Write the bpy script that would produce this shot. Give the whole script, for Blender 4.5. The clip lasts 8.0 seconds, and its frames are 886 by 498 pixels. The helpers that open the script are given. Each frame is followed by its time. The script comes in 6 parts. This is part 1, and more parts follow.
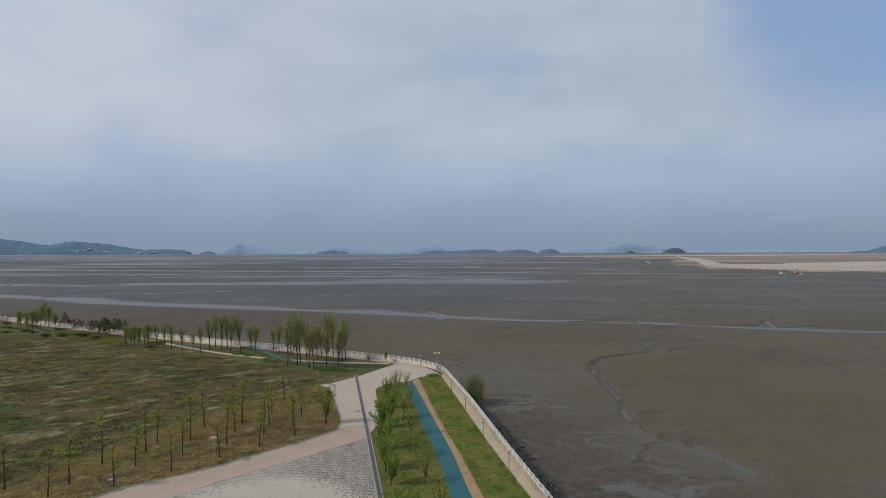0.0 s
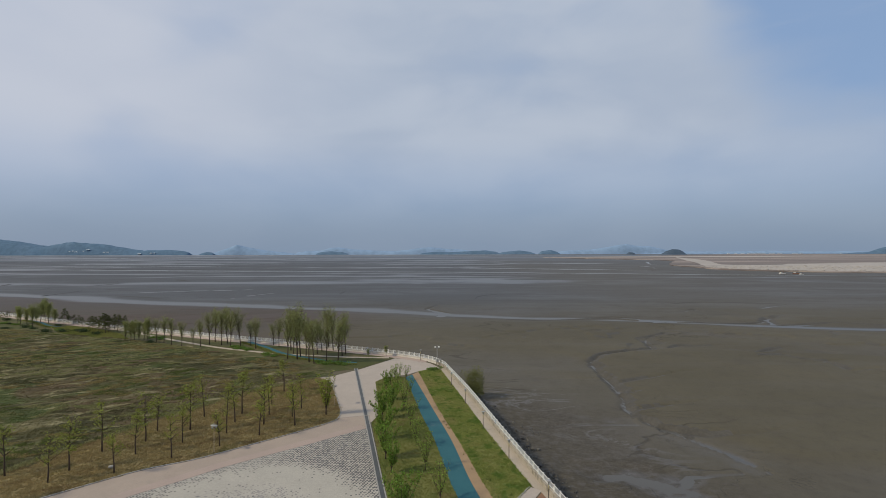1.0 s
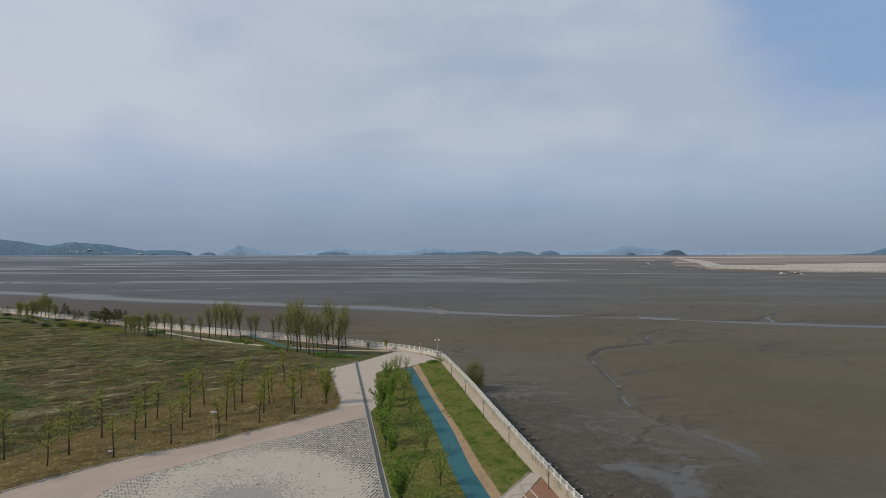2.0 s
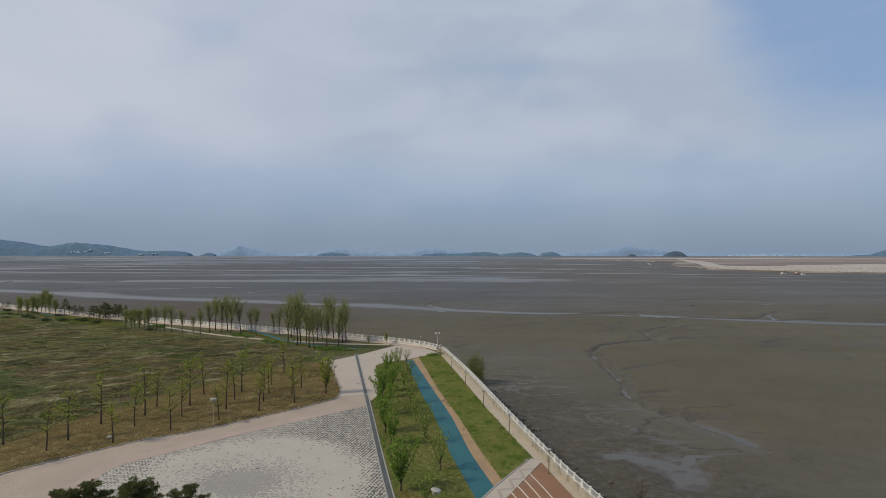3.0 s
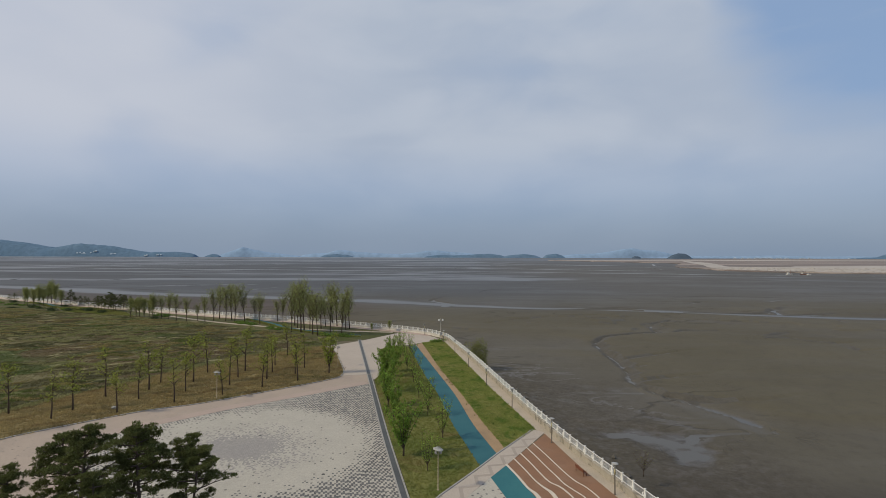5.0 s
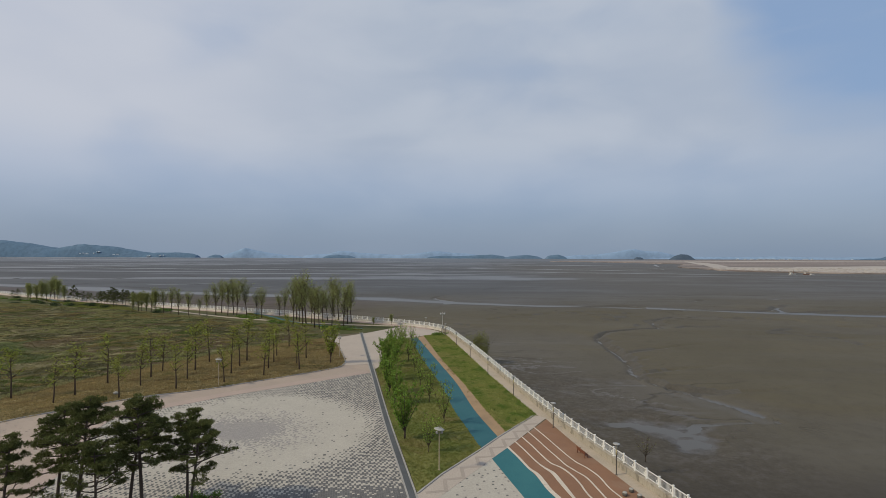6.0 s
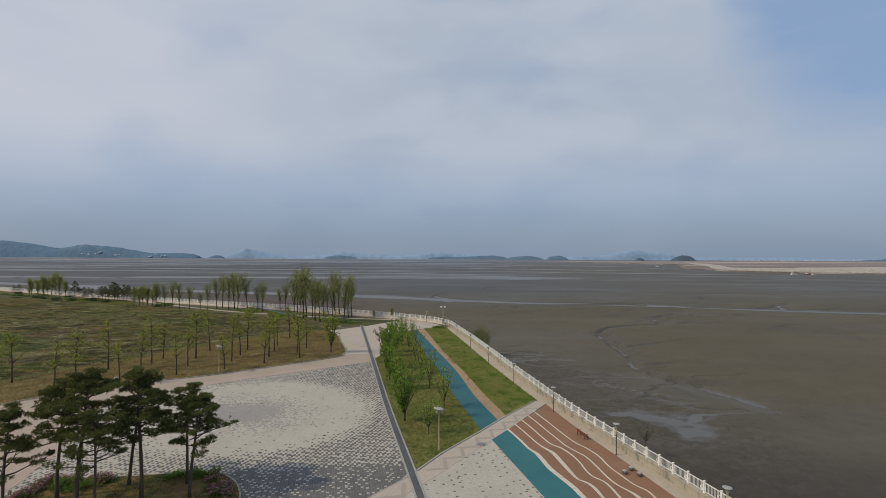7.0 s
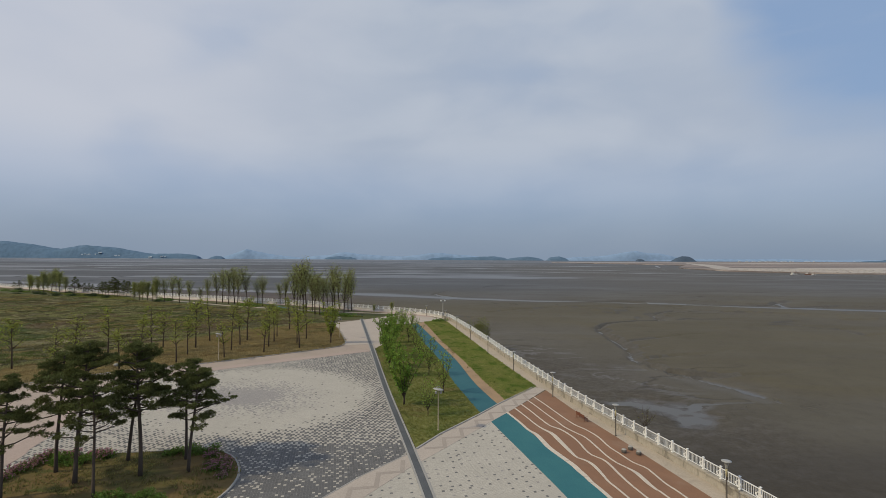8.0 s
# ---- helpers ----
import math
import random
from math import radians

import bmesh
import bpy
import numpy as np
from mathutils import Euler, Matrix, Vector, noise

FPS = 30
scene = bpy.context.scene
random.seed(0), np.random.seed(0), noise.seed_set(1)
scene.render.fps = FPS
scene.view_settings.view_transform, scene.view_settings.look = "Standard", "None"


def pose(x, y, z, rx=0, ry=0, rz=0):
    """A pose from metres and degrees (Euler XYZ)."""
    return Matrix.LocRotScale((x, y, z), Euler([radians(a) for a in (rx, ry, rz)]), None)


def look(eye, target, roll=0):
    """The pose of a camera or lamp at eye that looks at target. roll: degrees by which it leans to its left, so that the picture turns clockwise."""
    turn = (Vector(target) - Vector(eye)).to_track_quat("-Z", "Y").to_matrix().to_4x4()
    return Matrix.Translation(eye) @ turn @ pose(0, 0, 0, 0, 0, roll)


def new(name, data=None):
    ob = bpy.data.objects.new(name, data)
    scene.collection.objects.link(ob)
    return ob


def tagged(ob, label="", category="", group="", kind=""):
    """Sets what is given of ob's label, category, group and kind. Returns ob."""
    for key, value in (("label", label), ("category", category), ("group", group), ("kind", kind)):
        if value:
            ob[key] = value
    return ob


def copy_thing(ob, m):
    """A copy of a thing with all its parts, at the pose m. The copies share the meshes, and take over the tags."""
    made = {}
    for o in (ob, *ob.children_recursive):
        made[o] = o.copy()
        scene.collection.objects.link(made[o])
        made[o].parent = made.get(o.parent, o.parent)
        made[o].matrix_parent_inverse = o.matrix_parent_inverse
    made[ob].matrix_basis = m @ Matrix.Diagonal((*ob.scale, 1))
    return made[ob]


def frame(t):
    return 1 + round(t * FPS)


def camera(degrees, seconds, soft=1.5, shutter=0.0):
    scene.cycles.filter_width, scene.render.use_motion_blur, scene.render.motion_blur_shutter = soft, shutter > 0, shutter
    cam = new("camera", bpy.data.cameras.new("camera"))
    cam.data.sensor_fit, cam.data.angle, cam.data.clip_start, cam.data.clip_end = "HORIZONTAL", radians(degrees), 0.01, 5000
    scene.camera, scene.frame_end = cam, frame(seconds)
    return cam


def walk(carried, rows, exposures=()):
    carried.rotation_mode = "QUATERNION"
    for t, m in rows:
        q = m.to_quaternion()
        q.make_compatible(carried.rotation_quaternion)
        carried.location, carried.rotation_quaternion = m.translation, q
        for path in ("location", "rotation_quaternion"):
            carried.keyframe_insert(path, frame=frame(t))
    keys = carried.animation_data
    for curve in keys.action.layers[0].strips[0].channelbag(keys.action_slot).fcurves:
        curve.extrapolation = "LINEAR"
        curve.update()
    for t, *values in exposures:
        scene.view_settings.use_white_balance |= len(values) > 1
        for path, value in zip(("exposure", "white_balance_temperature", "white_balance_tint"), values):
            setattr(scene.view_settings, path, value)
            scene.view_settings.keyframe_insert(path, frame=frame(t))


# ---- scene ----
cam = camera(84.0, 8.0, soft=0.7)
PATH = (
    (0, -0.000, -0.000, 39.663, 0.000, -0.061, -0.195),
    (0.5, -0.059, -0.062, 38.521, -0.020, 0.015, -0.173),
    (1, -0.080, -0.092, 37.341, -0.020, 0.084, -0.136),
    (1.5, -0.074, -0.085, 36.074, -0.002, 0.123, -0.098),
    (3, -0.002, 0.118, 32.236, 0.093, 0.320, 0.030),
    (3.5, 0.055, 0.173, 30.978, 0.176, 0.382, 0.072),
    (4, 0.113, 0.133, 29.741, 0.300, 0.441, 0.114),
    (4.5, 0.134, 0.097, 28.512, 0.423, 0.505, 0.138),
    (6, 0.237, 0.140, 24.815, 0.774, 0.693, 0.188),
    (6.5, 0.322, 0.148, 23.568, 0.858, 0.753, 0.224),
    (7, 0.361, 0.133, 22.335, 0.892, 0.818, 0.250),
    (7.5, 0.430, 0.110, 21.132, 0.899, 0.865, 0.275),
    (8, 0.467, 0.123, 19.995, 0.918, 0.935, 0.292),
)


def aimed(x, y, z, yaw, pitch, roll):
    """A pose from a place and yaw, pitch and roll in degrees."""
    eye = Vector((x, y, z))
    a, b = radians(yaw), radians(pitch)
    ahead = Vector((-math.sin(a) * math.cos(b), math.cos(a) * math.cos(b), math.sin(b)))
    return look(eye, eye + ahead * 100, roll)


walk(cam, [(t, aimed(*row)) for t, *row in PATH], [(0, 0, 6500, 10), (2, 0, 6530, 10), (4, 0, 6590, 10), (6, 0, 6640, 10), (8, 0, 6660, 10)])

# ---- world, sun ----
SUN_EL, SUN_AZ = radians(41), math.atan2(-0.92, -0.39)   # azimuth of the sun from +y towards +x
TO_SUN = Vector((math.sin(SUN_AZ) * math.cos(SUN_EL), math.cos(SUN_AZ) * math.cos(SUN_EL), math.sin(SUN_EL)))
scene.view_settings.exposure = 0.0


class Nodes:
    """Short hand for building node trees."""

    def __init__(self, tree):
        self.tree = tree
        tree.nodes.clear()

    def add(self, kind, inputs=None, **props):
        n = self.tree.nodes.new(kind)
        for k, v in props.items():
            if k == "operation":
                n.operation = v
            elif k == "blend_type":
                n.blend_type = v
            elif k == "data_type":
                n.data_type = v
            elif k == "sky_type":
                n.sky_type = v
            elif k == "feature":
                n.feature = v
            elif k == "clamp":
                n.clamp = v
            elif k == "interpolation_type":
                n.interpolation_type = v
        for k, v in (inputs or {}).items():
            if hasattr(v, "is_output"):
                self.tree.links.new(v, n.inputs[k])
            else:
                n.inputs[k].default_value = v
        return n

    def math(self, op, a, b=0.0, c=0.0):
        return self.add("ShaderNodeMath", {0: a, 1: b, 2: c}, operation=op).outputs[0]

    def noise(self, vec, scale, detail=3.0, rough=0.55, distort=0.0):
        n = self.add("ShaderNodeTexNoise", {"Vector": vec, "Scale": scale, "Detail": detail, "Roughness": rough, "Distortion": distort})
        return n.outputs["Fac"]

    def step(self, v, lo, hi):
        n = self.add("ShaderNodeMapRange", {"Value": v, "From Min": lo, "From Max": hi, "To Min": 0.0, "To Max": 1.0}, interpolation_type="SMOOTHSTEP")
        return n.outputs[0]

    def mix(self, fac, a, b, blend="MIX"):
        n = self.add("ShaderNodeMix", data_type="RGBA", blend_type=blend)
        for i, v in ((0, fac), (6, a), (7, b)):
            if hasattr(v, "is_output"):
                self.tree.links.new(v, n.inputs[i])
            elif i and len(v) == 3:
                n.inputs[i].default_value = (*v, 1)
            else:
                n.inputs[i].default_value = v
        return n.outputs[2]

    def scaled(self, vec, s):
        return self.add("ShaderNodeMapping", {"Vector": vec, "Scale": s}).outputs[0]


world = bpy.data.worlds.new("world")
world.use_nodes = True
scene.world = world
N = Nodes(world.node_tree)
sky = N.add("ShaderNodeTexSky", sky_type="NISHITA")
sky.sun_disc = False
sky.sun_elevation, sky.sun_rotation = SUN_EL, SUN_AZ
sky.air_density, sky.dust_density, sky.ozone_density = 1.3, 2.0, 1.5
way = N.add("ShaderNodeTexCoord").outputs["Generated"]
sep = N.add("ShaderNodeSeparateXYZ", {0: way})
up = N.math("MAXIMUM", sep.outputs[2], 0.0)
soft_clouds = N.noise(N.scaled(way, (1.0, 1.0, 1.9)), 1.9, 3.0, 0.42, 0.3)
fine_clouds = N.noise(N.scaled(way, (1.0, 1.0, 2.4)), 4.2, 4.0, 0.45, 0.3)
wisps = N.noise(N.add("ShaderNodeMapping", {"Vector": way, "Rotation": (0.0, radians(-14), 0.0), "Scale": (1.0, 1.0, 5.0)}).outputs[0], 3.2, 5.0, 0.55, 0.4)
blue = N.mix(1.0, sky.outputs[0], (0.105, 0.105, 0.105), "MULTIPLY")
opening = N.add("ShaderNodeVectorMath", {0: way, 1: Vector((0.70, 0.64, 0.40)).normalized()}, operation="DOT_PRODUCT").outputs["Value"]
opening = N.math("ADD", opening, N.math("MULTIPLY", N.math("SUBTRACT", soft_clouds, 0.5), 0.10))
opening = N.math("ADD", opening, N.math("MULTIPLY", N.math("SUBTRACT", fine_clouds, 0.5), 0.05))
opening = N.step(opening, 0.948, 0.978)
opening = N.math("MULTIPLY", opening, N.step(N.math("ADD", up, N.math("MULTIPLY", N.math("SUBTRACT", fine_clouds, 0.5), 0.10)), 0.16, 0.22))
opening = N.math("MULTIPLY", opening, N.math("SUBTRACT", 1.0, N.math("MULTIPLY", N.step(wisps, 0.50, 0.75), 0.22)))
cover = N.step(N.math("ADD", N.math("MULTIPLY", soft_clouds, 0.7), N.math("MULTIPLY", fine_clouds, 0.3)), 0.14, 0.56)
cover = N.math("MULTIPLY", cover, N.math("SUBTRACT", 1.0, N.math("MULTIPLY", opening, 0.95)))
cover = N.math("MULTIPLY", cover, N.math("ADD", 0.12, N.math("MULTIPLY", N.step(up, 0.02, 0.24), 0.83)))
haze = N.mix(N.step(up, 0.0, 0.20), (0.218, 0.297, 0.418), (0.240, 0.362, 0.580))
veil = N.mix(0.88, blue, haze)
cloud = N.mix(N.step(fine_clouds, 0.3, 0.7), (0.395, 0.46, 0.568), (0.465, 0.522, 0.615))
sunward = N.add("ShaderNodeVectorMath", {0: way, 1: Vector((-0.75, 0.55, 0.42)).normalized()}, operation="DOT_PRODUCT").outputs["Value"]
cloud = N.mix(N.math("MULTIPLY", N.step(sunward, 0.70, 1.0), 0.75), cloud, (0.57, 0.60, 0.68))
colour = N.mix(cover, veil, cloud)
back = N.add("ShaderNodeBackground", {"Color": colour, "Strength": 1.0})
end = N.add("ShaderNodeOutputWorld", {"Surface": back.outputs[0]})

sun = new("sun", bpy.data.lights.new("sun", "SUN"))
sun.data.energy, sun.data.angle, sun.data.color = 2.35, radians(3.0), (1.0, 0.87, 0.61)
sun.matrix_world = look(TO_SUN * 300, (0, 0, 0))


# ---- materials ----
def surface(name, a, b, scale=1.0, fine=12.0, rough=0.85, bump=0.3, depth=0.02, stain=None, spec=0.4, stretch=(1, 1, 1), per_object=0.0, island=0.0, metal=0.0, stain_scale=0.15, stain_lo=0.5, stain_hi=0.7, transmit=0.0):
    """A matte or glossy surface: two colours mixed by broad noise, fine grain, optional stains, relief and per-piece change of value."""
    m = bpy.data.materials.new(name)
    m.use_nodes = True
    n = Nodes(m.node_tree)
    at = n.scaled(n.add("ShaderNodeTexCoord").outputs["Object"], stretch)
    broad = n.noise(at, scale, 4.0, 0.6)
    grain = n.noise(at, fine, 4.0, 0.65)
    col = n.mix(n.step(broad, 0.32, 0.68), a, b)
    col = n.mix(n.math("MULTIPLY", n.step(grain, 0.35, 0.75), 0.55), col, tuple(c * 0.62 for c in a))
    if stain:
        col = n.mix(n.step(n.noise(at, stain_scale, 5.0, 0.6, 0.6), stain_lo, stain_hi), col, stain)
    if per_object or island:
        src = n.add("ShaderNodeObjectInfo").outputs["Random"] if per_object else n.add("ShaderNodeNewGeometry").outputs["Random Per Island"]
        amount = per_object or island
        val = n.math("ADD", 1.0 - amount, n.math("MULTIPLY", src, 2 * amount))
        hsv = n.add("ShaderNodeHueSaturation", {"Color": col, "Value": val, "Hue": n.math("ADD", 0.5 - amount * 0.05, n.math("MULTIPLY", src, amount * 0.1))})
        col = hsv.outputs[0]
    bsdf = n.add("ShaderNodeBsdfPrincipled", {"Base Color": col, "Roughness": rough, "Metallic": metal, "Specular IOR Level": spec})
    if bump:
        bm_ = n.add("ShaderNodeBump", {"Strength": bump, "Distance": depth, "Height": n.math("ADD", grain, n.math("MULTIPLY", broad, 0.5))})
        n.tree.links.new(bm_.outputs[0], bsdf.inputs["Normal"])
    out = bsdf.outputs[0]
    if transmit:
        tr = n.add("ShaderNodeBsdfTranslucent", {"Color": col})
        out = n.add("ShaderNodeMixShader", {0: transmit, 1: out, 2: tr.outputs[0]}).outputs[0]
    n.add("ShaderNodeOutputMaterial", {"Surface": out})
    return m


def growth(name, base, layers, value=1.0, turn=0.5, stretch=0.36, island=0.0, transmit=0.0, bump=0.8):
    """Ground cover seen from above: layers of (colour, scale, lo, hi, share, drawn out) laid over a base colour by noise in world space."""
    m = bpy.data.materials.new(name)
    m.use_nodes = True
    n = Nodes(m.node_tree)
    at = n.add("ShaderNodeTexCoord").outputs["Object"]
    turned = n.add("ShaderNodeMapping", {"Vector": at, "Rotation": (0.0, 0.0, -turn)}).outputs[0]
    drawn = n.scaled(turned, (stretch, 1.0, 1.0))
    col, k = tuple(c * value for c in base), 0
    for colour, scale, lo, hi, share, long in layers:
        k += 1
        shifted = n.add("ShaderNodeMapping", {"Vector": drawn if long else at, "Location": (37.0 * k, -23.0 * k, 0.0)}).outputs[0]
        mask = n.step(n.noise(shifted, scale, 5.0, 0.58, 0.7), lo, hi)
        col = n.mix(n.math("MULTIPLY", mask, share), col, tuple(c * value for c in colour))
    grain = n.noise(at, 2.6, 4.0, 0.65)
    col = n.mix(n.math("MULTIPLY", n.step(grain, 0.4, 0.75), 0.25), col, tuple(c * value * 0.5 for c in base))
    if island:
        src = n.add("ShaderNodeNewGeometry").outputs["Random Per Island"]
        col = n.add("ShaderNodeHueSaturation", {"Color": col, "Value": n.math("ADD", 1.0 - island, n.math("MULTIPLY", src, 2 * island))}).outputs[0]
    bsdf = n.add("ShaderNodeBsdfPrincipled", {"Base Color": col, "Roughness": 0.92, "Specular IOR Level": 0.15})
    if bump:
        b = n.add("ShaderNodeBump", {"Strength": bump, "Distance": 0.15, "Height": grain})
        n.tree.links.new(b.outputs[0], bsdf.inputs["Normal"])
    out = bsdf.outputs[0]
    if transmit:
        out = n.add("ShaderNodeMixShader", {0: transmit, 1: out, 2: n.add("ShaderNodeBsdfTranslucent", {"Color": col}).outputs[0]}).outputs[0]
    n.add("ShaderNodeOutputMaterial", {"Surface": out})
    return m


def mud_material():
    """Tidal mud: brown-grey, darker and glossier where it is wet, painted bluer far out for haze, with long low
    ripples.
    """
    m = bpy.data.materials.new("tidal_mud")
    m.use_nodes = True
    n = Nodes(m.node_tree)
    at = n.add("ShaderNodeTexCoord").outputs["Object"]
    place = n.add("ShaderNodeSeparateXYZ", {0: at})
    patches = n.noise(n.scaled(at, (0.6, 1.0, 1.0)), 0.012, 6.0, 0.6, 0.8)
    streaks = n.noise(n.scaled(at, (0.12, 1.0, 1.0)), 0.02, 7.0, 0.66, 0.5)
    blotch = n.noise(at, 0.09, 6.0, 0.68, 0.7)
    small = n.noise(at, 0.55, 6.0, 0.7)
    rills = n.math("ABSOLUTE", n.math("SUBTRACT", n.noise(n.scaled(at, (0.45, 1.0, 1.0)), 0.016, 5.0, 0.5, 1.2), 0.5))
    rill = n.math("MULTIPLY", n.math("SUBTRACT", 1.0, n.step(rills, 0.0, 0.006)), n.step(n.noise(at, 0.009, 3.0), 0.48, 0.56))
    fine_rills = n.math("ABSOLUTE", n.math("SUBTRACT", n.noise(n.scaled(at, (0.7, 1.0, 1.0)), 0.05, 6.0, 0.55, 1.0), 0.5))
    fine_rill = n.math("MULTIPLY", n.math("SUBTRACT", 1.0, n.step(fine_rills, 0.0, 0.012)), n.step(n.noise(at, 0.022, 3.0), 0.52, 0.62))
    low = n.step(place.outputs[2], -9.30, -9.62)
    high = n.step(place.outputs[2], -9.25, -8.5)
    col = n.mix(n.step(patches, 0.35, 0.65), n.mix(high, (0.098, 0.091, 0.068), (0.097, 0.088, 0.059)), n.mix(high, (0.119, 0.112, 0.092), (0.111, 0.101, 0.070)))
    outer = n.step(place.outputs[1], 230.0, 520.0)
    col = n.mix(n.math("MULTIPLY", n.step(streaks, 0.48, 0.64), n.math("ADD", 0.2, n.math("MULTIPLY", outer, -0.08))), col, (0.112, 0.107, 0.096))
    # Outer mud is tinted for distance haze, bluest on the left.
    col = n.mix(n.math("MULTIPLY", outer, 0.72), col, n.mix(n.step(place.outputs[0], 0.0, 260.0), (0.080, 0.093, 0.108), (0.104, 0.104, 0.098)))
    # Wet far flats; the blue mixed into them also paints haze.
    haze_wet = n.math("MULTIPLY", n.step(place.outputs[1], 900.0, 3000.0), n.step(n.noise(n.scaled(at, (0.05, 1.0, 1.0)), 0.006, 5.0, 0.6), 0.36, 0.56))
    col = n.mix(n.math("MULTIPLY", haze_wet, 0.75), col, (0.108, 0.132, 0.162))
    dashes = n.noise(n.scaled(at, (0.10, 1.0, 1.0)), 0.045, 4.0, 0.6, 0.8)
    col = n.mix(n.math("MULTIPLY", n.step(dashes, 0.585, 0.64), n.math("MULTIPLY", outer, 0.35)), col, (0.05, 0.048, 0.045))
    col = n.mix(n.math("MULTIPLY", n.step(blotch, 0.44, 0.70), 0.30), col, (0.070, 0.062, 0.049))
    col = n.mix(n.math("MULTIPLY", n.step(small, 0.48, 0.74), 0.28), col, (0.050, 0.044, 0.035))
    col = n.mix(n.math("MULTIPLY", n.math("MAXIMUM", rill, n.math("MULTIPLY", fine_rill, 0.25)), 0.45), col, (0.030, 0.026, 0.021))
    col = n.mix(n.math("MULTIPLY", low, 0.5), col, (0.100, 0.096, 0.090))
    shore = n.math("ADD", place.outputs[0], n.math("MULTIPLY", place.outputs[1], 0.27))
    ragged = n.math("MULTIPLY", n.math("SUBTRACT", n.noise(at, 0.07, 5.0, 0.6), 0.5), 34.0)
    brown = n.math("MULTIPLY", n.step(n.math("ADD", place.outputs[1], n.math("MULTIPLY", place.outputs[0], 0.33)), 368.0, 335.0), n.step(place.outputs[0], -10.0, -110.0))
    col = n.mix(n.math("MULTIPLY", brown, n.math("ADD", 0.35, n.math("MULTIPLY", n.step(streaks, 0.40, 0.60), 0.5))), col, (0.082, 0.064, 0.052))
    strand = n.math("MULTIPLY", n.step(n.math("ADD", shore, ragged), 92.0, 66.0), n.step(place.outputs[1], 168.0, 140.0))
    pitted = n.noise(at, 1.6, 5.0, 0.75)
    col = n.mix(n.math("MULTIPLY", strand, n.math("ADD", 0.34, n.math("MULTIPLY", n.step(pitted, 0.42, 0.62), 0.42))), col, (0.062, 0.055, 0.044))
    mottle = n.noise(n.scaled(at, (0.8, 1.0, 1.0)), 0.62, 7.0, 0.72, 0.25)
    col = n.mix(n.math("MULTIPLY", n.math("MULTIPLY", strand, n.step(mottle, 0.50, 0.62)), 0.6), col, (0.118, 0.110, 0.100))
    col = n.mix(n.math("MULTIPLY", n.math("MULTIPLY", strand, n.step(mottle, 0.48, 0.36)), 0.45), col, (0.046, 0.040, 0.032))
    foot = n.step(n.math("ADD", place.outputs[1], n.math("MULTIPLY", ragged, 0.4)), 88.0, 68.0)
    col = n.mix(n.math("MULTIPLY", foot, 0.6), col, (0.048, 0.043, 0.034))
    film_at = n.scaled(at, (0.45, 1.0, 1.0))
    film_line = n.math("ABSOLUTE", n.math("SUBTRACT", n.noise(film_at, 0.075, 7.0, 0.62, 0.8), 0.5))
    film_zone = n.math("MULTIPLY", n.step(shore, 92.0, 74.0), n.math("MULTIPLY", n.step(place.outputs[1], 88.0, 104.0), n.step(place.outputs[1], 200.0, 150.0)))
    film = n.math("MULTIPLY", n.math("MULTIPLY", n.math("SUBTRACT", 1.0, n.step(film_line, 0.002, 0.025)), n.step(n.noise(at, 0.035, 3.0), 0.44, 0.58)), film_zone)
    col = n.mix(n.math("MULTIPLY", film, 0.42), col, (0.135, 0.132, 0.127))
    wet = n.step(n.math("ADD", n.math("MULTIPLY", streaks, 0.6), n.math("MULTIPLY", patches, 0.4)), 0.47, 0.60)
    wet = n.math("MAXIMUM", n.math("MULTIPLY", wet, n.math("ADD", 0.15, n.math("MULTIPLY", outer, 0.15))), n.math("MAXIMUM", low, n.math("MULTIPLY", film, 0.6)))
    wet = n.math("MINIMUM", n.math("ADD", wet, n.math("MULTIPLY", outer, 0.12)), 1.0)
    wet = n.math("MAXIMUM", wet, n.math("MULTIPLY", haze_wet, 0.8))
    rough = n.math("SUBTRACT", 0.80, n.math("MULTIPLY", wet, 0.42))
    gloss = n.math("ADD", 0.11, n.math("MULTIPLY", wet, n.math("ADD", 0.14, n.math("MULTIPLY", outer, 0.08))))
    relief = n.math("SUBTRACT", n.math("ADD", small, n.math("MULTIPLY", blotch, 1.5)), n.math("MULTIPLY", n.math("MAXIMUM", rill, fine_rill), 1.2))
    bump = n.add("ShaderNodeBump", {"Strength": 0.6, "Distance": 0.25, "Height": relief})
    col = n.mix(1.0, col, (1.01, 0.995, 1.06), "MULTIPLY")
    bsdf = n.add("ShaderNodeBsdfPrincipled", {"Base Color": col, "Roughness": rough, "Specular IOR Level": gloss, "Normal": bump.outputs[0]})
    n.add("ShaderNodeOutputMaterial", {"Surface": bsdf.outputs[0]})
    return m


def water_material(name, a, b):
    m = bpy.data.materials.new(name)
    m.use_nodes = True
    n = Nodes(m.node_tree)
    at = n.add("ShaderNodeTexCoord").outputs["Object"]
    ripple = n.noise(at, 0.8, 4.0, 0.6)
    bump = n.add("ShaderNodeBump", {"Strength": 0.25, "Distance": 0.05, "Height": ripple})
    col = n.mix(n.noise(at, 0.03, 4.0), a, b)
    bsdf = n.add("ShaderNodeBsdfPrincipled", {"Base Color": col, "Roughness": 0.34, "Specular IOR Level": 0.3, "Normal": bump.outputs[0]})
    n.add("ShaderNodeOutputMaterial", {"Surface": bsdf.outputs[0]})
    return m


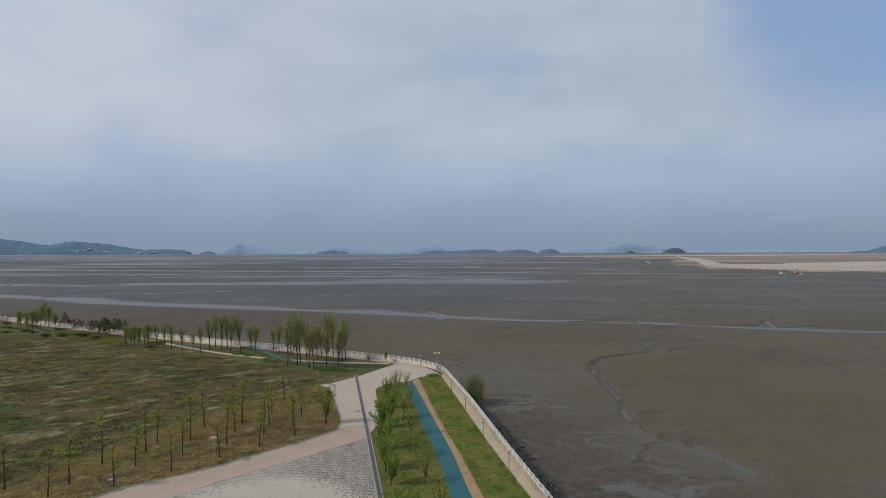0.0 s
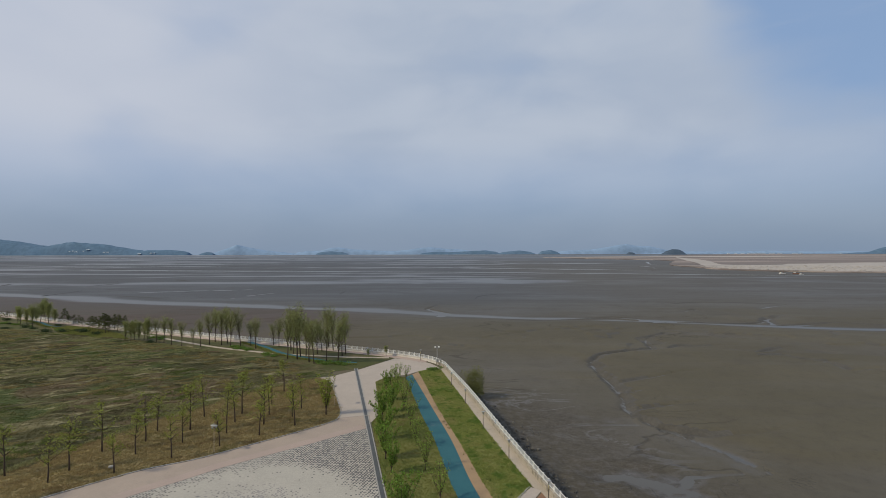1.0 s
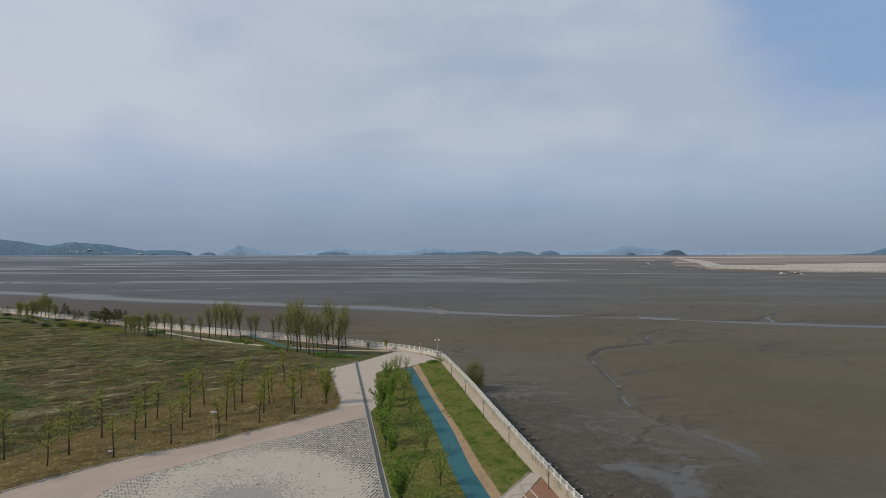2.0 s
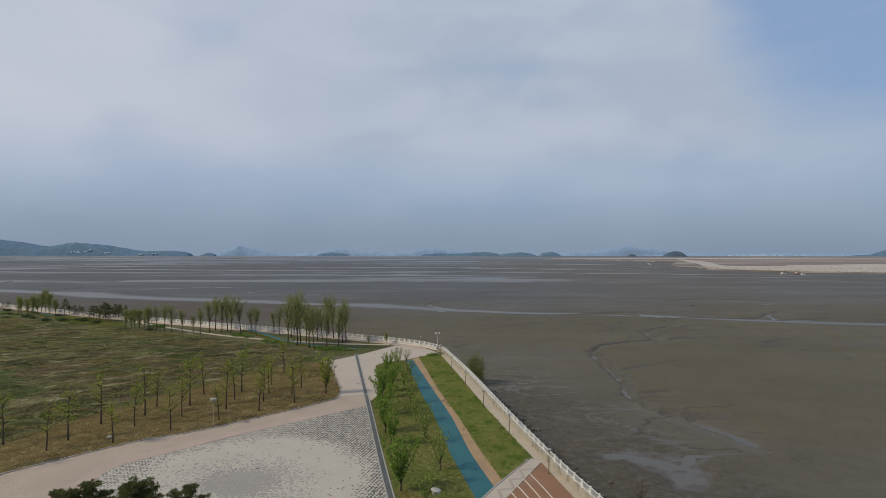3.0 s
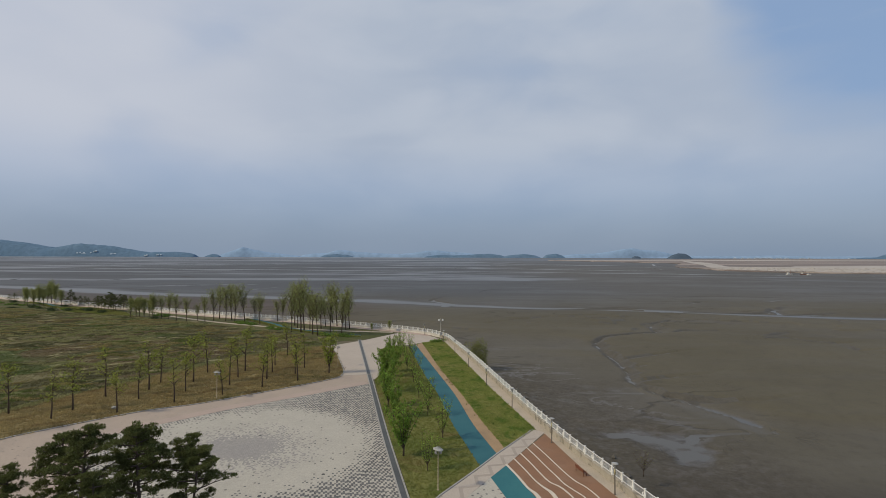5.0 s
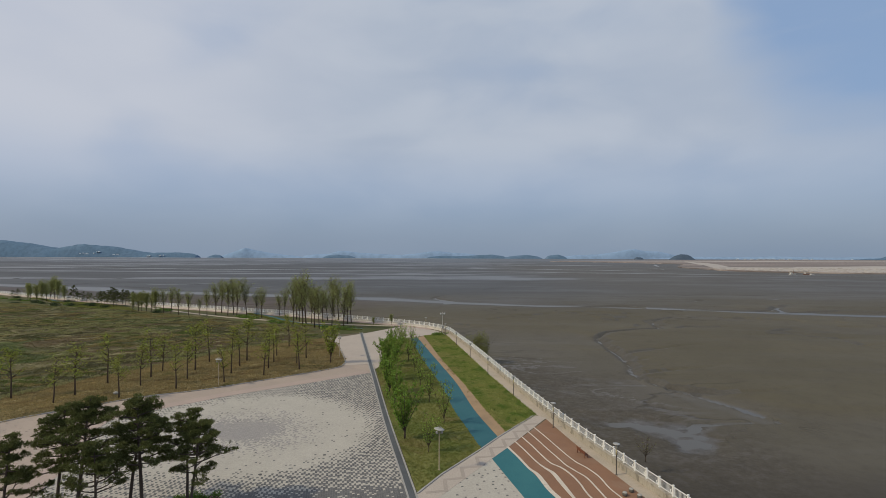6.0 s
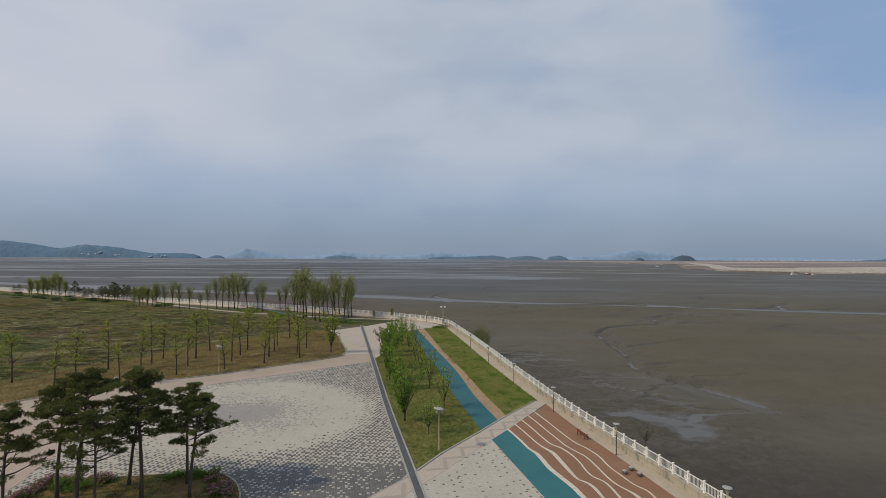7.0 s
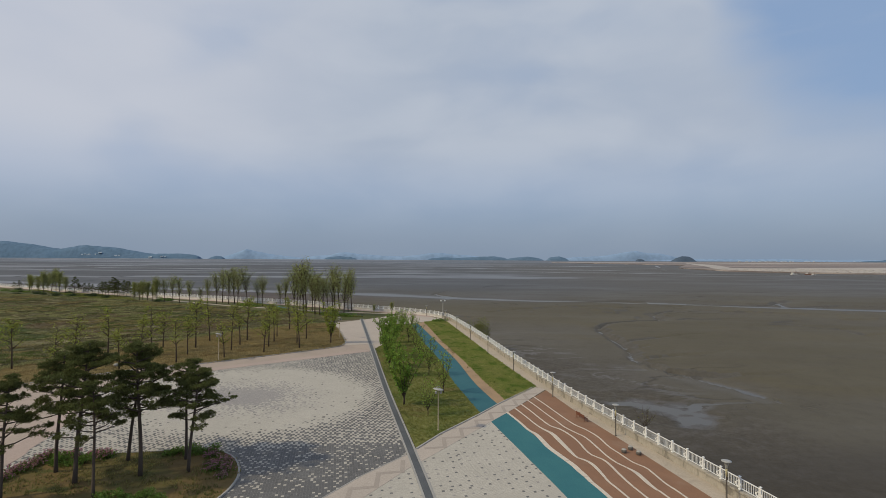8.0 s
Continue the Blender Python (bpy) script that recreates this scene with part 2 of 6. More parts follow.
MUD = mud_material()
WATER = water_material("shallow_water", (0.078, 0.074, 0.066), (0.098, 0.093, 0.084))
THIN_WATER = water_material("thin_silty_water", (0.150, 0.155, 0.160), (0.185, 0.190, 0.195))
# Near-black mud colour that paints the shade inside a gully.
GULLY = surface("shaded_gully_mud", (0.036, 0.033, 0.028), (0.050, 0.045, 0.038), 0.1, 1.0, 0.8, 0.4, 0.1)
# Darker mud for steep scarp faces, with their shade put into the colour.
SCARP_SHADE = surface("fresh_cut_mud", (0.070, 0.063, 0.052), (0.090, 0.082, 0.068), 0.2, 1.5, 0.75, 0.5, 0.1)
SOIL = surface("dry_soil", (0.13, 0.105, 0.07), (0.10, 0.10, 0.055), 0.08, 1.5, 0.95, 0.6, 0.1)
FIELD_COVER = [((0.120, 0.086, 0.054), 0.030, 0.46, 0.60, 0.75, False), ((0.062, 0.088, 0.028), 0.050, 0.50, 0.62, 0.8, False), ((0.038, 0.040, 0.018), 0.11, 0.50, 0.64, 0.7, True), ((0.185, 0.165, 0.092), 0.15, 0.54, 0.64, 0.7, True), ((0.036, 0.038, 0.017), 0.33, 0.50, 0.63, 0.75, True), ((0.285, 0.255, 0.150), 0.38, 0.56, 0.66, 0.85, True), ((0.150, 0.170, 0.070), 0.46, 0.57, 0.68, 0.7, True), ((0.175, 0.108, 0.072), 0.040, 0.64, 0.71, 0.65, True)]
SEA_COVER = [((0.240, 0.225, 0.090), 0.11, 0.46, 0.62, 0.8, False), ((0.085, 0.145, 0.030), 0.30, 0.50, 0.64, 0.8, False), ((0.260, 0.260, 0.100), 0.65, 0.55, 0.70, 0.7, False), ((0.042, 0.066, 0.016), 0.8, 0.58, 0.70, 0.7, False)]
STRIP_COVER = [((0.105, 0.130, 0.034), 0.10, 0.46, 0.62, 0.8, False), ((0.150, 0.122, 0.052), 0.22, 0.54, 0.70, 0.7, False), ((0.062, 0.082, 0.022), 0.55, 0.54, 0.70, 0.6, False)]
MULCH_COVER = [((0.225, 0.175, 0.085), 0.12, 0.42, 0.62, 0.8, False), ((0.105, 0.105, 0.038), 0.16, 0.55, 0.68, 0.7, False), ((0.155, 0.110, 0.055), 0.45, 0.50, 0.66, 0.7, True), ((0.300, 0.235, 0.105), 0.55, 0.56, 0.70, 0.7, True)]
WEEDS_GROUND = growth("rough_weeds", (0.086, 0.079, 0.038), FIELD_COVER)
WEEDS_BLADE = growth("rough_weed_blade", (0.086, 0.079, 0.038), FIELD_COVER, 1.75, island=0.16, transmit=0.45, bump=0.0)
DRY_GRASS = growth("dry_grass", (0.245, 0.200, 0.102), MULCH_COVER)
DRY_BLADE = growth("dry_mown_blade", (0.245, 0.200, 0.102), MULCH_COVER, 1.5, island=0.16, transmit=0.45, bump=0.0)
LAWN = growth("lawn", (0.165, 0.168, 0.055), STRIP_COVER)
LAWN_BLADE = growth("lawn_blade", (0.165, 0.168, 0.055), STRIP_COVER, 1.6, island=0.16, transmit=0.45, bump=0.0)
SEA_LAWN = growth("sea_lawn", (0.180, 0.205, 0.060), SEA_COVER)
SEA_BLADE = growth("sea_lawn_blade", (0.180, 0.205, 0.060), SEA_COVER, 1.6, island=0.16, transmit=0.45, bump=0.0)
LAWN_FAR = growth("olive_far_lawn", (0.105, 0.098, 0.046), [((0.066, 0.080, 0.026), 0.06, 0.44, 0.60, 0.8, False), ((0.150, 0.118, 0.066), 0.09, 0.56, 0.68, 0.7, False)])
BED = growth("bed_soil", (0.150, 0.105, 0.045), [((0.110, 0.098, 0.036), 0.16, 0.44, 0.60, 0.8, False), ((0.062, 0.082, 0.022), 0.28, 0.52, 0.64, 0.8, False), ((0.180, 0.122, 0.058), 0.7, 0.55, 0.70, 0.6, False)])
PAVE_CREAM = surface("cream_paver", (0.462, 0.432, 0.382), (0.426, 0.398, 0.352), 0.25, 9.0, 0.85, 0.15, 0.01, island=0.045)
PAVE_DARK = surface("dark_paver", (0.122, 0.120, 0.122), (0.148, 0.145, 0.145), 0.3, 9.0, 0.85, 0.15, 0.01, island=0.16)
PAVE_LILAC = surface("lilac_grey_paver", (0.295, 0.278, 0.27), (0.32, 0.3, 0.285), 0.3, 9.0, 0.85, 0.15, 0.01, island=0.08)
PAVE_PINK = surface("pinkish_paver", (0.42, 0.330, 0.288), (0.385, 0.305, 0.268), 0.2, 7.0, 0.85, 0.15, 0.01, island=0.06)
PAVE_PALE = surface("pale_paver", (0.44, 0.378, 0.33), (0.4, 0.348, 0.305), 0.2, 7.0, 0.85, 0.15, 0.01, island=0.06)
PAVE_WEST = surface("dusty_pink_paver", (0.40, 0.325, 0.272), (0.36, 0.295, 0.25), 0.2, 7.0, 0.85, 0.15, 0.01, stain=(0.32, 0.27, 0.23), stain_scale=0.3, stain_lo=0.55, stain_hi=0.75)
JOINT = surface("sanded_joint", (0.46, 0.43, 0.38), (0.43, 0.40, 0.352), 0.6, 20.0, 0.95, 0.2, 0.01)
ZIGZAG = surface("brown_paver", (0.365, 0.315, 0.275), (0.335, 0.290, 0.254), 0.3, 9.0, 0.85, 0.15, 0.01, island=0.05)
TEAL = surface("teal_rubber", (0.0253, 0.139, 0.166), (0.0345, 0.16, 0.18), 0.25, 14.0, 0.85, 0.2, 0.01, stain=(0.07, 0.16, 0.17), stain_scale=0.3, stain_lo=0.58, stain_hi=0.8)
BLUE = surface("blue_rubber", (0.0218, 0.112, 0.14), (0.0299, 0.128, 0.155), 0.25, 14.0, 0.85, 0.2, 0.01, stain=(0.055, 0.13, 0.16), stain_scale=0.3, stain_lo=0.55, stain_hi=0.8)
TAN = surface("tan_gravel", (0.36, 0.245, 0.145), (0.31, 0.215, 0.13), 0.4, 10.0, 0.95, 0.3, 0.02)
RED = surface("red_brown_rubber", (0.261, 0.139, 0.0825), (0.226, 0.122, 0.0748), 0.3, 14.0, 0.9, 0.2, 0.01, stain=(0.25, 0.155, 0.105), stain_scale=0.2, stain_lo=0.5, stain_hi=0.75)
LINE = surface("cream_stone", (0.621, 0.546, 0.459), (0.558, 0.497, 0.422), 0.5, 9.0, 0.85, 0.2, 0.01)
CONCRETE = surface("weathered_concrete", (0.40, 0.36, 0.30), (0.34, 0.31, 0.26), 0.35, 6.0, 0.9, 0.3, 0.02, stain=(0.19, 0.17, 0.14), stain_scale=0.9, stain_lo=0.50, stain_hi=0.64, stretch=(1, 1, 0.5))
LIMEWASH = surface("limewashed_concrete", (0.66, 0.63, 0.58), (0.58, 0.55, 0.51), 0.35, 6.0, 0.9, 0.3, 0.02, stain=(0.42, 0.38, 0.34), stain_scale=0.5, stain_lo=0.56, stain_hi=0.75)
PROMENADE = surface("beige_concrete", (0.462, 0.391, 0.314), (0.407, 0.352, 0.286), 0.3, 6.0, 0.9, 0.25, 0.02, stain=(0.28, 0.24, 0.2), stain_scale=0.4, stain_lo=0.55, stain_hi=0.75)
KERB = surface("granite_kerb", (0.36, 0.35, 0.33), (0.30, 0.29, 0.28), 0.8, 12.0, 0.85, 0.2, 0.01)
DRAIN = surface("dark_steel_grate", (0.075, 0.08, 0.085), (0.10, 0.105, 0.11), 0.6, 10.0, 0.6, 0.2, 0.01)
WHITE = surface("white_paint", (0.82, 0.82, 0.8), (0.76, 0.76, 0.74), 1.5, 20.0, 0.5, 0.1, 0.005)
BARK = surface("grey_brown_bark", (0.0816, 0.0576, 0.0432), (0.0576, 0.0413, 0.0326), 3.0, 20.0, 0.95, 0.7, 0.03, stretch=(1, 1, 0.3))
PINE_BARK = surface("pine_bark", (0.0975, 0.0754, 0.0611), (0.065, 0.052, 0.0455), 2.5, 14.0, 0.95, 0.8, 0.04, stretch=(1, 1, 0.4))
PINE = surface("pine_needles", (0.101, 0.118, 0.0392), (0.147, 0.161, 0.056), 0.6, 6.0, 0.7, 0.0, island=0.45, spec=0.25, transmit=0.4)
LEAF_YOUNG = surface("young_yellow_green_leaf", (0.253, 0.304, 0.0515), (0.328, 0.34, 0.0721), 0.5, 5.0, 0.7, 0.0, island=0.35, spec=0.25, transmit=0.45)
LEAF_FAR = surface("olive_leaf", (0.250, 0.285, 0.095), (0.330, 0.335, 0.130), 0.4, 5.0, 0.7, 0.0, island=0.4, spec=0.25, transmit=0.45)
LEAF_THIN = surface("light_green_leaf", (0.235, 0.340, 0.060), (0.310, 0.400, 0.085), 0.5, 5.0, 0.7, 0.0, island=0.35, spec=0.25, transmit=0.5)
LEAF_GREEN = surface("fresh_green_leaf", (0.165, 0.270, 0.040), (0.235, 0.330, 0.058), 0.5, 5.0, 0.65, 0.0, island=0.4, spec=0.3, transmit=0.45)
LEAF_DARK = surface("dark_shrub_leaf", (0.035, 0.063, 0.0224), (0.056, 0.084, 0.028), 0.6, 5.0, 0.7, 0.0, island=0.4, spec=0.3, transmit=0.15)
LEAF_SALLOW = surface("dull_olive_leaf", (0.170, 0.180, 0.060), (0.220, 0.225, 0.080), 0.4, 5.0, 0.7, 0.0, island=0.35, spec=0.2, transmit=0.4)
LEAF_HEDGE = surface("hedge_leaf", (0.12, 0.204, 0.0415), (0.178, 0.263, 0.0519), 0.6, 5.0, 0.7, 0.0, island=0.4, spec=0.3, transmit=0.4)
PETAL = surface("pink_azalea_petal", (0.46, 0.2, 0.27), (0.52, 0.28, 0.34), 1.0, 8.0, 0.7, 0.0, island=0.3, transmit=0.4)
GRASS_DRY = surface("dry_blade", (0.363, 0.297, 0.144), (0.295, 0.243, 0.113), 0.15, 3.0, 0.9, 0.0, island=0.35, spec=0.1, transmit=0.5)
GRASS_GREEN = surface("green_blade", (0.255, 0.225, 0.095), (0.125, 0.15, 0.048), 0.10, 3.0, 0.9, 0.0, island=0.22, stretch=(0.4, 1, 1), spec=0.1, transmit=0.5)
ROCK = surface("dark_wet_rock", (0.085, 0.08, 0.073), (0.13, 0.122, 0.11), 0.5, 5.0, 0.8, 0.5, 0.05, island=0.35)
SAND = surface("brown_reclaimed_soil", (0.235, 0.192, 0.182), (0.105, 0.094, 0.090), 0.010, 0.05, 0.95, 0.2, 0.3, stain=(0.36, 0.305, 0.275), stain_scale=0.012, stain_lo=0.50, stain_hi=0.62, stretch=(0.08, 1, 1))
BANK = surface("pale_bank_sand", (0.45, 0.410, 0.382), (0.37, 0.338, 0.315), 0.02, 0.2, 0.95, 0.2, 0.3, stain=(0.24, 0.215, 0.195), stain_scale=0.03, stain_lo=0.55, stain_hi=0.68, stretch=(0.25, 1, 1))
# Distance haze is mixed into the hill and islet colours as blue.
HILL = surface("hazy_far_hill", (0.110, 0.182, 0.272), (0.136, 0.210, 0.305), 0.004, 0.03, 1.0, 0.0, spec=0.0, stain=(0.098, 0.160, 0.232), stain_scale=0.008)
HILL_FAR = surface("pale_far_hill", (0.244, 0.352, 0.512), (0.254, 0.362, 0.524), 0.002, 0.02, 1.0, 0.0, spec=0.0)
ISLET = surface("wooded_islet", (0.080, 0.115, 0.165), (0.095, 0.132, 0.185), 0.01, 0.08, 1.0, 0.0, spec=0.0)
POLE_BROWN = surface("brown_painted_steel", (0.09, 0.075, 0.06), (0.075, 0.062, 0.05), 2.0, 20.0, 0.5, 0.05, 0.005)
POLE_TAN = surface("tan_painted_steel", (0.42, 0.35, 0.24), (0.36, 0.30, 0.21), 2.0, 20.0, 0.5, 0.05, 0.005)
POLE_GREY = surface("galvanised_steel", (0.40, 0.39, 0.36), (0.34, 0.33, 0.31), 2.0, 20.0, 0.45, 0.05, 0.005)
BRASS = surface("yellow_translucent_sleeve", (0.42, 0.37, 0.20), (0.38, 0.33, 0.18), 2.0, 20.0, 0.4, 0.05, 0.005)
SHADE = surface("grey_lamp_disc", (0.36, 0.36, 0.35), (0.31, 0.31, 0.31), 2.0, 20.0, 0.4, 0.05, 0.005)
WOOD = surface("red_brown_wood", (0.185, 0.064, 0.03), (0.14, 0.05, 0.026), 3.0, 20.0, 0.6, 0.2, 0.005, stretch=(0.3, 2, 2))
STONE = surface("grey_boulder", (0.40, 0.39, 0.36), (0.30, 0.29, 0.27), 1.2, 8.0, 0.9, 0.4, 0.03)
STONE_DARK = surface("dark_stone_seat", (0.104, 0.096, 0.088), (0.136, 0.124, 0.112), 1.5, 8.0, 0.85, 0.3, 0.02)
IRON = surface("cast_iron", (0.045, 0.045, 0.047), (0.06, 0.06, 0.06), 3.0, 20.0, 0.6, 0.2, 0.005)
GLASS = surface("frosted_lamp_glass", (0.3, 0.31, 0.29), (0.26, 0.27, 0.25), 3.0, 20.0, 0.3, 0.0)
HULL = surface("white_hull", (0.62, 0.61, 0.58), (0.52, 0.51, 0.48), 0.3, 2.0, 0.6, 0.1, 0.01)
RUST = surface("rusty_steel", (0.20, 0.09, 0.06), (0.15, 0.075, 0.05), 0.5, 3.0, 0.8, 0.1, 0.01)
FAR_WALL = surface("pale_far_building", (0.56, 0.64, 0.73), (0.47, 0.55, 0.64), 0.02, 0.1, 0.9, 0.0)
RUBBLE = surface("pale_rubble", (0.42, 0.385, 0.355), (0.36, 0.332, 0.308), 0.05, 0.6, 0.95, 0.0, island=0.14)


# ---- geometry helpers ----
def rise(x):
    """The land's gentle cross fall: it climbs inland from the sea wall and then lies level."""
    return -0.03 * np.clip(x, -60, 60)


def value_noise(x, y, seed=0):
    """Smooth noise on a unit lattice, from -1 to 1."""
    x, y = np.asarray(x, float), np.asarray(y, float)
    xi, yi = np.floor(x), np.floor(y)
    fx, fy = x - xi, y - yi
    fx, fy = fx * fx * (3 - 2 * fx), fy * fy * (3 - 2 * fy)

    def cell(a, b):
        h = np.sin(a * 127.1 + b * 311.7 + seed * 74.7) * 43758.5453
        return 2 * (h - np.floor(h)) - 1

    low = cell(xi, yi) * (1 - fx) + cell(xi + 1, yi) * fx
    high = cell(xi, yi + 1) * (1 - fx) + cell(xi + 1, yi + 1) * fx
    return low * (1 - fy) + high * fy


def fractal(x, y, octaves=4, seed=0):
    total, amp = 0.0, 1.0
    for k in range(octaves):
        total = total + amp * value_noise(x * 2**k + 17 * k, y * 2**k - 9 * k, seed + k)
        amp *= 0.5
    return total / 1.9


def inside(x, y, poly):
    """Which of the points lie in the polygon."""
    x, y = np.asarray(x, float), np.asarray(y, float)
    hit = np.zeros(x.shape, bool)
    for (x0, y0), (x1, y1) in zip(poly, poly[1:] + poly[:1]):
        if y0 != y1:
            hit ^= ((y0 > y) != (y1 > y)) & (x < (x1 - x0) * (y - y0) / (y1 - y0) + x0)
    return hit


def polyline_distance(x, y, line):
    """Distance of the points to a line of (x, y, ...) stations, and the interpolated further values there."""
    best, values = np.full(np.shape(x), 1e9), None
    for p, q in zip(line, line[1:]):
        dx, dy = q[0] - p[0], q[1] - p[1]
        s = np.clip(((x - p[0]) * dx + (y - p[1]) * dy) / (dx * dx + dy * dy), 0, 1)
        d = np.hypot(x - p[0] - s * dx, y - p[1] - s * dy)
        near = d < best
        best = np.where(near, d, best)
        extra = [p[k] + s * (q[k] - p[k]) for k in range(2, len(p))]
        values = extra if values is None else [np.where(near, e, v) for e, v in zip(extra, values)]
    return best, values


def smooth_line(points, step):
    """A Catmull-Rom curve through the points, resampled to even steps."""
    pts = [np.array(p, float) for p in points]
    pts = [2 * pts[0] - pts[1], *pts, 2 * pts[-1] - pts[-2]]
    fine = []
    for a, b, c, d in zip(pts, pts[1:], pts[2:], pts[3:]):
        for s in np.linspace(0, 1, 24, endpoint=False):
            fine.append(0.5 * (2 * b + (c - a) * s + (2 * a - 5 * b + 4 * c - d) * s * s + (3 * b - a - 3 * c + d) * s**3))
    fine = np.array([*fine, pts[-2]])
    run = np.r_[0, np.cumsum(np.hypot(*np.diff(fine[:, :2], axis=0).T))]
    at = np.linspace(0, run[-1], max(2, int(round(run[-1] / step)) + 1))
    return np.stack([np.interp(at, run, fine[:, k]) for k in range(fine.shape[1])], 1)


def evened(line, n):
    return np.stack([np.interp(np.linspace(0, 1, n), np.linspace(0, 1, len(line)), line[:, k]) for k in (0, 1)], 1)


def offset_line(line, d):
    """The line moved sideways: to its right for a positive d."""
    t = np.gradient(line[:, :2], axis=0)
    t /= np.hypot(t[:, 0], t[:, 1])[:, None]
    return line[:, :2] + np.stack([t[:, 1], -t[:, 0]], 1) * np.reshape(d, (-1, 1))


def link(name, verts, faces, materials, parent=None, label="", which=None, smooth=False):
    """One mesh object from arrays."""
    me = bpy.data.meshes.new(name)
    me.from_pydata([tuple(v) for v in np.asarray(verts, float).tolist()], [], [tuple(f) for f in (faces.tolist() if hasattr(faces, "tolist") else faces)])
    for m in materials if isinstance(materials, (list, tuple)) else [materials]:
        me.materials.append(m)
    if which is not None:
        me.polygons.foreach_set("material_index", np.asarray(which, np.int32))
    if smooth:
        me.polygons.foreach_set("use_smooth", np.ones(len(me.polygons), bool))
    me.update()
    ob = new(name, me)
    ob.parent = parent
    if label:
        tagged(ob, label)
    return ob


def part(name, bm, material, parent=None, label="", smooth=False):
    """One mesh object from a bmesh, under a thing."""
    me = bpy.data.meshes.new(name)
    if smooth:
        for f in bm.faces:
            f.smooth = True
    bm.to_mesh(me)
    bm.free()
    for m in material if isinstance(material, (list, tuple)) else [material]:
        me.materials.append(m)
    ob = new(name, me)
    ob.parent = parent
    if label:
        tagged(ob, label)
    return ob


def empty(name, place, turn=0.0, label="", category="", group="", kind=""):
    ob = new(name)
    ob.matrix_basis = Matrix.Translation(place) @ Matrix.Rotation(turn, 4, "Z")
    return tagged(ob, label, category, group, kind)


def box(bm, size, at=(0, 0, 0), turn=None, bevel=0.0):
    made = bmesh.ops.create_cube(bm, size=1.0)["verts"]
    bmesh.ops.scale(bm, vec=size, verts=made)
    if bevel:
        edges = list({e for v in made for e in v.link_edges})
        made = list({v for f in bmesh.ops.bevel(bm, geom=edges, offset=bevel, segments=1, affect="EDGES")["faces"] for v in f.verts} | {v for v in made if v.is_valid})
    m = Matrix.Translation(at) @ (turn.to_4x4() if turn else Matrix())
    bmesh.ops.transform(bm, matrix=m, verts=made)


def tube(bm, path, radii, sides=7, cap=True):
    """A tapered tube along a path of points."""
    rings = []
    for k, p in enumerate(path):
        p = Vector(p)
        ahead = (Vector(path[min(k + 1, len(path) - 1)]) - Vector(path[max(k - 1, 0)])).normalized()
        side = ahead.orthogonal().normalized() if abs(ahead.z) < 0.99 else Vector((1, 0, 0))
        over = ahead.cross(side).normalized()
        rings.append([bm.verts.new(p + (side * math.cos(a) + over * math.sin(a)) * radii[k]) for a in (2 * math.pi * i / sides for i in range(sides))])
    for a, b in zip(rings, rings[1:]):
        for i in range(sides):
            bm.faces.new((a[i], a[(i + 1) % sides], b[(i + 1) % sides], b[i]))
    if cap:
        bm.faces.new(rings[-1])
        bm.faces.new(rings[0][::-1])


def lathe(bm, profile, sides=16, at=(0, 0, 0)):
    """A body of revolution from (radius, height) stations."""
    rings = [[bm.verts.new((at[0] + r * math.cos(2 * math.pi * i / sides), at[1] + r * math.sin(2 * math.pi * i / sides), at[2] + z)) for i in range(sides)] for r, z in profile]
    for a, b in zip(rings, rings[1:]):
        for i in range(sides):
            bm.faces.new((a[i], a[(i + 1) % sides], b[(i + 1) % sides], b[i]))
    bm.faces.new(rings[0][::-1])
    bm.faces.new(rings[-1])


def slab(name, outline, material, lift, thick=0.12, label="", kind="structure", parent=None):
    """A flat piece of ground following the cross fall, with its top lift above the land."""
    bm = bmesh.new()
    f = bm.faces.new([bm.verts.new((x, y, 0)) for x, y in outline])
    for cut in (-60.0,):
        bmesh.ops.bisect_plane(bm, geom=bm.verts[:] + bm.edges[:] + bm.faces[:], plane_co=(cut, 0, 0), plane_no=(1, 0, 0))
    bmesh.ops.triangulate(bm, faces=bm.faces[:])
    for v in bm.verts:
        v.co.z = float(rise(v.co.x)) + lift
    bmesh.ops.recalc_face_normals(bm, faces=bm.faces[:])
    if sum(f.normal.z for f in bm.faces) < 0:
        bmesh.ops.reverse_faces(bm, faces=bm.faces[:])
    edge = [e for e in bm.edges if e.is_boundary]
    down = bmesh.ops.extrude_edge_only(bm, edges=edge)["geom"]
    for v in down:
        if isinstance(v, bmesh.types.BMVert):
            v.co.z -= thick
    return tagged(part(name, bm, material, parent), label, "ground" if kind == "structure" else "", kind=kind)


def ribbon(name, left, right, material, lift, thick=0.12, label="", kind="structure", parent=None):
    """A strip between two lines of equal count."""
    outline = [*map(tuple, np.asarray(left)[:, :2]), *map(tuple, np.asarray(right)[::-1, :2])]
    n = len(left)
    verts = [(x, y, float(rise(x)) + lift) for x, y in outline]
    verts += [(x, y, z - thick) for x, y, z in verts]
    faces = [(i, 2 * n - 1 - i, 2 * n - 2 - i, i + 1) for i in range(n - 1)]
    faces += [(i, (i + 1) % (2 * n), (i + 1) % (2 * n) + 2 * n, i + 2 * n) for i in range(2 * n)]
    a, b, c = (np.array(verts[k][:2]) for k in faces[0][:3])
    if (b - a)[0] * (c - b)[1] - (b - a)[1] * (c - b)[0] < 0:
        faces = [f[::-1] for f in faces]
    return tagged(link(name, verts, faces, material, parent), label, "path" if kind == "structure" else "", kind=kind)


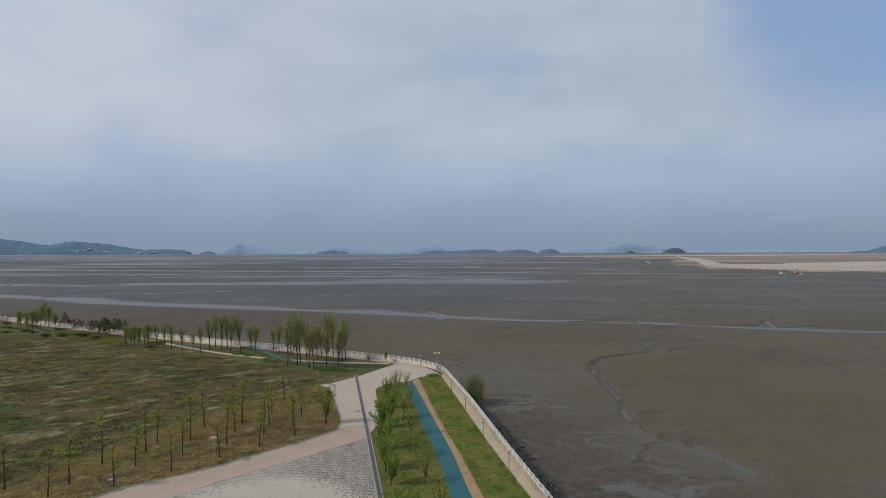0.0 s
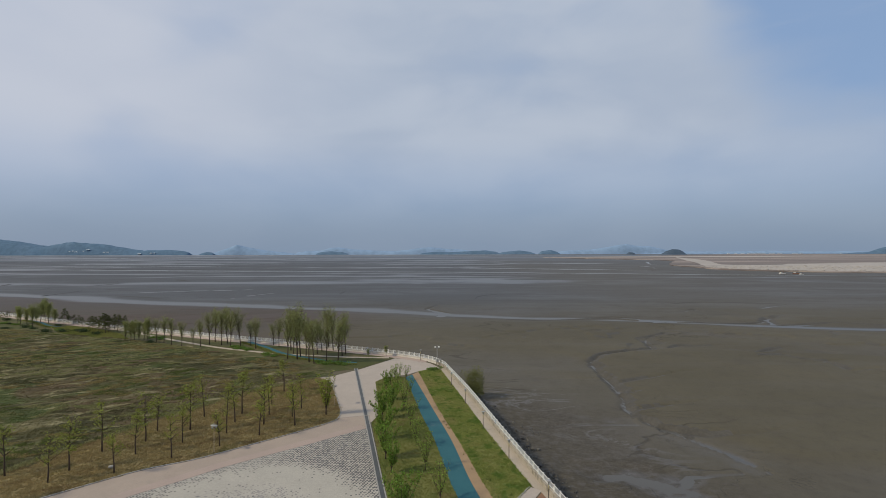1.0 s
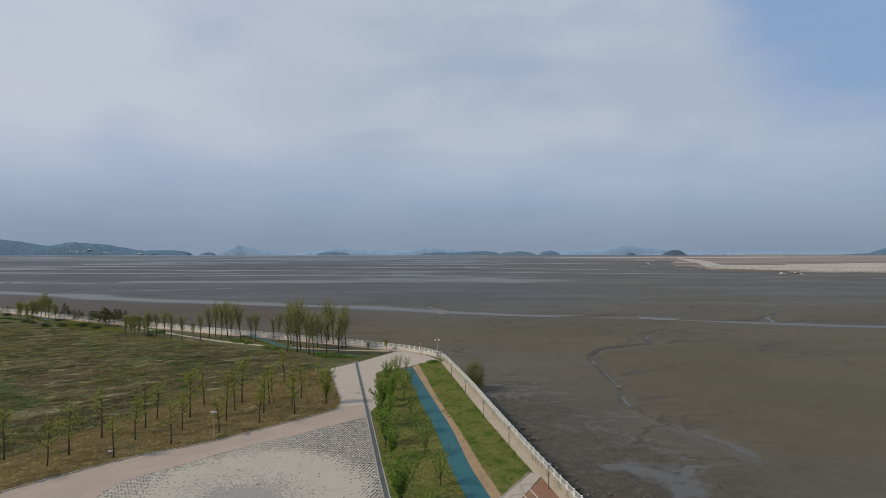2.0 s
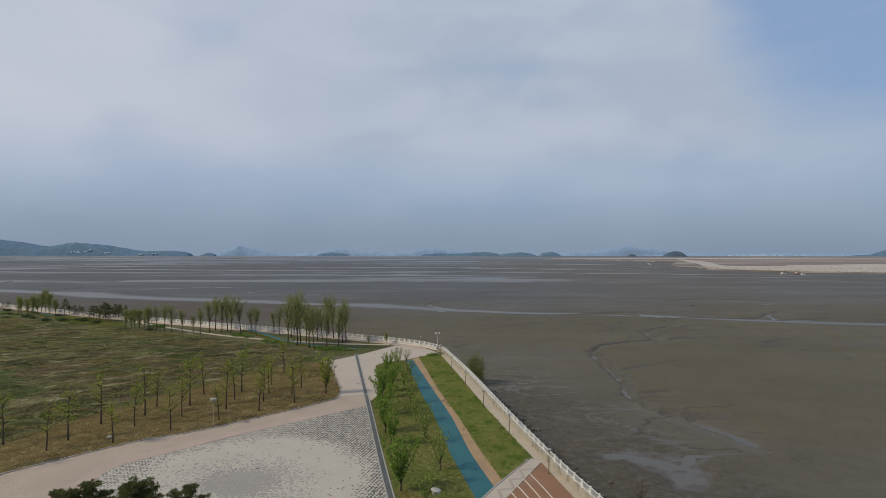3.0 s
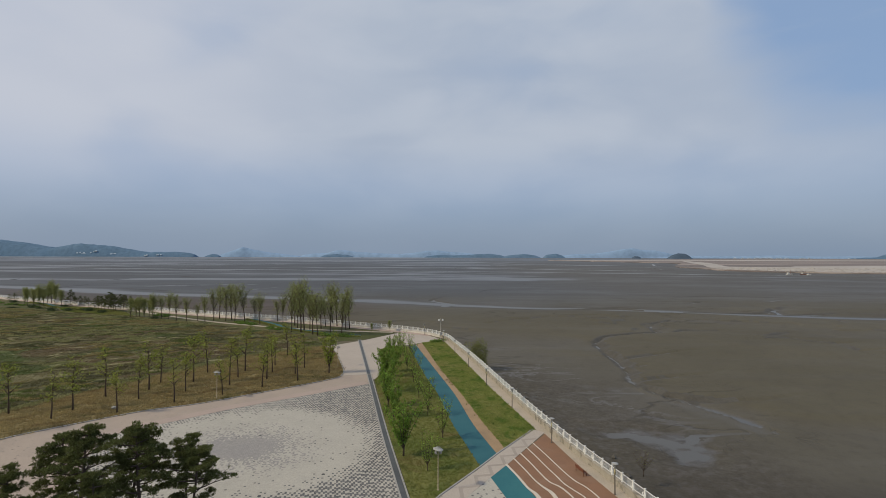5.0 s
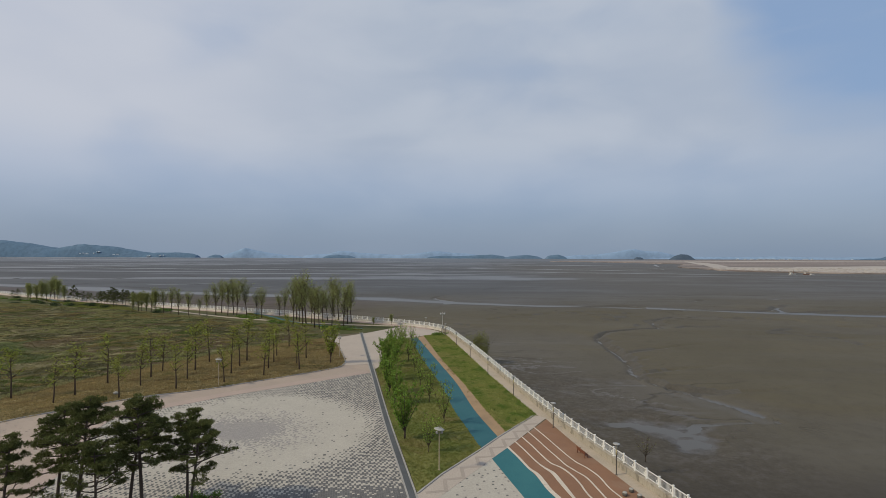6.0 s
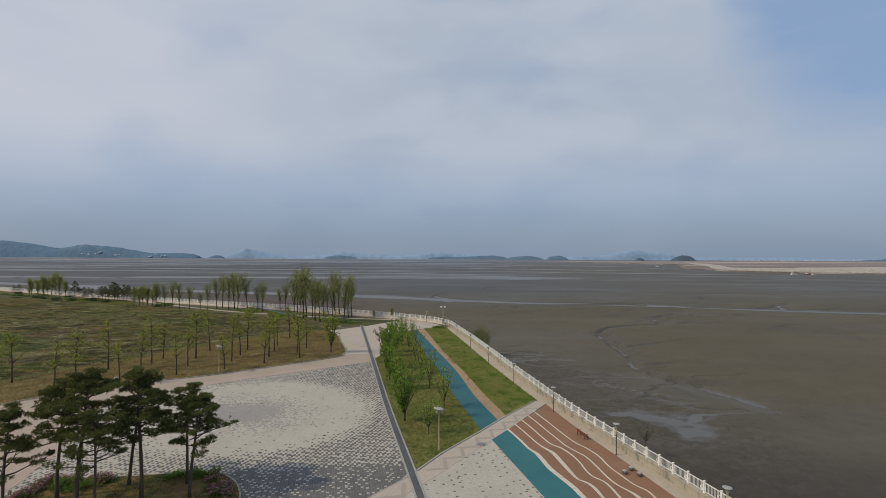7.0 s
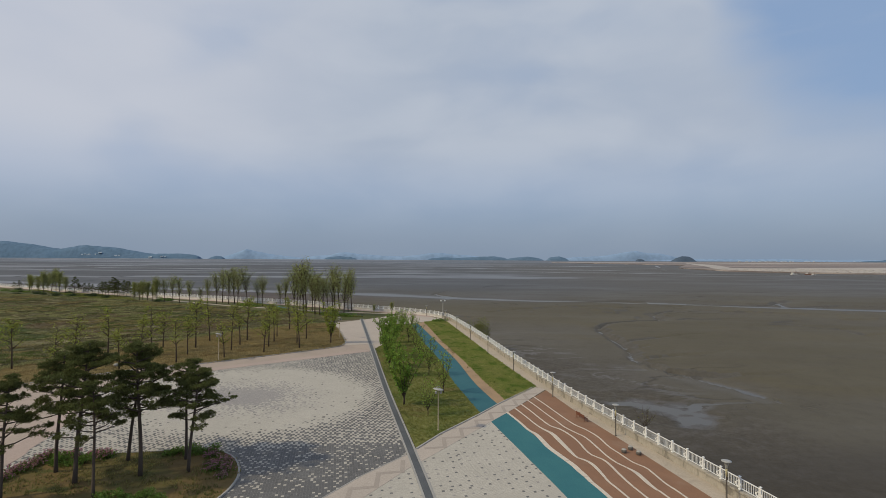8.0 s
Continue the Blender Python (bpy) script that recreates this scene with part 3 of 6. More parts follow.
def kerb(name, line, width, height, material, label, closed=False):
    """A low raised edging along a line."""
    line = np.asarray(line, float)
    a, b = offset_line(line, -width / 2), offset_line(line, width / 2)
    n = len(line)
    verts, faces = [], []
    for p, q in zip(a, b):
        z = float(rise(p[0]))
        verts += [(p[0], p[1], z - 0.1), (p[0], p[1], z + height), (q[0], q[1], z + height), (q[0], q[1], z - 0.1)]
    for i in range(n - 1):
        for k in range(3):
            faces.append((4 * i + k, 4 * i + k + 1, 4 * i + 5 + k, 4 * i + 4 + k))
    faces += [(3, 2, 1, 0), tuple(4 * (n - 1) + k for k in range(4))]
    return tagged(link(name, verts, faces, material), label, "kerb", kind="structure")


# ---- the plan ----
FENCE_SEA = [(60.0, -90.0), (43.0, -20.0), (33.5, 13.0), (25.6, 42.7), (21.1, 58.6), (17.3, 73.0), (12.4, 97.0), (6.9, 126.5), (1.9, 149.5)]
FENCE_FAR = [(1.9, 149.5), (0.2, 156.5), (-3.2, 162.2), (-8.8, 167.0), (-18.0, 171.4), (-33.0, 176.5), (-62.0, 185.8), (-88.0, 196.5), (-120.0, 211.0), (-175.0, 236.0), (-245.0, 271.0), (-340.0, 318.0), (-460.0, 378.0)]
SEA = smooth_line(FENCE_SEA, 2.05)
FAR = smooth_line(FENCE_FAR, 2.05)
COAST = np.concatenate([SEA, FAR[1:]])

# ---- mudflat and water ----
CREEK = [(122, 272, 0.9, 0), (107, 258, 1.0, 0), (101, 246, 1.3, 0), (97.5, 229, 1.5, 0), (81, 221, 1.1, 0), (69, 215, 1.0, 0), (60.6, 203, 2.2, 0), (58.7, 187, 2.6, 0), (58, 170, 2.4, 0), (56.5, 157, 2.0, 0), (53.2, 143, 2.2, 0), (53.4, 136, 2.2, 0), (57.5, 126.5, 2.2, 0), (63, 116.5, 3.0, 0), (67, 107, 3.2, 0), (68.5, 100, 1.6, 0)]
CREEK_SIDE = [(57, 127, 1.2, 0.7), (66, 122, 1.1, 0.5), (78, 122, 0.9, 0.3), (95, 128, 0.6, 0.1)]
WET_FLAT = [(55, 124, 2.5, 0), (59, 118, 5.0, 0), (63, 110, 6.0, 0), (66, 103, 3.5, 0)]
POND = [(33, 101, 3.0, 0), (40, 99, 6, 0), (46, 95, 7, 0), (43, 88.5, 4, 0)]
BAND = [(-700, 590, 34, 0), (-464, 519, 32, 0), (-312, 466, 28, 0), (-184, 420, 24, 0), (-64, 384, 20, 0), (-2, 345, 16, 0), (44, 335, 13, 0), (128, 324, 13, 0), (204, 304, 12, 0), (258, 288, 12, 0), (420, 262, 12, 0), (800, 230, 14, 0)]
BRANCH_A = [(-2, 345, 3.0, 0.8), (3, 360, 2.5, 0.8), (-12, 384, 2.2, 0.7), (-4, 410, 1.8, 0.5)]
BRANCH_B = [(204, 304, 2.5, 0.8), (212, 322, 2.0, 0.7), (240, 345, 2.0, 0.6), (220, 372, 1.8, 0.5), (150, 378, 1.8, 0.4)]
BRANCH_C = [(-202, 470, 2.5, 0.7), (-200, 500, 2.2, 0.7), (-186, 530, 2.0, 0.6)]
BRANCH_D = [(104, 228, 1.3, 0.4), (113, 236, 1.5, 0.6), (124, 235, 1.5, 0.5), (140, 236, 1.2, 0.2)]
BRANCH_E = [(-330, 545, 3, 0.6), (-290, 565, 3, 0.6), (-230, 580, 2.5, 0.5)]
CUTS = [
    [(60, 169, 1.0, 0.45), (76, 176, 1.0, 0.4), (90, 182.7, 0.8, 0.25), (99, 184, 0.6, 0.05)],
    [(60, 158, 1.0, 0.4), (65.5, 161, 0.7, 0.2)],
    [(55.6, 142, 1.1, 0.5), (66, 145, 1.0, 0.4), (78, 147.7, 0.8, 0.25), (89, 154.4, 0.6, 0.05)],
    [(33.3, 175.4, 0.8, 0.3), (44, 176.4, 0.9, 0.35), (56.5, 175, 0.9, 0.4)],
    [(25.7, 127.5, 0.8, 0.25), (33.7, 131.6, 0.8, 0.3), (53, 130.4, 0.7, 0.2)],
    [(47.5, 96.6, 0.9, 0.4), (50.5, 101, 0.9, 0.4), (56, 101.5, 0.8, 0.3), (62, 102, 0.6, 0.2)],
    [(134, 224.7, 1.4, 0.5), (139, 218.4, 1.8, 0.8), (153, 227.6, 1.6, 0.6), (162, 231, 1.2, 0.2)],
    [(136, 210, 1.5, 0.5), (147, 212.5, 1.7, 0.7), (150, 204, 1.7, 0.7), (155, 201.6, 1.6, 0.7), (165, 203, 1.4, 0.4)],
    [(153, 199, 1.3, 0.5), (154, 192, 1.4, 0.6), (152, 183, 1.3, 0.5), (165, 186, 1.2, 0.3)],
    [(80, 327, 1.8, 0.5), (100, 333, 2.2, 0.8), (117, 335.6, 2.2, 0.8), (131, 330, 1.6, 0.5)],
    [(130, 309, 1.8, 0.4), (143, 319, 2.2, 0.8), (159, 316, 2.2, 0.8), (175, 304, 2.0, 0.7), (201, 310, 2.0, 0.7), (219, 333, 1.6, 0.5)],
    [(175, 304, 2.0, 0.7), (200, 296, 2.2, 0.7), (244, 307, 2.2, 0.8), (267, 298, 2.0, 0.6)],
    [(198, 284, 1.2, 0.2), (213, 281, 1.6, 0.5), (217, 273.5, 2.0, 0.8), (207, 256, 1.6, 0.3)],
    [(226, 392, 2.4, 0.5), (243, 381, 2.8, 0.8), (269, 399, 2.8, 0.8), (288, 409, 2.2, 0.5)],
    [(174, 362, 2.2, 0.5), (195, 378, 2.4, 0.7)],
    [(69, 281, 1.8, 0.5), (89, 281, 1.8, 0.6)],
]
DOME = [(91, 222), (74, 215), (60.5, 205), (58.5, 186), (56, 168), (55, 155), (51.5, 139), (52.5, 130), (58, 118), (67, 110), (80, 103), (110, 97), (150, 92), (230, 120), (260, 180), (215, 205), (175, 216), (140, 222), (110, 232)]
WATER_LEVEL = -9.60


def mud_height(x, y):
    coast, _ = polyline_distance(x, y, [tuple(p) for p in COAST[::7]])
    z = -9.0 + 3.6 * np.exp(-coast / 10.0)
    z = z + 0.22 * fractal(x / 70, y / 55, 4, 3) + 0.06 * fractal(x / 9, y / 9, 3, 11) * np.exp(-coast / 120)
    on_dome = inside(x + 1.2 * fractal(x / 7, y / 7, 3, 43), y + 1.2 * fractal(x / 7 + 9, y / 7, 3, 44), DOME)
    rim, _ = polyline_distance(x, y, DOME + DOME[:1])
    z = np.where(on_dome, z + 0.50 * np.clip(rim / (1.1 + 14 * np.clip((118 - y) / 12, 0, 1)), 0, 1) + 0.8 * (1 - np.exp(-rim / 14)), z)
    terrace = fractal(x / 95 + 0.4, y / 60, 4, 21) + 0.25 * fractal(x / 17, y / 14, 3, 23)
    step_ = np.clip((terrace - 0.05) / 0.03, 0, 1) + np.clip((terrace + 0.32) / 0.03, 0, 1)
    z = z + 0.52 * step_ * np.clip((coast - 45) / 25, 0, 1) * np.clip((y - 205) / 30, 0, 1) * np.exp(-((y - 200) / 230.0) ** 4) - 0.2
    swell = np.clip((y - 150) / 40, 0, 1) * np.exp(-((y - 150) / 260.0) ** 4) * np.clip((coast - 25) / 30, 0, 1)
    z = z + swell * (1.3 * np.maximum(fractal(x / 34, y / 30, 3, 97), -0.12) + 0.30 * np.abs(fractal(x / 16, y / 13, 3, 98)))
    d, (w, _) = polyline_distance(x, y, WET_FLAT)
    z = np.minimum(z, -9.41 + 0.25 * np.clip((d + 2.0 * fractal(x / 7, y / 5, 4, 83)) / w, 0, 9) ** 1.6)
    flats = np.exp(-(((x - 40) / 17) ** 2 + ((y - 125) / 55.0) ** 2))
    z = z - flats * (0.10 + 0.60 * np.clip(fractal(x / 13, y / 8, 5, 29), 0, 1))
    far = np.clip((y - 430) / 250, 0, 1)
    z = z - far * (0.10 + 0.62 * np.clip(fractal(x / 520, y / 46, 4, 5) + 0.10 - 0.5 * np.clip((x - 100) / 500, 0, 1), 0, 1))
    for line in (CREEK, CREEK_SIDE, POND, BAND, BRANCH_A, BRANCH_B, BRANCH_C, BRANCH_D, BRANCH_E, *CUTS):
        wob = 1.5 * line[0][2] if line in (POND, BAND) else 0.5 * line[0][2]
        wx = x + wob * 0.6 * fractal(x / (6 * line[0][2]), y / (4 * line[0][2]), 3, 31)
        wy = y + wob * 0.6 * fractal(x / (6 * line[0][2]) + 50, y / (4 * line[0][2]), 3, 37)
        d, (w, deep) = polyline_distance(wx, wy, line)
        if line is POND:
            d = np.maximum(d + 2.2 * fractal(x / 2.6, y / 2.2, 3, 67), 0)
        if line in (CREEK, BAND, POND):
            w = w * (0.62 if line is CREEK else np.where(x < 0, 0.42, 0.36) if line is BAND else 0.9) * np.clip((0.95 if line is BAND else 0.75) + (0.6 if line is BAND else 1.3) * fractal(x / (1.6 * line[0][2] + 3), y / (1.2 * line[0][2] + 2), 4, 59), 0.15, 2.0)
            bed = WATER_LEVEL - 0.12 + (0.5 if line is CREEK else 0.17 if line is BAND else 0.30) * np.clip(d / w, 0, 9) ** 1.3
            z = np.minimum(z, np.maximum(bed, WATER_LEVEL - 0.12))
        else:
            z = z - 1.4 * deep * np.clip(1.25 - d / w, 0, 1)
    return z


def graded(centre, half, step, end, growth):
    """Coordinates with even steps round a centre and growing ones outside it."""
    out = list(np.arange(-half, half + 1e-6, step))
    s, v = step, half
    while v < end:
        s *= growth
        v += s
        out.append(v)
        out.insert(0, -v)
    return centre + np.array(out)


gx = graded(70, 120, 1.0, 6500, 1.035)
gy = np.array([v for v in graded(165, 140, 1.0, 4560, 1.022) if v > -1500])
X, Y = np.meshgrid(gx, gy)
Z = mud_height(X, Y)
n_c = len(gx)
rows_, cols_ = np.meshgrid(np.arange(len(gy) - 1), np.arange(n_c - 1), indexing="ij")
base = (rows_ * n_c + cols_).ravel()
# Steep faces off the shore get the mud with shade painted in.
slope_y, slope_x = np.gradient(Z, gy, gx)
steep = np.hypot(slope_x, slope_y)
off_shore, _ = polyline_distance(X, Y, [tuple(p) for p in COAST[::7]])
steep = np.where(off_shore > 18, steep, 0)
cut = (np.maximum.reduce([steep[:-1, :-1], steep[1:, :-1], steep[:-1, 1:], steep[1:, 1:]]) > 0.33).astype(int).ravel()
mud = link("ground", np.stack([X.ravel(), Y.ravel(), Z.ravel()], 1), np.stack([base, base + 1, base + n_c + 1, base + n_c], 1), [MUD, SCARP_SHADE], which=cut, smooth=True)
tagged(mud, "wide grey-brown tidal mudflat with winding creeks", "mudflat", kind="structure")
water = link("water", [(-6000, 60, WATER_LEVEL), (6000, 60, WATER_LEVEL), (6000, 4880, WATER_LEVEL), (-6000, 4880, WATER_LEVEL)], [(0, 1, 2, 3)], WATER)
tagged(water, "shallow grey water lying in tidal creeks", "water", kind="structure")

RUNNELS = [
    [(-1739, 1931), (-1588, 2181), (-1064, 2412), (-529, 2501), (234, 2679)],
    [(-1251, 1389), (-1080, 1395), (-862, 1354), (-592, 1416)],
    [(-989, 1098), (-874, 1146), (-571, 1095), (-322, 1063), (-5, 1003), (276, 938), (517, 872), (740, 822)],
    [(-45, 1261), (158, 1190), (327, 1112), (463, 1072)],
    [(-1265, 1610), (-792, 1589), (-509, 1679)],
    [(137, 1575), (296, 1651), (565, 1556)],
    [(528, 1330), (540, 1286), (499, 1144)],
    [(752, 1815), (630, 1491), (637, 1437)],
    [(-2564, 2847), (-1952, 2910), (-1284, 3070)],
]
GULLIES = [
    [(-1006, 1280), (-730, 1190), (-482, 1186)],
    [(-501, 1135), (-378, 1178)],
    [(-427, 1079), (-364, 1116)],
    [(-590, 659), (-606, 691)],
    [(-488, 597), (-485, 618)],
    [(-462, 639), (-460, 674), (-460, 706)],
    [(-406, 593), (-395, 592)],
    [(-413, 507), (-412, 532), (-418, 570)],
    [(-425, 780), (-381, 738)],
    [(-284, 534), (-280, 554)],
    [(-109, 515), (-110, 555)],
    [(-167, 1686), (-130, 1825)],
    [(30, 465), (37, 492), (57, 515)],
    [(-336, 505), (-270, 475)],
    [(-253, 454), (-200, 472)],
    [(36, 330), (61, 322), (109, 331), (128, 323)],
    [(150, 315), (202, 305)],
    [(186, 410), (223, 426), (286, 411)],
]


def channel(name, stations, z, thin, material, label, category, seed):
    """A long shallow strip on the flats, uneven in width and running out at both ends."""
    mid = smooth_line(stations, 14.0 if stations[0][1] > 800 else 4.0)
    if len(mid) < 4:
        mid = smooth_line(stations, 1.5)
    t = np.linspace(0, 1, len(mid))
    half = thin * np.hypot(mid[:, 0], mid[:, 1]) ** 2 / 42000.0
    half = half * np.clip(np.minimum(t, 1 - t) * 5, 0.05, 1) * (0.75 + 0.6 * fractal(mid[:, 0] / 40, mid[:, 1] / 40, 3, seed))
    mid[:, 1] += 0.7 * half * fractal(mid[:, 0] / 60, mid[:, 1] / 60, 3, seed + 5)
    side = np.stack([0.25 * half, half], 1)
    n, fall = len(mid), np.stack([0 * half, np.minimum(0.5 * half + 5.0, 14.0)], 1)
    rows = ((mid[:, :2] + side + fall, z - 1.6), (mid[:, :2] + side, z), (mid[:, :2] - side, z), (mid[:, :2] - side - fall, z - 1.6))
    verts = [(*p, h) for line, h in rows for p in line]
    faces = [(n * k + i, n * k + n + i, n * k + n + i + 1, n * k + i + 1) for k in range(3) for i in range(n - 1)]
    return tagged(link(name, verts, faces, [MUD, material], which=np.repeat((0, 1, 0), n - 1)), label, category, kind="structure")


channel("water_far", [(-6000, 4420), (-3000, 4420), (-900, 4480), (900, 4560)], -8.5, 0.5, THIN_WATER, "pale blue strip of open water below the far hills", "water", 77)
for k, stations in enumerate(RUNNELS):
    channel("runnel", stations, -8.55, 0.45, THIN_WATER, "long pale line of standing water on the flats", "water", 3 * k)
# Gullies are flat strips on the mud; their depth is painted shade.
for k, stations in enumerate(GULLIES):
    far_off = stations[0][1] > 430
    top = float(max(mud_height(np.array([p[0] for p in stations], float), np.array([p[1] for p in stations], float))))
    channel("gully", stations, top + 0.12, 0.30 if far_off else 0.5, GULLY, "dark gully strip on the mud with shade in its colour", "gully", 50 + 3 * k)

# ---- the raised land and its sea wall ----
inner = offset_line(COAST, -0.35)
outline = [*map(tuple, inner[::3]), tuple(inner[-1]), (-460.0, -90.0)]
slab("land", outline, SOIL, 0.0, 9.5, "raised soil platform behind the sea wall")

wall_in, wall_top_in, wall_top_out, foot = offset_line(COAST, -0.30), offset_line(COAST, -0.24), offset_line(COAST, 0.26), offset_line(COAST, 3.6)
verts, faces = [], []
for a, b, c, d in zip(wall_in, wall_top_in, wall_top_out, foot):
    z = float(rise(a[0]))
    lip = a + (a - b) * 0.9
    verts += [(*a, z - 0.2), (*b, z + 0.70), (*lip, z + 0.72), (*lip, z + 0.86), (*c, z + 0.86), (*d, -8.0)]
for i in range(len(COAST) - 1):
    for k in range(5):
        faces.append((6 * i + k, 6 * i + 6 + k, 6 * i + 7 + k, 6 * i + k + 1))
sea_wall = tagged(link("wall_sea", verts, faces, [CONCRETE, LIMEWASH], which=np.repeat((np.arange(len(COAST) - 1) > len(SEA) + 4).astype(int), 5)), "weathered concrete sea wall with a stained parapet", "sea wall", kind="structure")

# ---- paved and planted surfaces ----
DRAIN_LINE = np.array([(-26.9, 151.4), (-16.6, 106.6), (-9.1, 73.6), (-3.55, 50.9), (-1.2, 41.1), (3.9, 19.0), (12.0, -20.0)])
PINK_OUT = evened(smooth_line([(-63, -20), (-63.2, 40), (-61.8, 62.0), (-60.6, 66.8), (-56.8, 71.7), (-49.8, 79.6), (-43.4, 84.2), (-39.3, 88.0), (-36.0, 91.4), (-31.9, 95.6), (-27.4, 100.4), (-24.0, 104.4), (-23.0, 106.3)], 1.0), 110)
PINK_IN = evened(smooth_line([(-38.6, -20), (-38.9, 38), (-40.2, 47.5), (-41.6, 53.0), (-43.6, 58.2), (-45.8, 63.0), (-47.3, 68.0), (-46.6, 71.0), (-44.6, 73.4), (-41.2, 77.0), (-36.9, 82.0), (-33.3, 85.4), (-29.5, 88.9), (-25.3, 92.7), (-21.0, 96.9), (-15.9, 101.6)], 1.0), 110)
STRIP = offset_line(PINK_IN, -2.1)
STRIP[-1] = (-17.4, 103.4)
ribbon("pavement_west", PINK_OUT, STRIP, PAVE_WEST, 0.045, 0.3, "pale pinkish paved walkway curving round the plaza")
ribbon("pavement_pink", STRIP, PINK_IN, PAVE_PINK, 0.045, 0.3, "pink paved border strip round the plaza")
slab("pavement_corner", [(-15.9, 101.9), (-17.4, 103.4), (-23.2, 106.4), (-23.0, 107.2), (-16.5, 109.6), (-15.6, 105.2)], PAVE_WEST, 0.05, 0.3, "pale pinkish paved corner beside the drain")
slab("pavement_walk", [(-16.5, 109.6), (-23.0, 107.2), (-22.9, 109.8), (-24.0, 114.0), (-29.2, 130.2), (-31.9, 136.6), (-35.5, 139.6), (-32.5, 140.8), (-25.1, 151.2), (-16.4, 166.8), (-9.0, 165.5), (-4.0, 160.6), (-1.4, 155.6), (-7.4, 150.4), (-10.5, 146.0), (-16.5, 142.0), (-18.9, 137.0), (-16.3, 122.0), (-14.6, 109.5), (-15.4, 105.4), (-15.6, 105.2)], PAVE_PALE, 0.05, 0.3, "pale pinkish paved walkway up to the sea wall")

LAWN_STRIP = [(-3.0, 51.4), (-0.6, 55.8), (4.4, 63.6), (1.0, 79.0), (-1.7, 95.8), (-5.1, 111.0), (-11.0, 143.0), (-16.5, 142.0), (-18.9, 137.0), (-16.3, 122.0), (-14.6, 109.5), (-15.3, 104.6), (-8.6, 74.0)]
LAWN_SEA = [(8.3, 70.2), (14.0, 78.4), (11.5, 89.3), (8.6, 103.3), (5.3, 121.3), (1.8, 139.3), (-0.7, 152.3), (-2.2, 154.8), (-7.5, 150.0), (-1.3, 115.8), (3.0, 96.1), (6.0, 80.6)]
slab("lawn_strip", LAWN_STRIP, LAWN, 0.07, 0.3, "green lawn strip planted with young trees")
slab("lawn_sea", LAWN_SEA, SEA_LAWN, 0.07, 0.3, "bright green lawn along the sea wall")

TEAL_L = smooth_line([(-11.0, 143.0), (-5.1, 111.0), (-1.7, 95.8), (1.0, 79.0), (4.4, 63.8)], 2.0)
TEAL_R = smooth_line([(-9.2, 146.0), (-2.4, 114.6), (1.6, 96.0), (4.3, 79.6), (7.0, 68.0)], 2.0)
TAN_R = smooth_line([(-7.6, 149.6), (-1.3, 115.8), (3.0, 96.1), (6.0, 80.6), (8.4, 70.2)], 2.0)


TEAL_L, TEAL_R, TAN_R = (evened(v, 42) for v in (TEAL_L, TEAL_R, TAN_R))
ribbon("path_blue", TEAL_L, TEAL_R, BLUE, 0.05, 0.3, "blue rubber running path between lawns")
ribbon("path_tan", TEAL_R, TAN_R, TAN, 0.06, 0.3, "narrow tan gravel path beside the blue path")

slab("pavement_cross", [(-3.0, 51.2), (-0.6, 56.0), (4.4, 63.8), (7.1, 68.2), (13.6, 78.2), (15.3, 77.0), (8.1, 64.9), (5.5, 60.8), (1.2, 53.8), (-1.2, 50.0), (-3.4, 46.6), (-7.5, 39.0), (-12.0, 30.0), (-16.0, 24.0), (-19.6, 24.0), (-15.2, 31.6), (-9.9, 40.3), (-7.5, 44.6), (-3.9, 49.7)], PAVE_PALE, 0.05, 0.3, "pale paved band crossing the plaza with a brown zigzag")
TEAL2_L = evened(smooth_line([(5.5, 60.8), (7.3, 54.0), (10.4, 42.2), (14.2, 26.0), (22.0, -10.0)], 2.0), 30)
TEAL2_R = evened(smooth_line([(8.0, 64.7), (10.1, 56.6), (13.95, 42.6), (17.9, 26.0), (25.6, -10.0)], 2.0), 30)
ribbon("path_teal", TEAL2_L, TEAL2_R, TEAL, 0.05, 0.3, "teal rubber running path beside cream paving")
RED_R = evened(smooth_line([(15.2, 76.4), (17.4, 65.6), (20.0, 55.6), (21.9, 47.9), (23.1, 43.2), (27.2, 26.0), (34.5, -10.0)], 2.0), 60)
RED_L = evened(TEAL2_R, 60)
ribbon("plaza_red", RED_L, RED_R, RED, 0.045, 0.3, "red-brown rubber plaza with wavy cream lines")
WALK_IN = np.concatenate([evened(smooth_line([(-2.0, 155.2), (1.85, 139.4), (5.35, 121.4), (8.65, 103.4), (11.55, 89.4), (14.05, 78.5), (15.2, 76.4)], 2.0), 40), RED_R[1:]])
WALK_OUT = offset_line(SEA, -0.28)[::-1]
WALK_OUT = np.stack([np.interp(WALK_IN[:, 1], WALK_OUT[::-1, 1], WALK_OUT[::-1, 0]), WALK_IN[:, 1]], 1)
ribbon("pavement_sea", WALK_IN, WALK_OUT, PROMENADE, 0.035, 0.3, "beige concrete walkway along the parapet")

# ---- wild field and tree strip inland ----
MULCH = [*map(tuple, PINK_OUT[12:]), (-22.9, 109.8), (-24.0, 114.0), (-29.2, 130.2), (-31.9, 136.6), (-35.5, 139.6), (-41.0, 133.5), (-50.4, 123.6), (-56.9, 108.9), (-63.7, 94.7), (-67.8, 86.1), (-71.5, 76.0), (-74.0, 50.0), (-74.0, -9.0)]
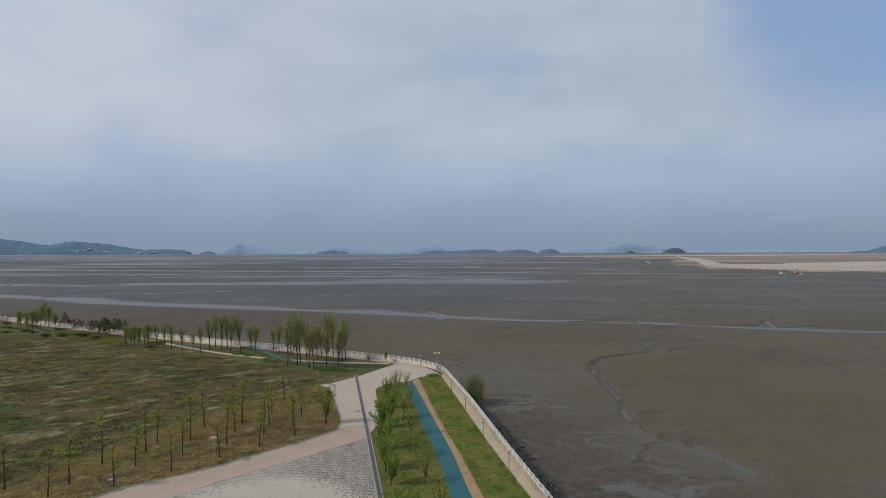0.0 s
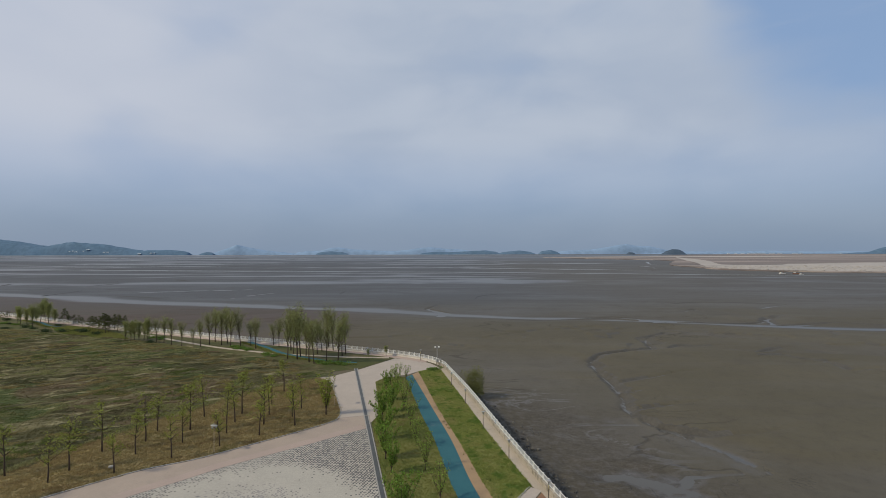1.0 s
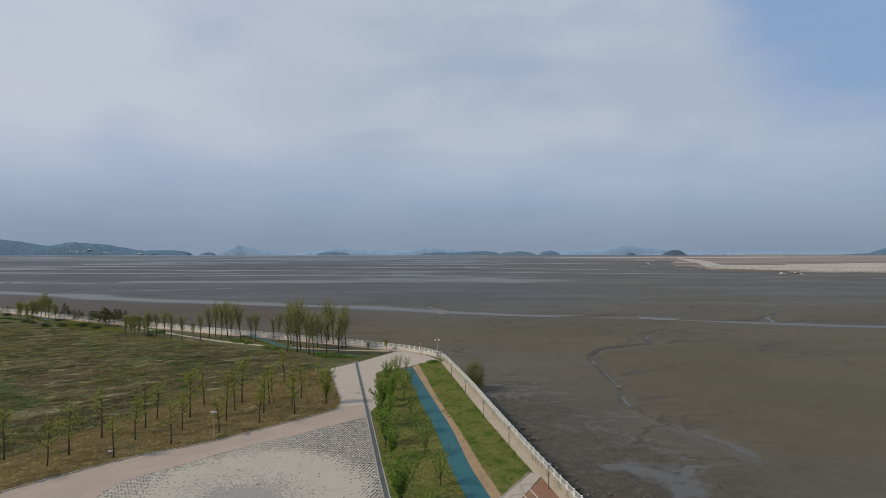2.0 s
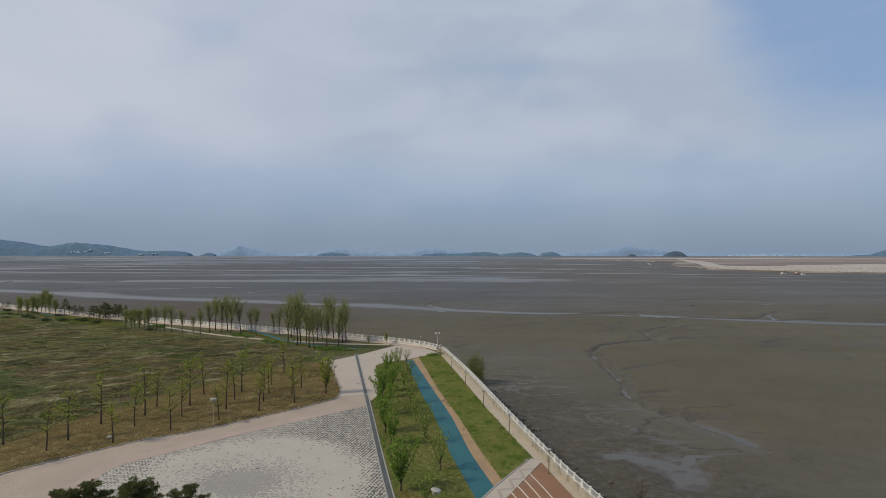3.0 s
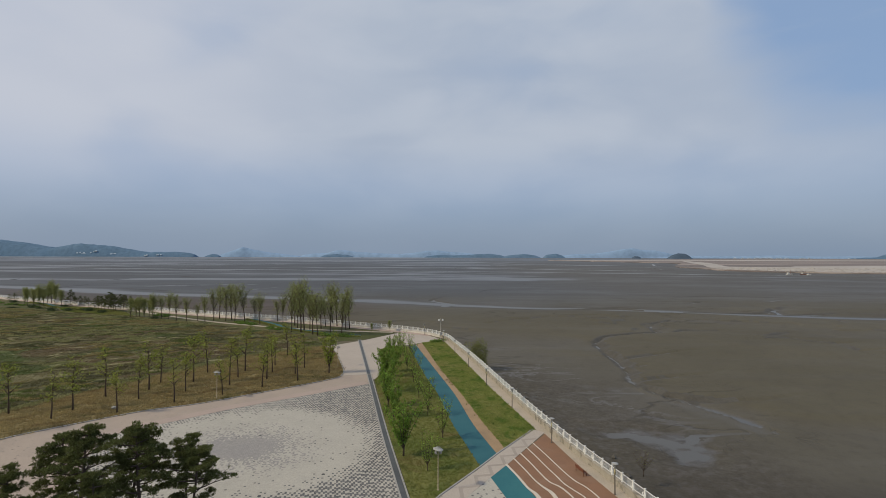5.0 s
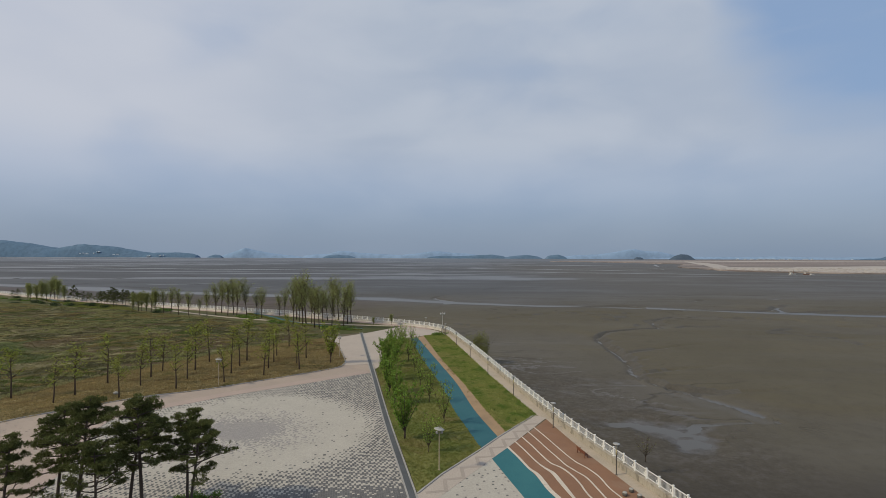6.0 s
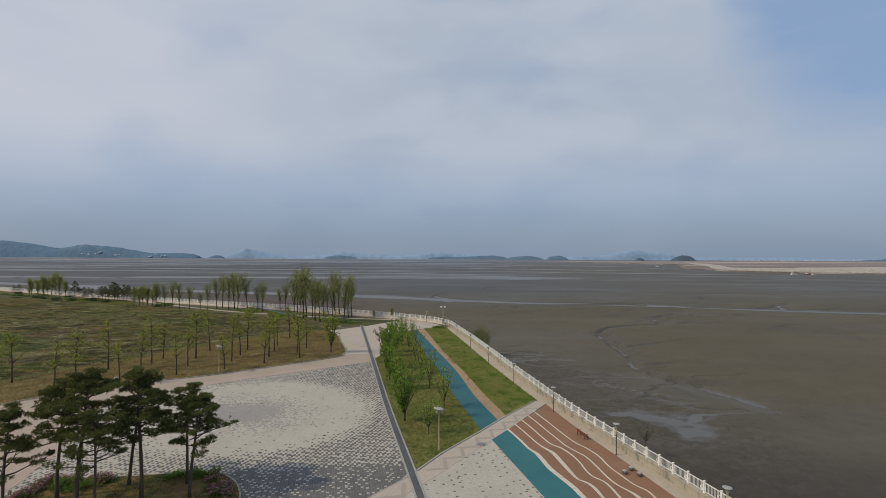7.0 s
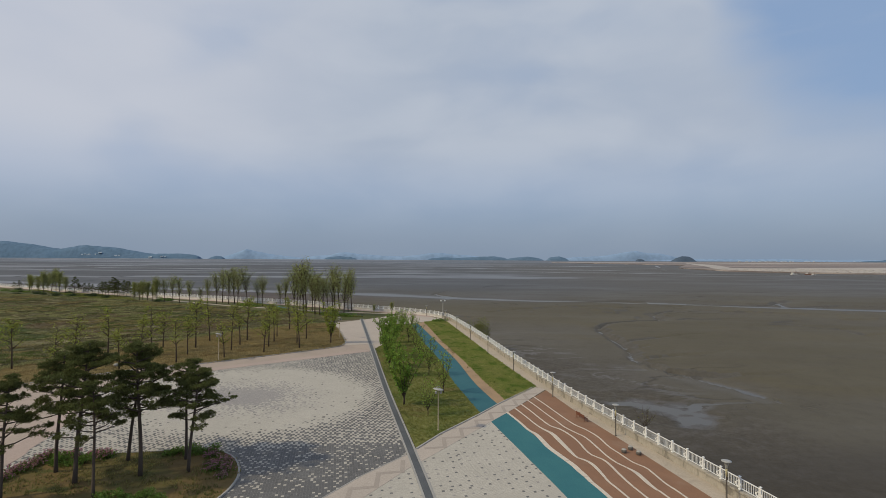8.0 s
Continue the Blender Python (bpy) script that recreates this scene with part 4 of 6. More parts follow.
FIELD = [(-74.0, -60.0), (-74.0, 50.0), (-71.5, 76.0), (-67.8, 86.1), (-63.7, 94.7), (-56.9, 108.9), (-50.4, 123.6), (-41.0, 133.5), (-36.0, 141.0), (-33.0, 147.0), (-37.0, 150.5), (-52.0, 159.0), (-75.0, 170.5), (-106.0, 188.0), (-130.0, 200.0), (-168.0, 213.0), (-203.0, 226.0), (-300.0, 268.0), (-400.0, 310.0), (-400.0, -60.0)]
PARK_FAR = [(-33.0, 147.0), (-25.6, 151.6), (-17.2, 166.6), (-20.0, 171.2), (-33.5, 175.8), (-62.3, 185.0), (-88.4, 195.7), (-120.4, 210.2), (-175.4, 235.2), (-245.4, 270.2), (-340.0, 317.0), (-400.0, 346.0), (-400.0, 310.0), (-300.0, 268.0), (-203.0, 226.0), (-168.0, 213.0), (-130.0, 200.0), (-106.0, 188.0), (-75.0, 170.5), (-52.0, 159.0), (-37.0, 150.5)]


def rough_height(x, y, poly, amp, size, lift, seed):
    """The height of rough ground that dies out towards its outline."""
    edge, _ = polyline_distance(x, y, poly + poly[:1])
    fade = np.clip(edge / 5.0, 0, 1)
    return rise(x) + lift - 0.05 + 0.05 * fade + fade * (amp * (0.6 + fractal(x / size, y / size, 4, seed)) + 0.34 * np.maximum(fractal((x + 0.5 * y) / 4.0, (y - 0.5 * x) / 1.7, 3, seed + 7), -0.2))


def bumpy(name, poly, step, amp, size, material, label, lift, seed):
    """Rough ground inside an outline, on a lattice of its own."""
    px, py = np.array(poly).T
    xs, ys = np.arange(px.min(), px.max() + step, step), np.arange(py.min(), py.max() + step, step)
    xx, yy = np.meshgrid(xs, ys)
    zz = rough_height(xx, yy, poly, amp, size, lift, seed)
    mx, my = xx[:-1, :-1] + step / 2, yy[:-1, :-1] + step / 2
    keep = inside(mx, my, poly) | (polyline_distance(mx, my, poly + poly[:1])[0] < 1.5 * step)
    r, c = np.nonzero(keep)
    k = r * len(xs) + c
    return tagged(link(name, np.stack([xx.ravel(), yy.ravel(), zz.ravel()], 1), np.stack([k, k + 1, k + len(xs) + 1, k + len(xs)], 1), material, smooth=True), label, "field", kind="structure")


slab("field_strip", MULCH, DRY_GRASS, 0.06, 0.3, "strip of dry mown grass under young trees")
bumpy("field", FIELD, 0.9, 0.42, 5.0, WEEDS_GROUND, "wild field of brown and green weeds", 0.06, 41)
slab("lawn_far", PARK_FAR, LAWN_FAR, 0.05, 0.3, "far lawn between the field and the sea wall")
FAR_PATH = smooth_line([(-160, 229), (-130, 210.5), (-109, 196), (-84, 180.5), (-68, 173), (-58, 169.2), (-46, 167.6), (-31, 166.6), (-18.5, 167.4)], 2.0)
ribbon("path_far", offset_line(FAR_PATH, -0.8), offset_line(FAR_PATH, 0.8), PROMENADE, 0.10, 0.2, "pale winding path through the far lawn")
FAR_RUN = FAR[8:]
ribbon("pavement_far", offset_line(FAR_RUN, -3.0), offset_line(FAR_RUN, -0.28), PAVE_PINK, 0.09, 0.2, "pale pinkish walkway along the far parapet")
FAR_TEAL = smooth_line([(-76, 190.5), (-66, 180.5), (-56, 169.8), (-46, 163.8), (-36, 159.2), (-28.0, 158.4)], 2.0)
ribbon("path_far_blue", offset_line(FAR_TEAL, -1.3), offset_line(FAR_TEAL, 1.3), BLUE, 0.11, 0.2, "blue rubber path through the far lawn")
FAR_TEAL2 = smooth_line([(-213, 252), (-198, 242), (-186, 232), (-170, 224)], 2.0)
ribbon("path_far_blue", offset_line(FAR_TEAL2, -1.1), offset_line(FAR_TEAL2, 1.1), BLUE, 0.11, 0.2, "blue rubber path through the far lawn")

# ---- distance: hills, islets, reclaimed land ----
def hill(name, y, profile, material, label, seed, depth=60.0):
    """A wooded ridge or islet as a real mound, from the (x, height) stations of its crest."""
    px, pz = np.array(profile, float).T
    xs, ys = np.linspace(px[0], px[-1], 90), np.linspace(-1, 1, 9)
    size = pz.max() + 10.0
    crest = np.interp(xs, px, pz) + 0.035 * size * fractal((xs - px[0]) / (0.05 * (px[-1] - px[0])), 0 * xs, 4, seed)
    taper = np.clip(np.minimum(xs - px[0], px[-1] - xs) / (0.02 * (px[-1] - px[0])), 0, 1)
    xx, yy = np.meshgrid(xs, y + ys * depth)
    rough = 1 + 0.10 * fractal(xx / (0.5 * depth + 20), yy / (0.4 * depth), 3, seed + 3)
    arch = np.cos(ys * math.pi / 2)[:, None]
    zz = -12 + (crest[None] + 12) * taper[None] * np.where(arch > 0.97, 1, rough) * np.maximum(arch, 0) ** 0.8
    r, c = np.meshgrid(np.arange(8), np.arange(89), indexing="ij")
    k = (r * 90 + c).ravel()
    return tagged(link(name, np.stack([xx.ravel(), yy.ravel(), zz.ravel()], 1), np.stack([k, k + 1, k + 91, k + 90], 1), material, smooth=True), label, "hill", kind="structure")


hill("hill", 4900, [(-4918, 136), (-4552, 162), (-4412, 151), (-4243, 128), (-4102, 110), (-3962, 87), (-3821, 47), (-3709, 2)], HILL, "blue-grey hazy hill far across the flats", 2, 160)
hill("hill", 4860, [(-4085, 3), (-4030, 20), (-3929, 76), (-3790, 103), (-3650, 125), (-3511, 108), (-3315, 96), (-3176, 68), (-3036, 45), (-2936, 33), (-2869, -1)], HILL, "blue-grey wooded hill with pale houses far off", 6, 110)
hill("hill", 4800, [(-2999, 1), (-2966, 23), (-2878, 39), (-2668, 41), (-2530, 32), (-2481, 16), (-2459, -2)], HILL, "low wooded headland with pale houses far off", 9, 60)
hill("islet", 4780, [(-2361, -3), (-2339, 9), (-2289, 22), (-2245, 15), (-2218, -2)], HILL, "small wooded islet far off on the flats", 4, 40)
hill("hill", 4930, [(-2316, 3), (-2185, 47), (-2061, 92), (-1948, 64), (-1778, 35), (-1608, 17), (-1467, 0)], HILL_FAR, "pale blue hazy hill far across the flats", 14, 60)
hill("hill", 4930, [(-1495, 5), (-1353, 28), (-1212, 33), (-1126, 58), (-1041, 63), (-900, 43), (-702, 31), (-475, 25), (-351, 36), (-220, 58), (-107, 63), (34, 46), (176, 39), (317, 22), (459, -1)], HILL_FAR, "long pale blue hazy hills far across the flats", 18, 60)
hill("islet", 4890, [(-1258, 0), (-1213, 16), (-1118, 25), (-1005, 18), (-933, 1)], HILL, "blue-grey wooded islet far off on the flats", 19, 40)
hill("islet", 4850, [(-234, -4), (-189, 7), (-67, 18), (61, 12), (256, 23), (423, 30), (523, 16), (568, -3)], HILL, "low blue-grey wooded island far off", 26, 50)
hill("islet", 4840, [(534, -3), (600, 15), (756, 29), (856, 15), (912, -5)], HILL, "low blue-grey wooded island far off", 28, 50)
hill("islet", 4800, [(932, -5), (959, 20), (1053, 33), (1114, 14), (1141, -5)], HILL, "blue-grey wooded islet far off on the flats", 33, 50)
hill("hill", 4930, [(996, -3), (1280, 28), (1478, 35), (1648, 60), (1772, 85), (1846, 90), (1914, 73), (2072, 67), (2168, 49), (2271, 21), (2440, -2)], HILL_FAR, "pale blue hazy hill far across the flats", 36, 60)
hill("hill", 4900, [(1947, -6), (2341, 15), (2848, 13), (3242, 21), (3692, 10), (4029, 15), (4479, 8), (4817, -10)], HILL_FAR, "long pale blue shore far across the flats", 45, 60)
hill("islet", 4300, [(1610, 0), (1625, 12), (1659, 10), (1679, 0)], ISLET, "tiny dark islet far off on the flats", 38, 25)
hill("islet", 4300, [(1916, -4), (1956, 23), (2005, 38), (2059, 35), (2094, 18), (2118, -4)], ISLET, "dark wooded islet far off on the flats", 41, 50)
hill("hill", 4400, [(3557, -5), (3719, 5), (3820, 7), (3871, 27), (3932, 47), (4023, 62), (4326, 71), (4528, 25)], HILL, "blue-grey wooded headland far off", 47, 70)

SPIT = [(560, 2740), (900, 2060), (800, 1720), (655, 1420), (640, 1240), (625, 1120), (690, 1010), (830, 945), (1150, 900), (1700, 880), (5200, 860), (6200, 4200), (2600, 4250), (1300, 3300)]
spit_line = smooth_line([(*p, 0) for p in SPIT[:11]], 25.0)
spit_line[:, 1] += 14 * fractal(spit_line[:, 0] / 60, spit_line[:, 1] / 60, 3, 51)
bm = bmesh.new()
top = bm.faces.new([bm.verts.new((p[0], p[1], -7.2)) for p in spit_line] + [bm.verts.new((x, y, -7.2)) for x, y in SPIT[11:]])
bmesh.ops.triangulate(bm, faces=[top])
rim = bmesh.ops.extrude_edge_only(bm, edges=[e for e in bm.edges if e.is_boundary])["geom"]
for v in rim:
    if isinstance(v, bmesh.types.BMVert):
        v.co.z = -10.0
bmesh.ops.recalc_face_normals(bm, faces=bm.faces[:])
tagged(part("land_reclaimed", bm, SAND), "flat pale reclaimed land reaching into the mudflat", "land", kind="structure")



def bank(name, front, back, z, label):
    """A low pale bank on the reclaimed land between two lines, with a sloping front."""
    a, b = evened(smooth_line(front, 12.0), 160), evened(smooth_line(back, 12.0), 160)
    a[:, 1] += 9 * fractal(a[:, 0] / 50, a[:, 1] / 50, 3, 57)
    b[:, 1] += 30 * fractal(b[:, 0] / 120, b[:, 1] / 90, 3, 58)
    toe = a - (0, 5.0)
    verts = [(*p, -7.4) for p in toe] + [(*p, z) for p in a] + [(*p, z - 0.2) for p in b] + [(*p, -7.4) for p in b + (0, 6.0)]
    faces = [(160 * k + i, 160 * k + i + 1, 160 * k + 161 + i, 160 * k + 160 + i) for k in range(3) for i in range(159)]
    return tagged(link(name, verts, faces, BANK), label, "land", kind="structure")


bank("land_bank", [(1238, 2622), (939, 1897), (799, 1543), (672, 1261), (662, 1128), (725, 1036), (830, 985), (1150, 935), (1700, 915), (2600, 905), (5200, 890)], [(1262, 2640), (1059, 2000), (865, 1560), (800, 1420), (860, 1380), (960, 1400), (1071, 1467), (1424, 1581), (1900, 1620), (2600, 1650), (5200, 1650)], -6.6, "pale sandy bank along the reclaimed land's edge")
bank("land_bank", [(620, 2790), (900, 2720), (1300, 2760), (1700, 2680), (2300, 2980), (4000, 3000)], [(640, 2900), (900, 2960), (1500, 3080), (2250, 3200), (4000, 3150)], -6.9, "pale sandy spit reaching over the flats")


# ---- scattered pieces ----
def rotations(rng, n, tilt=math.pi):
    """Random frames: two perpendicular unit vectors for each piece."""
    a = rng.normal(size=(n, 3))
    a /= np.linalg.norm(a, axis=1)[:, None]
    b = np.cross(a, rng.normal(size=(n, 3)))
    b /= np.linalg.norm(b, axis=1)[:, None]
    return a, b


def leaf_quads(rng, centres, size, aspect=0.65):
    """Small bent leaves, one island each."""
    n = len(centres)
    a, b = rotations(rng, n)
    s = size * rng.uniform(0.6, 1.3, (n, 1))
    a, b = a * s, b * s * aspect
    v = np.stack([centres - a, centres - b * 0.9, centres + a, centres + b * 0.9], 1).reshape(-1, 3)
    k = np.arange(n)[:, None] * 4
    return v, np.concatenate([k, k + 1, k + 2, k + 3], 1)


def tufts(rng, x, y, z, height, width, blades=4):
    """Grass tufts: leaning triangular blades."""
    n = len(x)
    vs = []
    for _ in range(blades):
        ang = rng.uniform(0, 2 * math.pi, n)
        h, w = height * rng.uniform(0.5, 1.3, n), width * rng.uniform(0.6, 1.3, n)
        ox, oy = rng.normal(0, 1, n) * width * 0.8, rng.normal(0, 1, n) * width * 0.8
        lean = rng.normal(0.25, 0.4, n) * h
        dx, dy = np.cos(ang), np.sin(ang)
        la = rng.normal(0.3, 0.9, n)
        p0 = np.stack([x + ox - dx * w / 2, y + oy - dy * w / 2, z - 0.03], 1)
        p1 = np.stack([x + ox + dx * w / 2, y + oy + dy * w / 2, z - 0.03], 1)
        p2 = np.stack([x + ox + np.cos(la) * lean, y + oy + np.sin(la) * lean, z + h], 1)
        vs.append(np.stack([p0, p1, p2], 1))
    v = np.stack(vs, 1).reshape(-1, 3)
    return v, np.arange(len(v)).reshape(-1, 3)


def scatter(rng, poly, n, near=None):
    px, py = np.array(poly).T
    x, y = rng.uniform(px.min(), px.max(), 4 * n), rng.uniform(py.min(), py.max(), 4 * n)
    keep = inside(x, y, poly)
    return x[keep][:n], y[keep][:n]


# ---- trees ----
def limb_path(rng, start, way, length, droop=0.0, n=5, wander=0.08):
    pts, p, d = [Vector(start)], Vector(start), Vector(way).normalized()
    for k in range(n):
        d = (d + Vector(rng.normal(0, wander, 3)) + Vector((0, 0, droop / n))).normalized()
        p = p + d * (length / n)
        pts.append(p.copy())
    return pts


def grow(name, wood_mesh, crown, bark, leaf, label, category, group):
    """A tree as a trunk part and a crown part under one base."""
    thing = empty(name, (0, 0, -50), 0, label, category, group)
    part("trunk", wood_mesh, bark, thing, smooth=True)
    link("crown", *crown, leaf, thing)
    return thing


def young_tree(seed, leaf_count=460, limbs=20):
    """A staked young deciduous tree: straight trunk, short rising side limbs, thin foliage."""
    r = np.random.default_rng(seed)
    bm = bmesh.new()
    top = 8.2
    stem = limb_path(r, (0, 0, -0.1), (0, 0, 1), top, 0, 8, 0.03)
    tube(bm, stem, [0.15 - 0.015 * k for k in range(9)], 7)
    spots = []
    for k in range(limbs):
        h = r.uniform(0.36, 0.97)
        base = stem[0].lerp(stem[-1], h)
        a = r.uniform(0, 2 * math.pi)
        length = (3.1 - 2.3 * abs(h - 0.45)) * r.uniform(0.6, 1.15) * (1.15 - h * 0.5)
        path = limb_path(r, base, (math.cos(a), math.sin(a), r.uniform(0.35, 0.9)), length, 0.15, 4)
        tube(bm, path, [0.065, 0.054, 0.042, 0.03, 0.014], 4, False)
        spots += [p for q, w in zip(path[1:], path[2:]) for p in (q, q.lerp(w, 0.5), w)]
    spots += stem[5:]
    at = np.array([spots[i] for i in r.integers(0, len(spots), leaf_count)]) + r.normal(0, 0.26, (leaf_count, 3))
    return grow("young_tree", bm, leaf_quads(r, at, 0.15), BARK, LEAF_YOUNG, "slim young tree with a bare trunk and thin yellow-green leaves", "tree", "young trees on the dry strip")


def tall_tree(seed, stems=8, leaf_count=950, name="tall_tree", low=1.6, leaf_size=0.125):
    """A slender tree: clear trunk, then a narrow fan of rising limbs with light foliage."""
    r = np.random.default_rng(seed)
    bm = bmesh.new()
    clear = r.uniform(low, low + 1.0)
    trunk = limb_path(r, (0, 0, -0.1), (0, 0, 1), 7.6, 0, 7, 0.035)
    tube(bm, trunk, [0.13, 0.115, 0.10, 0.09, 0.075, 0.06, 0.045, 0.02], 7)
    spots = list(trunk[4:])
    for s in range(stems * 2):
        a = 2.4 * s + r.uniform(-0.4, 0.4)
        h = clear + (6.8 - clear) * (s + r.uniform(0, 0.9)) / (stems * 2)
        k = min(h / 7.6 * 7, 6.99)
        base = trunk[int(k)].lerp(trunk[int(k) + 1], k - int(k))
        lean = r.uniform(0.22, 0.62)
        path = limb_path(r, base, (lean * math.cos(a), lean * math.sin(a), 1), (10.4 - h) * r.uniform(0.42, 0.80), 0.15, 5, 0.09)
        tube(bm, path, [0.055, 0.045, 0.036, 0.027, 0.018, 0.008], 5, False)
        for q, w in zip(path[1:], path[2:]):
            b = r.uniform(0, 2 * math.pi)
            tw = limb_path(r, q, (math.cos(b), math.sin(b), r.uniform(0.4, 1.1)), r.uniform(0.5, 1.1), 0.2, 3)
            tube(bm, tw, [0.022, 0.016, 0.011, 0.006], 4, False)
            spots += [q, q.lerp(w, 0.5), *tw[1:], *tw[2:]]
    at = np.array([spots[i] for i in r.integers(0, len(spots), leaf_count)]) + r.normal(0, 0.30, (leaf_count, 3))
    return grow(name, bm, leaf_quads(r, at, leaf_size), BARK, LEAF_FAR, "tall slender tree with sparse olive spring leaves", "tree", "trees by the far sea wall")


def vase_tree(seed, leaf_count=1200, height=8.0, spread=0.58, leaf=LEAF_GREEN, label="leafy green young tree with limbs fanning upwards", size=0.16, stout=1.0):
    """A low-branched tree whose limbs fan upwards, thickly leaved."""
    r = np.random.default_rng(seed)
    bm = bmesh.new()
    tube(bm, [(0, 0, -0.1), (0.02, 0, 0.5), (0, 0.03, 1.1)], [0.13 * stout, 0.11 * stout, 0.10 * stout], 7)
    spots = []
    for k in range(9):
        a = 2 * math.pi * k / 9 + r.uniform(-0.3, 0.3)
        tilt = spread * r.uniform(0.3, 1.15)
        path = limb_path(r, (0, 0, r.uniform(0.6, 1.1)), (tilt * math.cos(a), tilt * math.sin(a), 1), (height - 1) * r.uniform(0.72, 1.0), 0.2, 6, 0.07)
        tube(bm, path, [stout * w for w in (0.06, 0.05, 0.042, 0.034, 0.026, 0.018, 0.01)], 5, False)
        for q, w in zip(path[1:], path[2:]):
            spots += [q, q.lerp(w, 0.33), q.lerp(w, 0.66)]
            b = r.uniform(0, 2 * math.pi)
            tw = limb_path(r, q, (math.cos(b), math.sin(b), 1.0), r.uniform(0.6, 1.3), 0.2, 3)
            tube(bm, tw, [0.03, 0.022, 0.015, 0.008], 4, False)
            spots += tw[1:] * 2
    at = np.array([spots[i] for i in r.integers(0, len(spots), leaf_count)]) + r.normal(0, 0.13, (leaf_count, 3))
    return grow("leafy_tree", bm, leaf_quads(r, at, size), BARK, leaf, label, "tree", "trees on the lawn strip")


def pine_tree(seed, height=10.0, tufts_n=1450, lean=0.0, bare=0.53):
    """A park pine: bare curved trunk below, flat layered pads of dark needles above."""
    r = np.random.default_rng(seed)
    bm = bmesh.new()
    stem = limb_path(r, (0, 0, -0.15), (lean, 0.05, 1), height * 0.96, 0.05, 9, 0.022)
    tube(bm, stem, [0.165, 0.135, 0.122, 0.115, 0.107, 0.098, 0.084, 0.065, 0.047, 0.025], 8)
    pads = [(stem[-1] + Vector((0, 0, -0.15)), 0.34), (stem[-1] + Vector((0, 0, -0.5)), 0.4)]
    for k in range(25):
        h = bare + (0.97 - bare) * (k + r.uniform(0, 0.9)) / 25
        i = min(int(h * 9), 8)
        base = stem[i].lerp(stem[i + 1], h * 9 - i)
        a = k * 2.4 + r.uniform(-0.6, 0.6)
        length = (4.5 * (1.0 - h) ** 0.8 + 0.3) * r.uniform(0.5, 1.22)
        path = limb_path(r, base, (math.cos(a), math.sin(a), r.uniform(-0.1, 0.25)), length, r.uniform(0.05, 0.4), 4, 0.12)
        tube(bm, path, [0.07, 0.055, 0.042, 0.03, 0.015], 5, False)
        pads += [(path[-1], r.uniform(0.28, 0.5)), (path[-2] + Vector(r.normal(0, 0.1, 3)), r.uniform(0.4, 0.7))]
        for q in (path[2], path[3]):
            b = a + r.choice((-1, 1)) * r.uniform(0.5, 1.1)
            twig = limb_path(r, q, (math.cos(b), math.sin(b), 0.25), length * r.uniform(0.22, 0.42), 0.4, 3, 0.1)
            tube(bm, twig, [0.03, 0.024, 0.018, 0.01], 4, False)
            pads.append((twig[-1], r.uniform(0.26, 0.5)))
    weight = np.array([w**2 for _, w in pads])
    pick = r.choice(len(pads), tufts_n, p=weight / weight.sum())
    centre = np.array([pads[i][0] for i in pick])
    size = np.array([pads[i][1] for i in pick])[:, None]
    off = r.normal(size=(tufts_n, 3))
    off /= np.linalg.norm(off, axis=1)[:, None]
    off *= r.uniform(0.2, 1.0, (tufts_n, 1)) ** 0.5
    centre = centre + off * size * (1.0, 1.0, 0.24) + (0, 0, 0.10)
    needles = 17
    c = np.repeat(centre, needles, 0)
    d = r.normal(size=(len(c), 3)) + (0, 0, 0.75)
    d /= np.linalg.norm(d, axis=1)[:, None]
    w = np.cross(d, r.normal(size=d.shape))
    w /= np.linalg.norm(w, axis=1)[:, None]
    ln = r.uniform(0.12, 0.25, (len(c), 1))
    v = np.stack([c - w * 0.014, c + d * ln * 0.6 - w * 0.02, c + d * ln, c + d * ln * 0.6 + w * 0.02], 1).reshape(-1, 3)
    k = np.arange(len(c))[:, None] * 4
    crown = (v, np.concatenate([k, k + 1, k + 2, k + 3], 1))
    return grow("pine_tree", bm, crown, PINE_BARK, PINE, "dark green park pine with a bare trunk", "tree", "pines in the planted bed")


def stand(makers, places, seed, heights, native):
    """Stands copies of the made trees at (x, y) places, scaled to their heights, and puts the first ones to use too."""
    r = np.random.default_rng(seed)
    free = list(makers)
    for i, (x, y) in enumerate(places):
        s = heights[i % len(heights)] / native * r.uniform(0.93, 1.07)
        m = Matrix.Translation((x, y, float(rise(x)) + 0.05)) @ Matrix.Rotation(r.uniform(0, 6.28), 4, "Z") @ Matrix.Diagonal((s * r.uniform(0.9, 1.1), s * r.uniform(0.9, 1.1), s, 1))
        src = makers[i % len(makers)]
        if src in free:
            free.remove(src)
            src.matrix_basis = m
        else:
            src_scale = src.scale.copy()
            src.scale = (1, 1, 1)
            copy_thing(src, m)
            src.scale = src_scale


YOUNG = [(-69.2, 77.5), (-60.6, 75.2), (-60.4, 79.3), (-60.2, 86.7), (-52.9, 78.9), (-53.9, 86.0), (-55.5, 91.6), (-56.4, 96.9), (-47.0, 84.9), (-48.6, 91.5), (-50.4, 97.8), (-51.3, 105.5), (-41.2, 90.5), (-42.7, 96.7), (-43.6, 102.8), (-44.3, 108.1), (-36.1, 96.3), (-37.3, 102.0), (-38.2, 107.8), (-39.9, 114.3), (-40.6, 125.3), (-30.8, 101.9), (-33.0, 107.2), (-32.5, 112.6), (-64.0, 68.0), (-67.5, 60.0)]
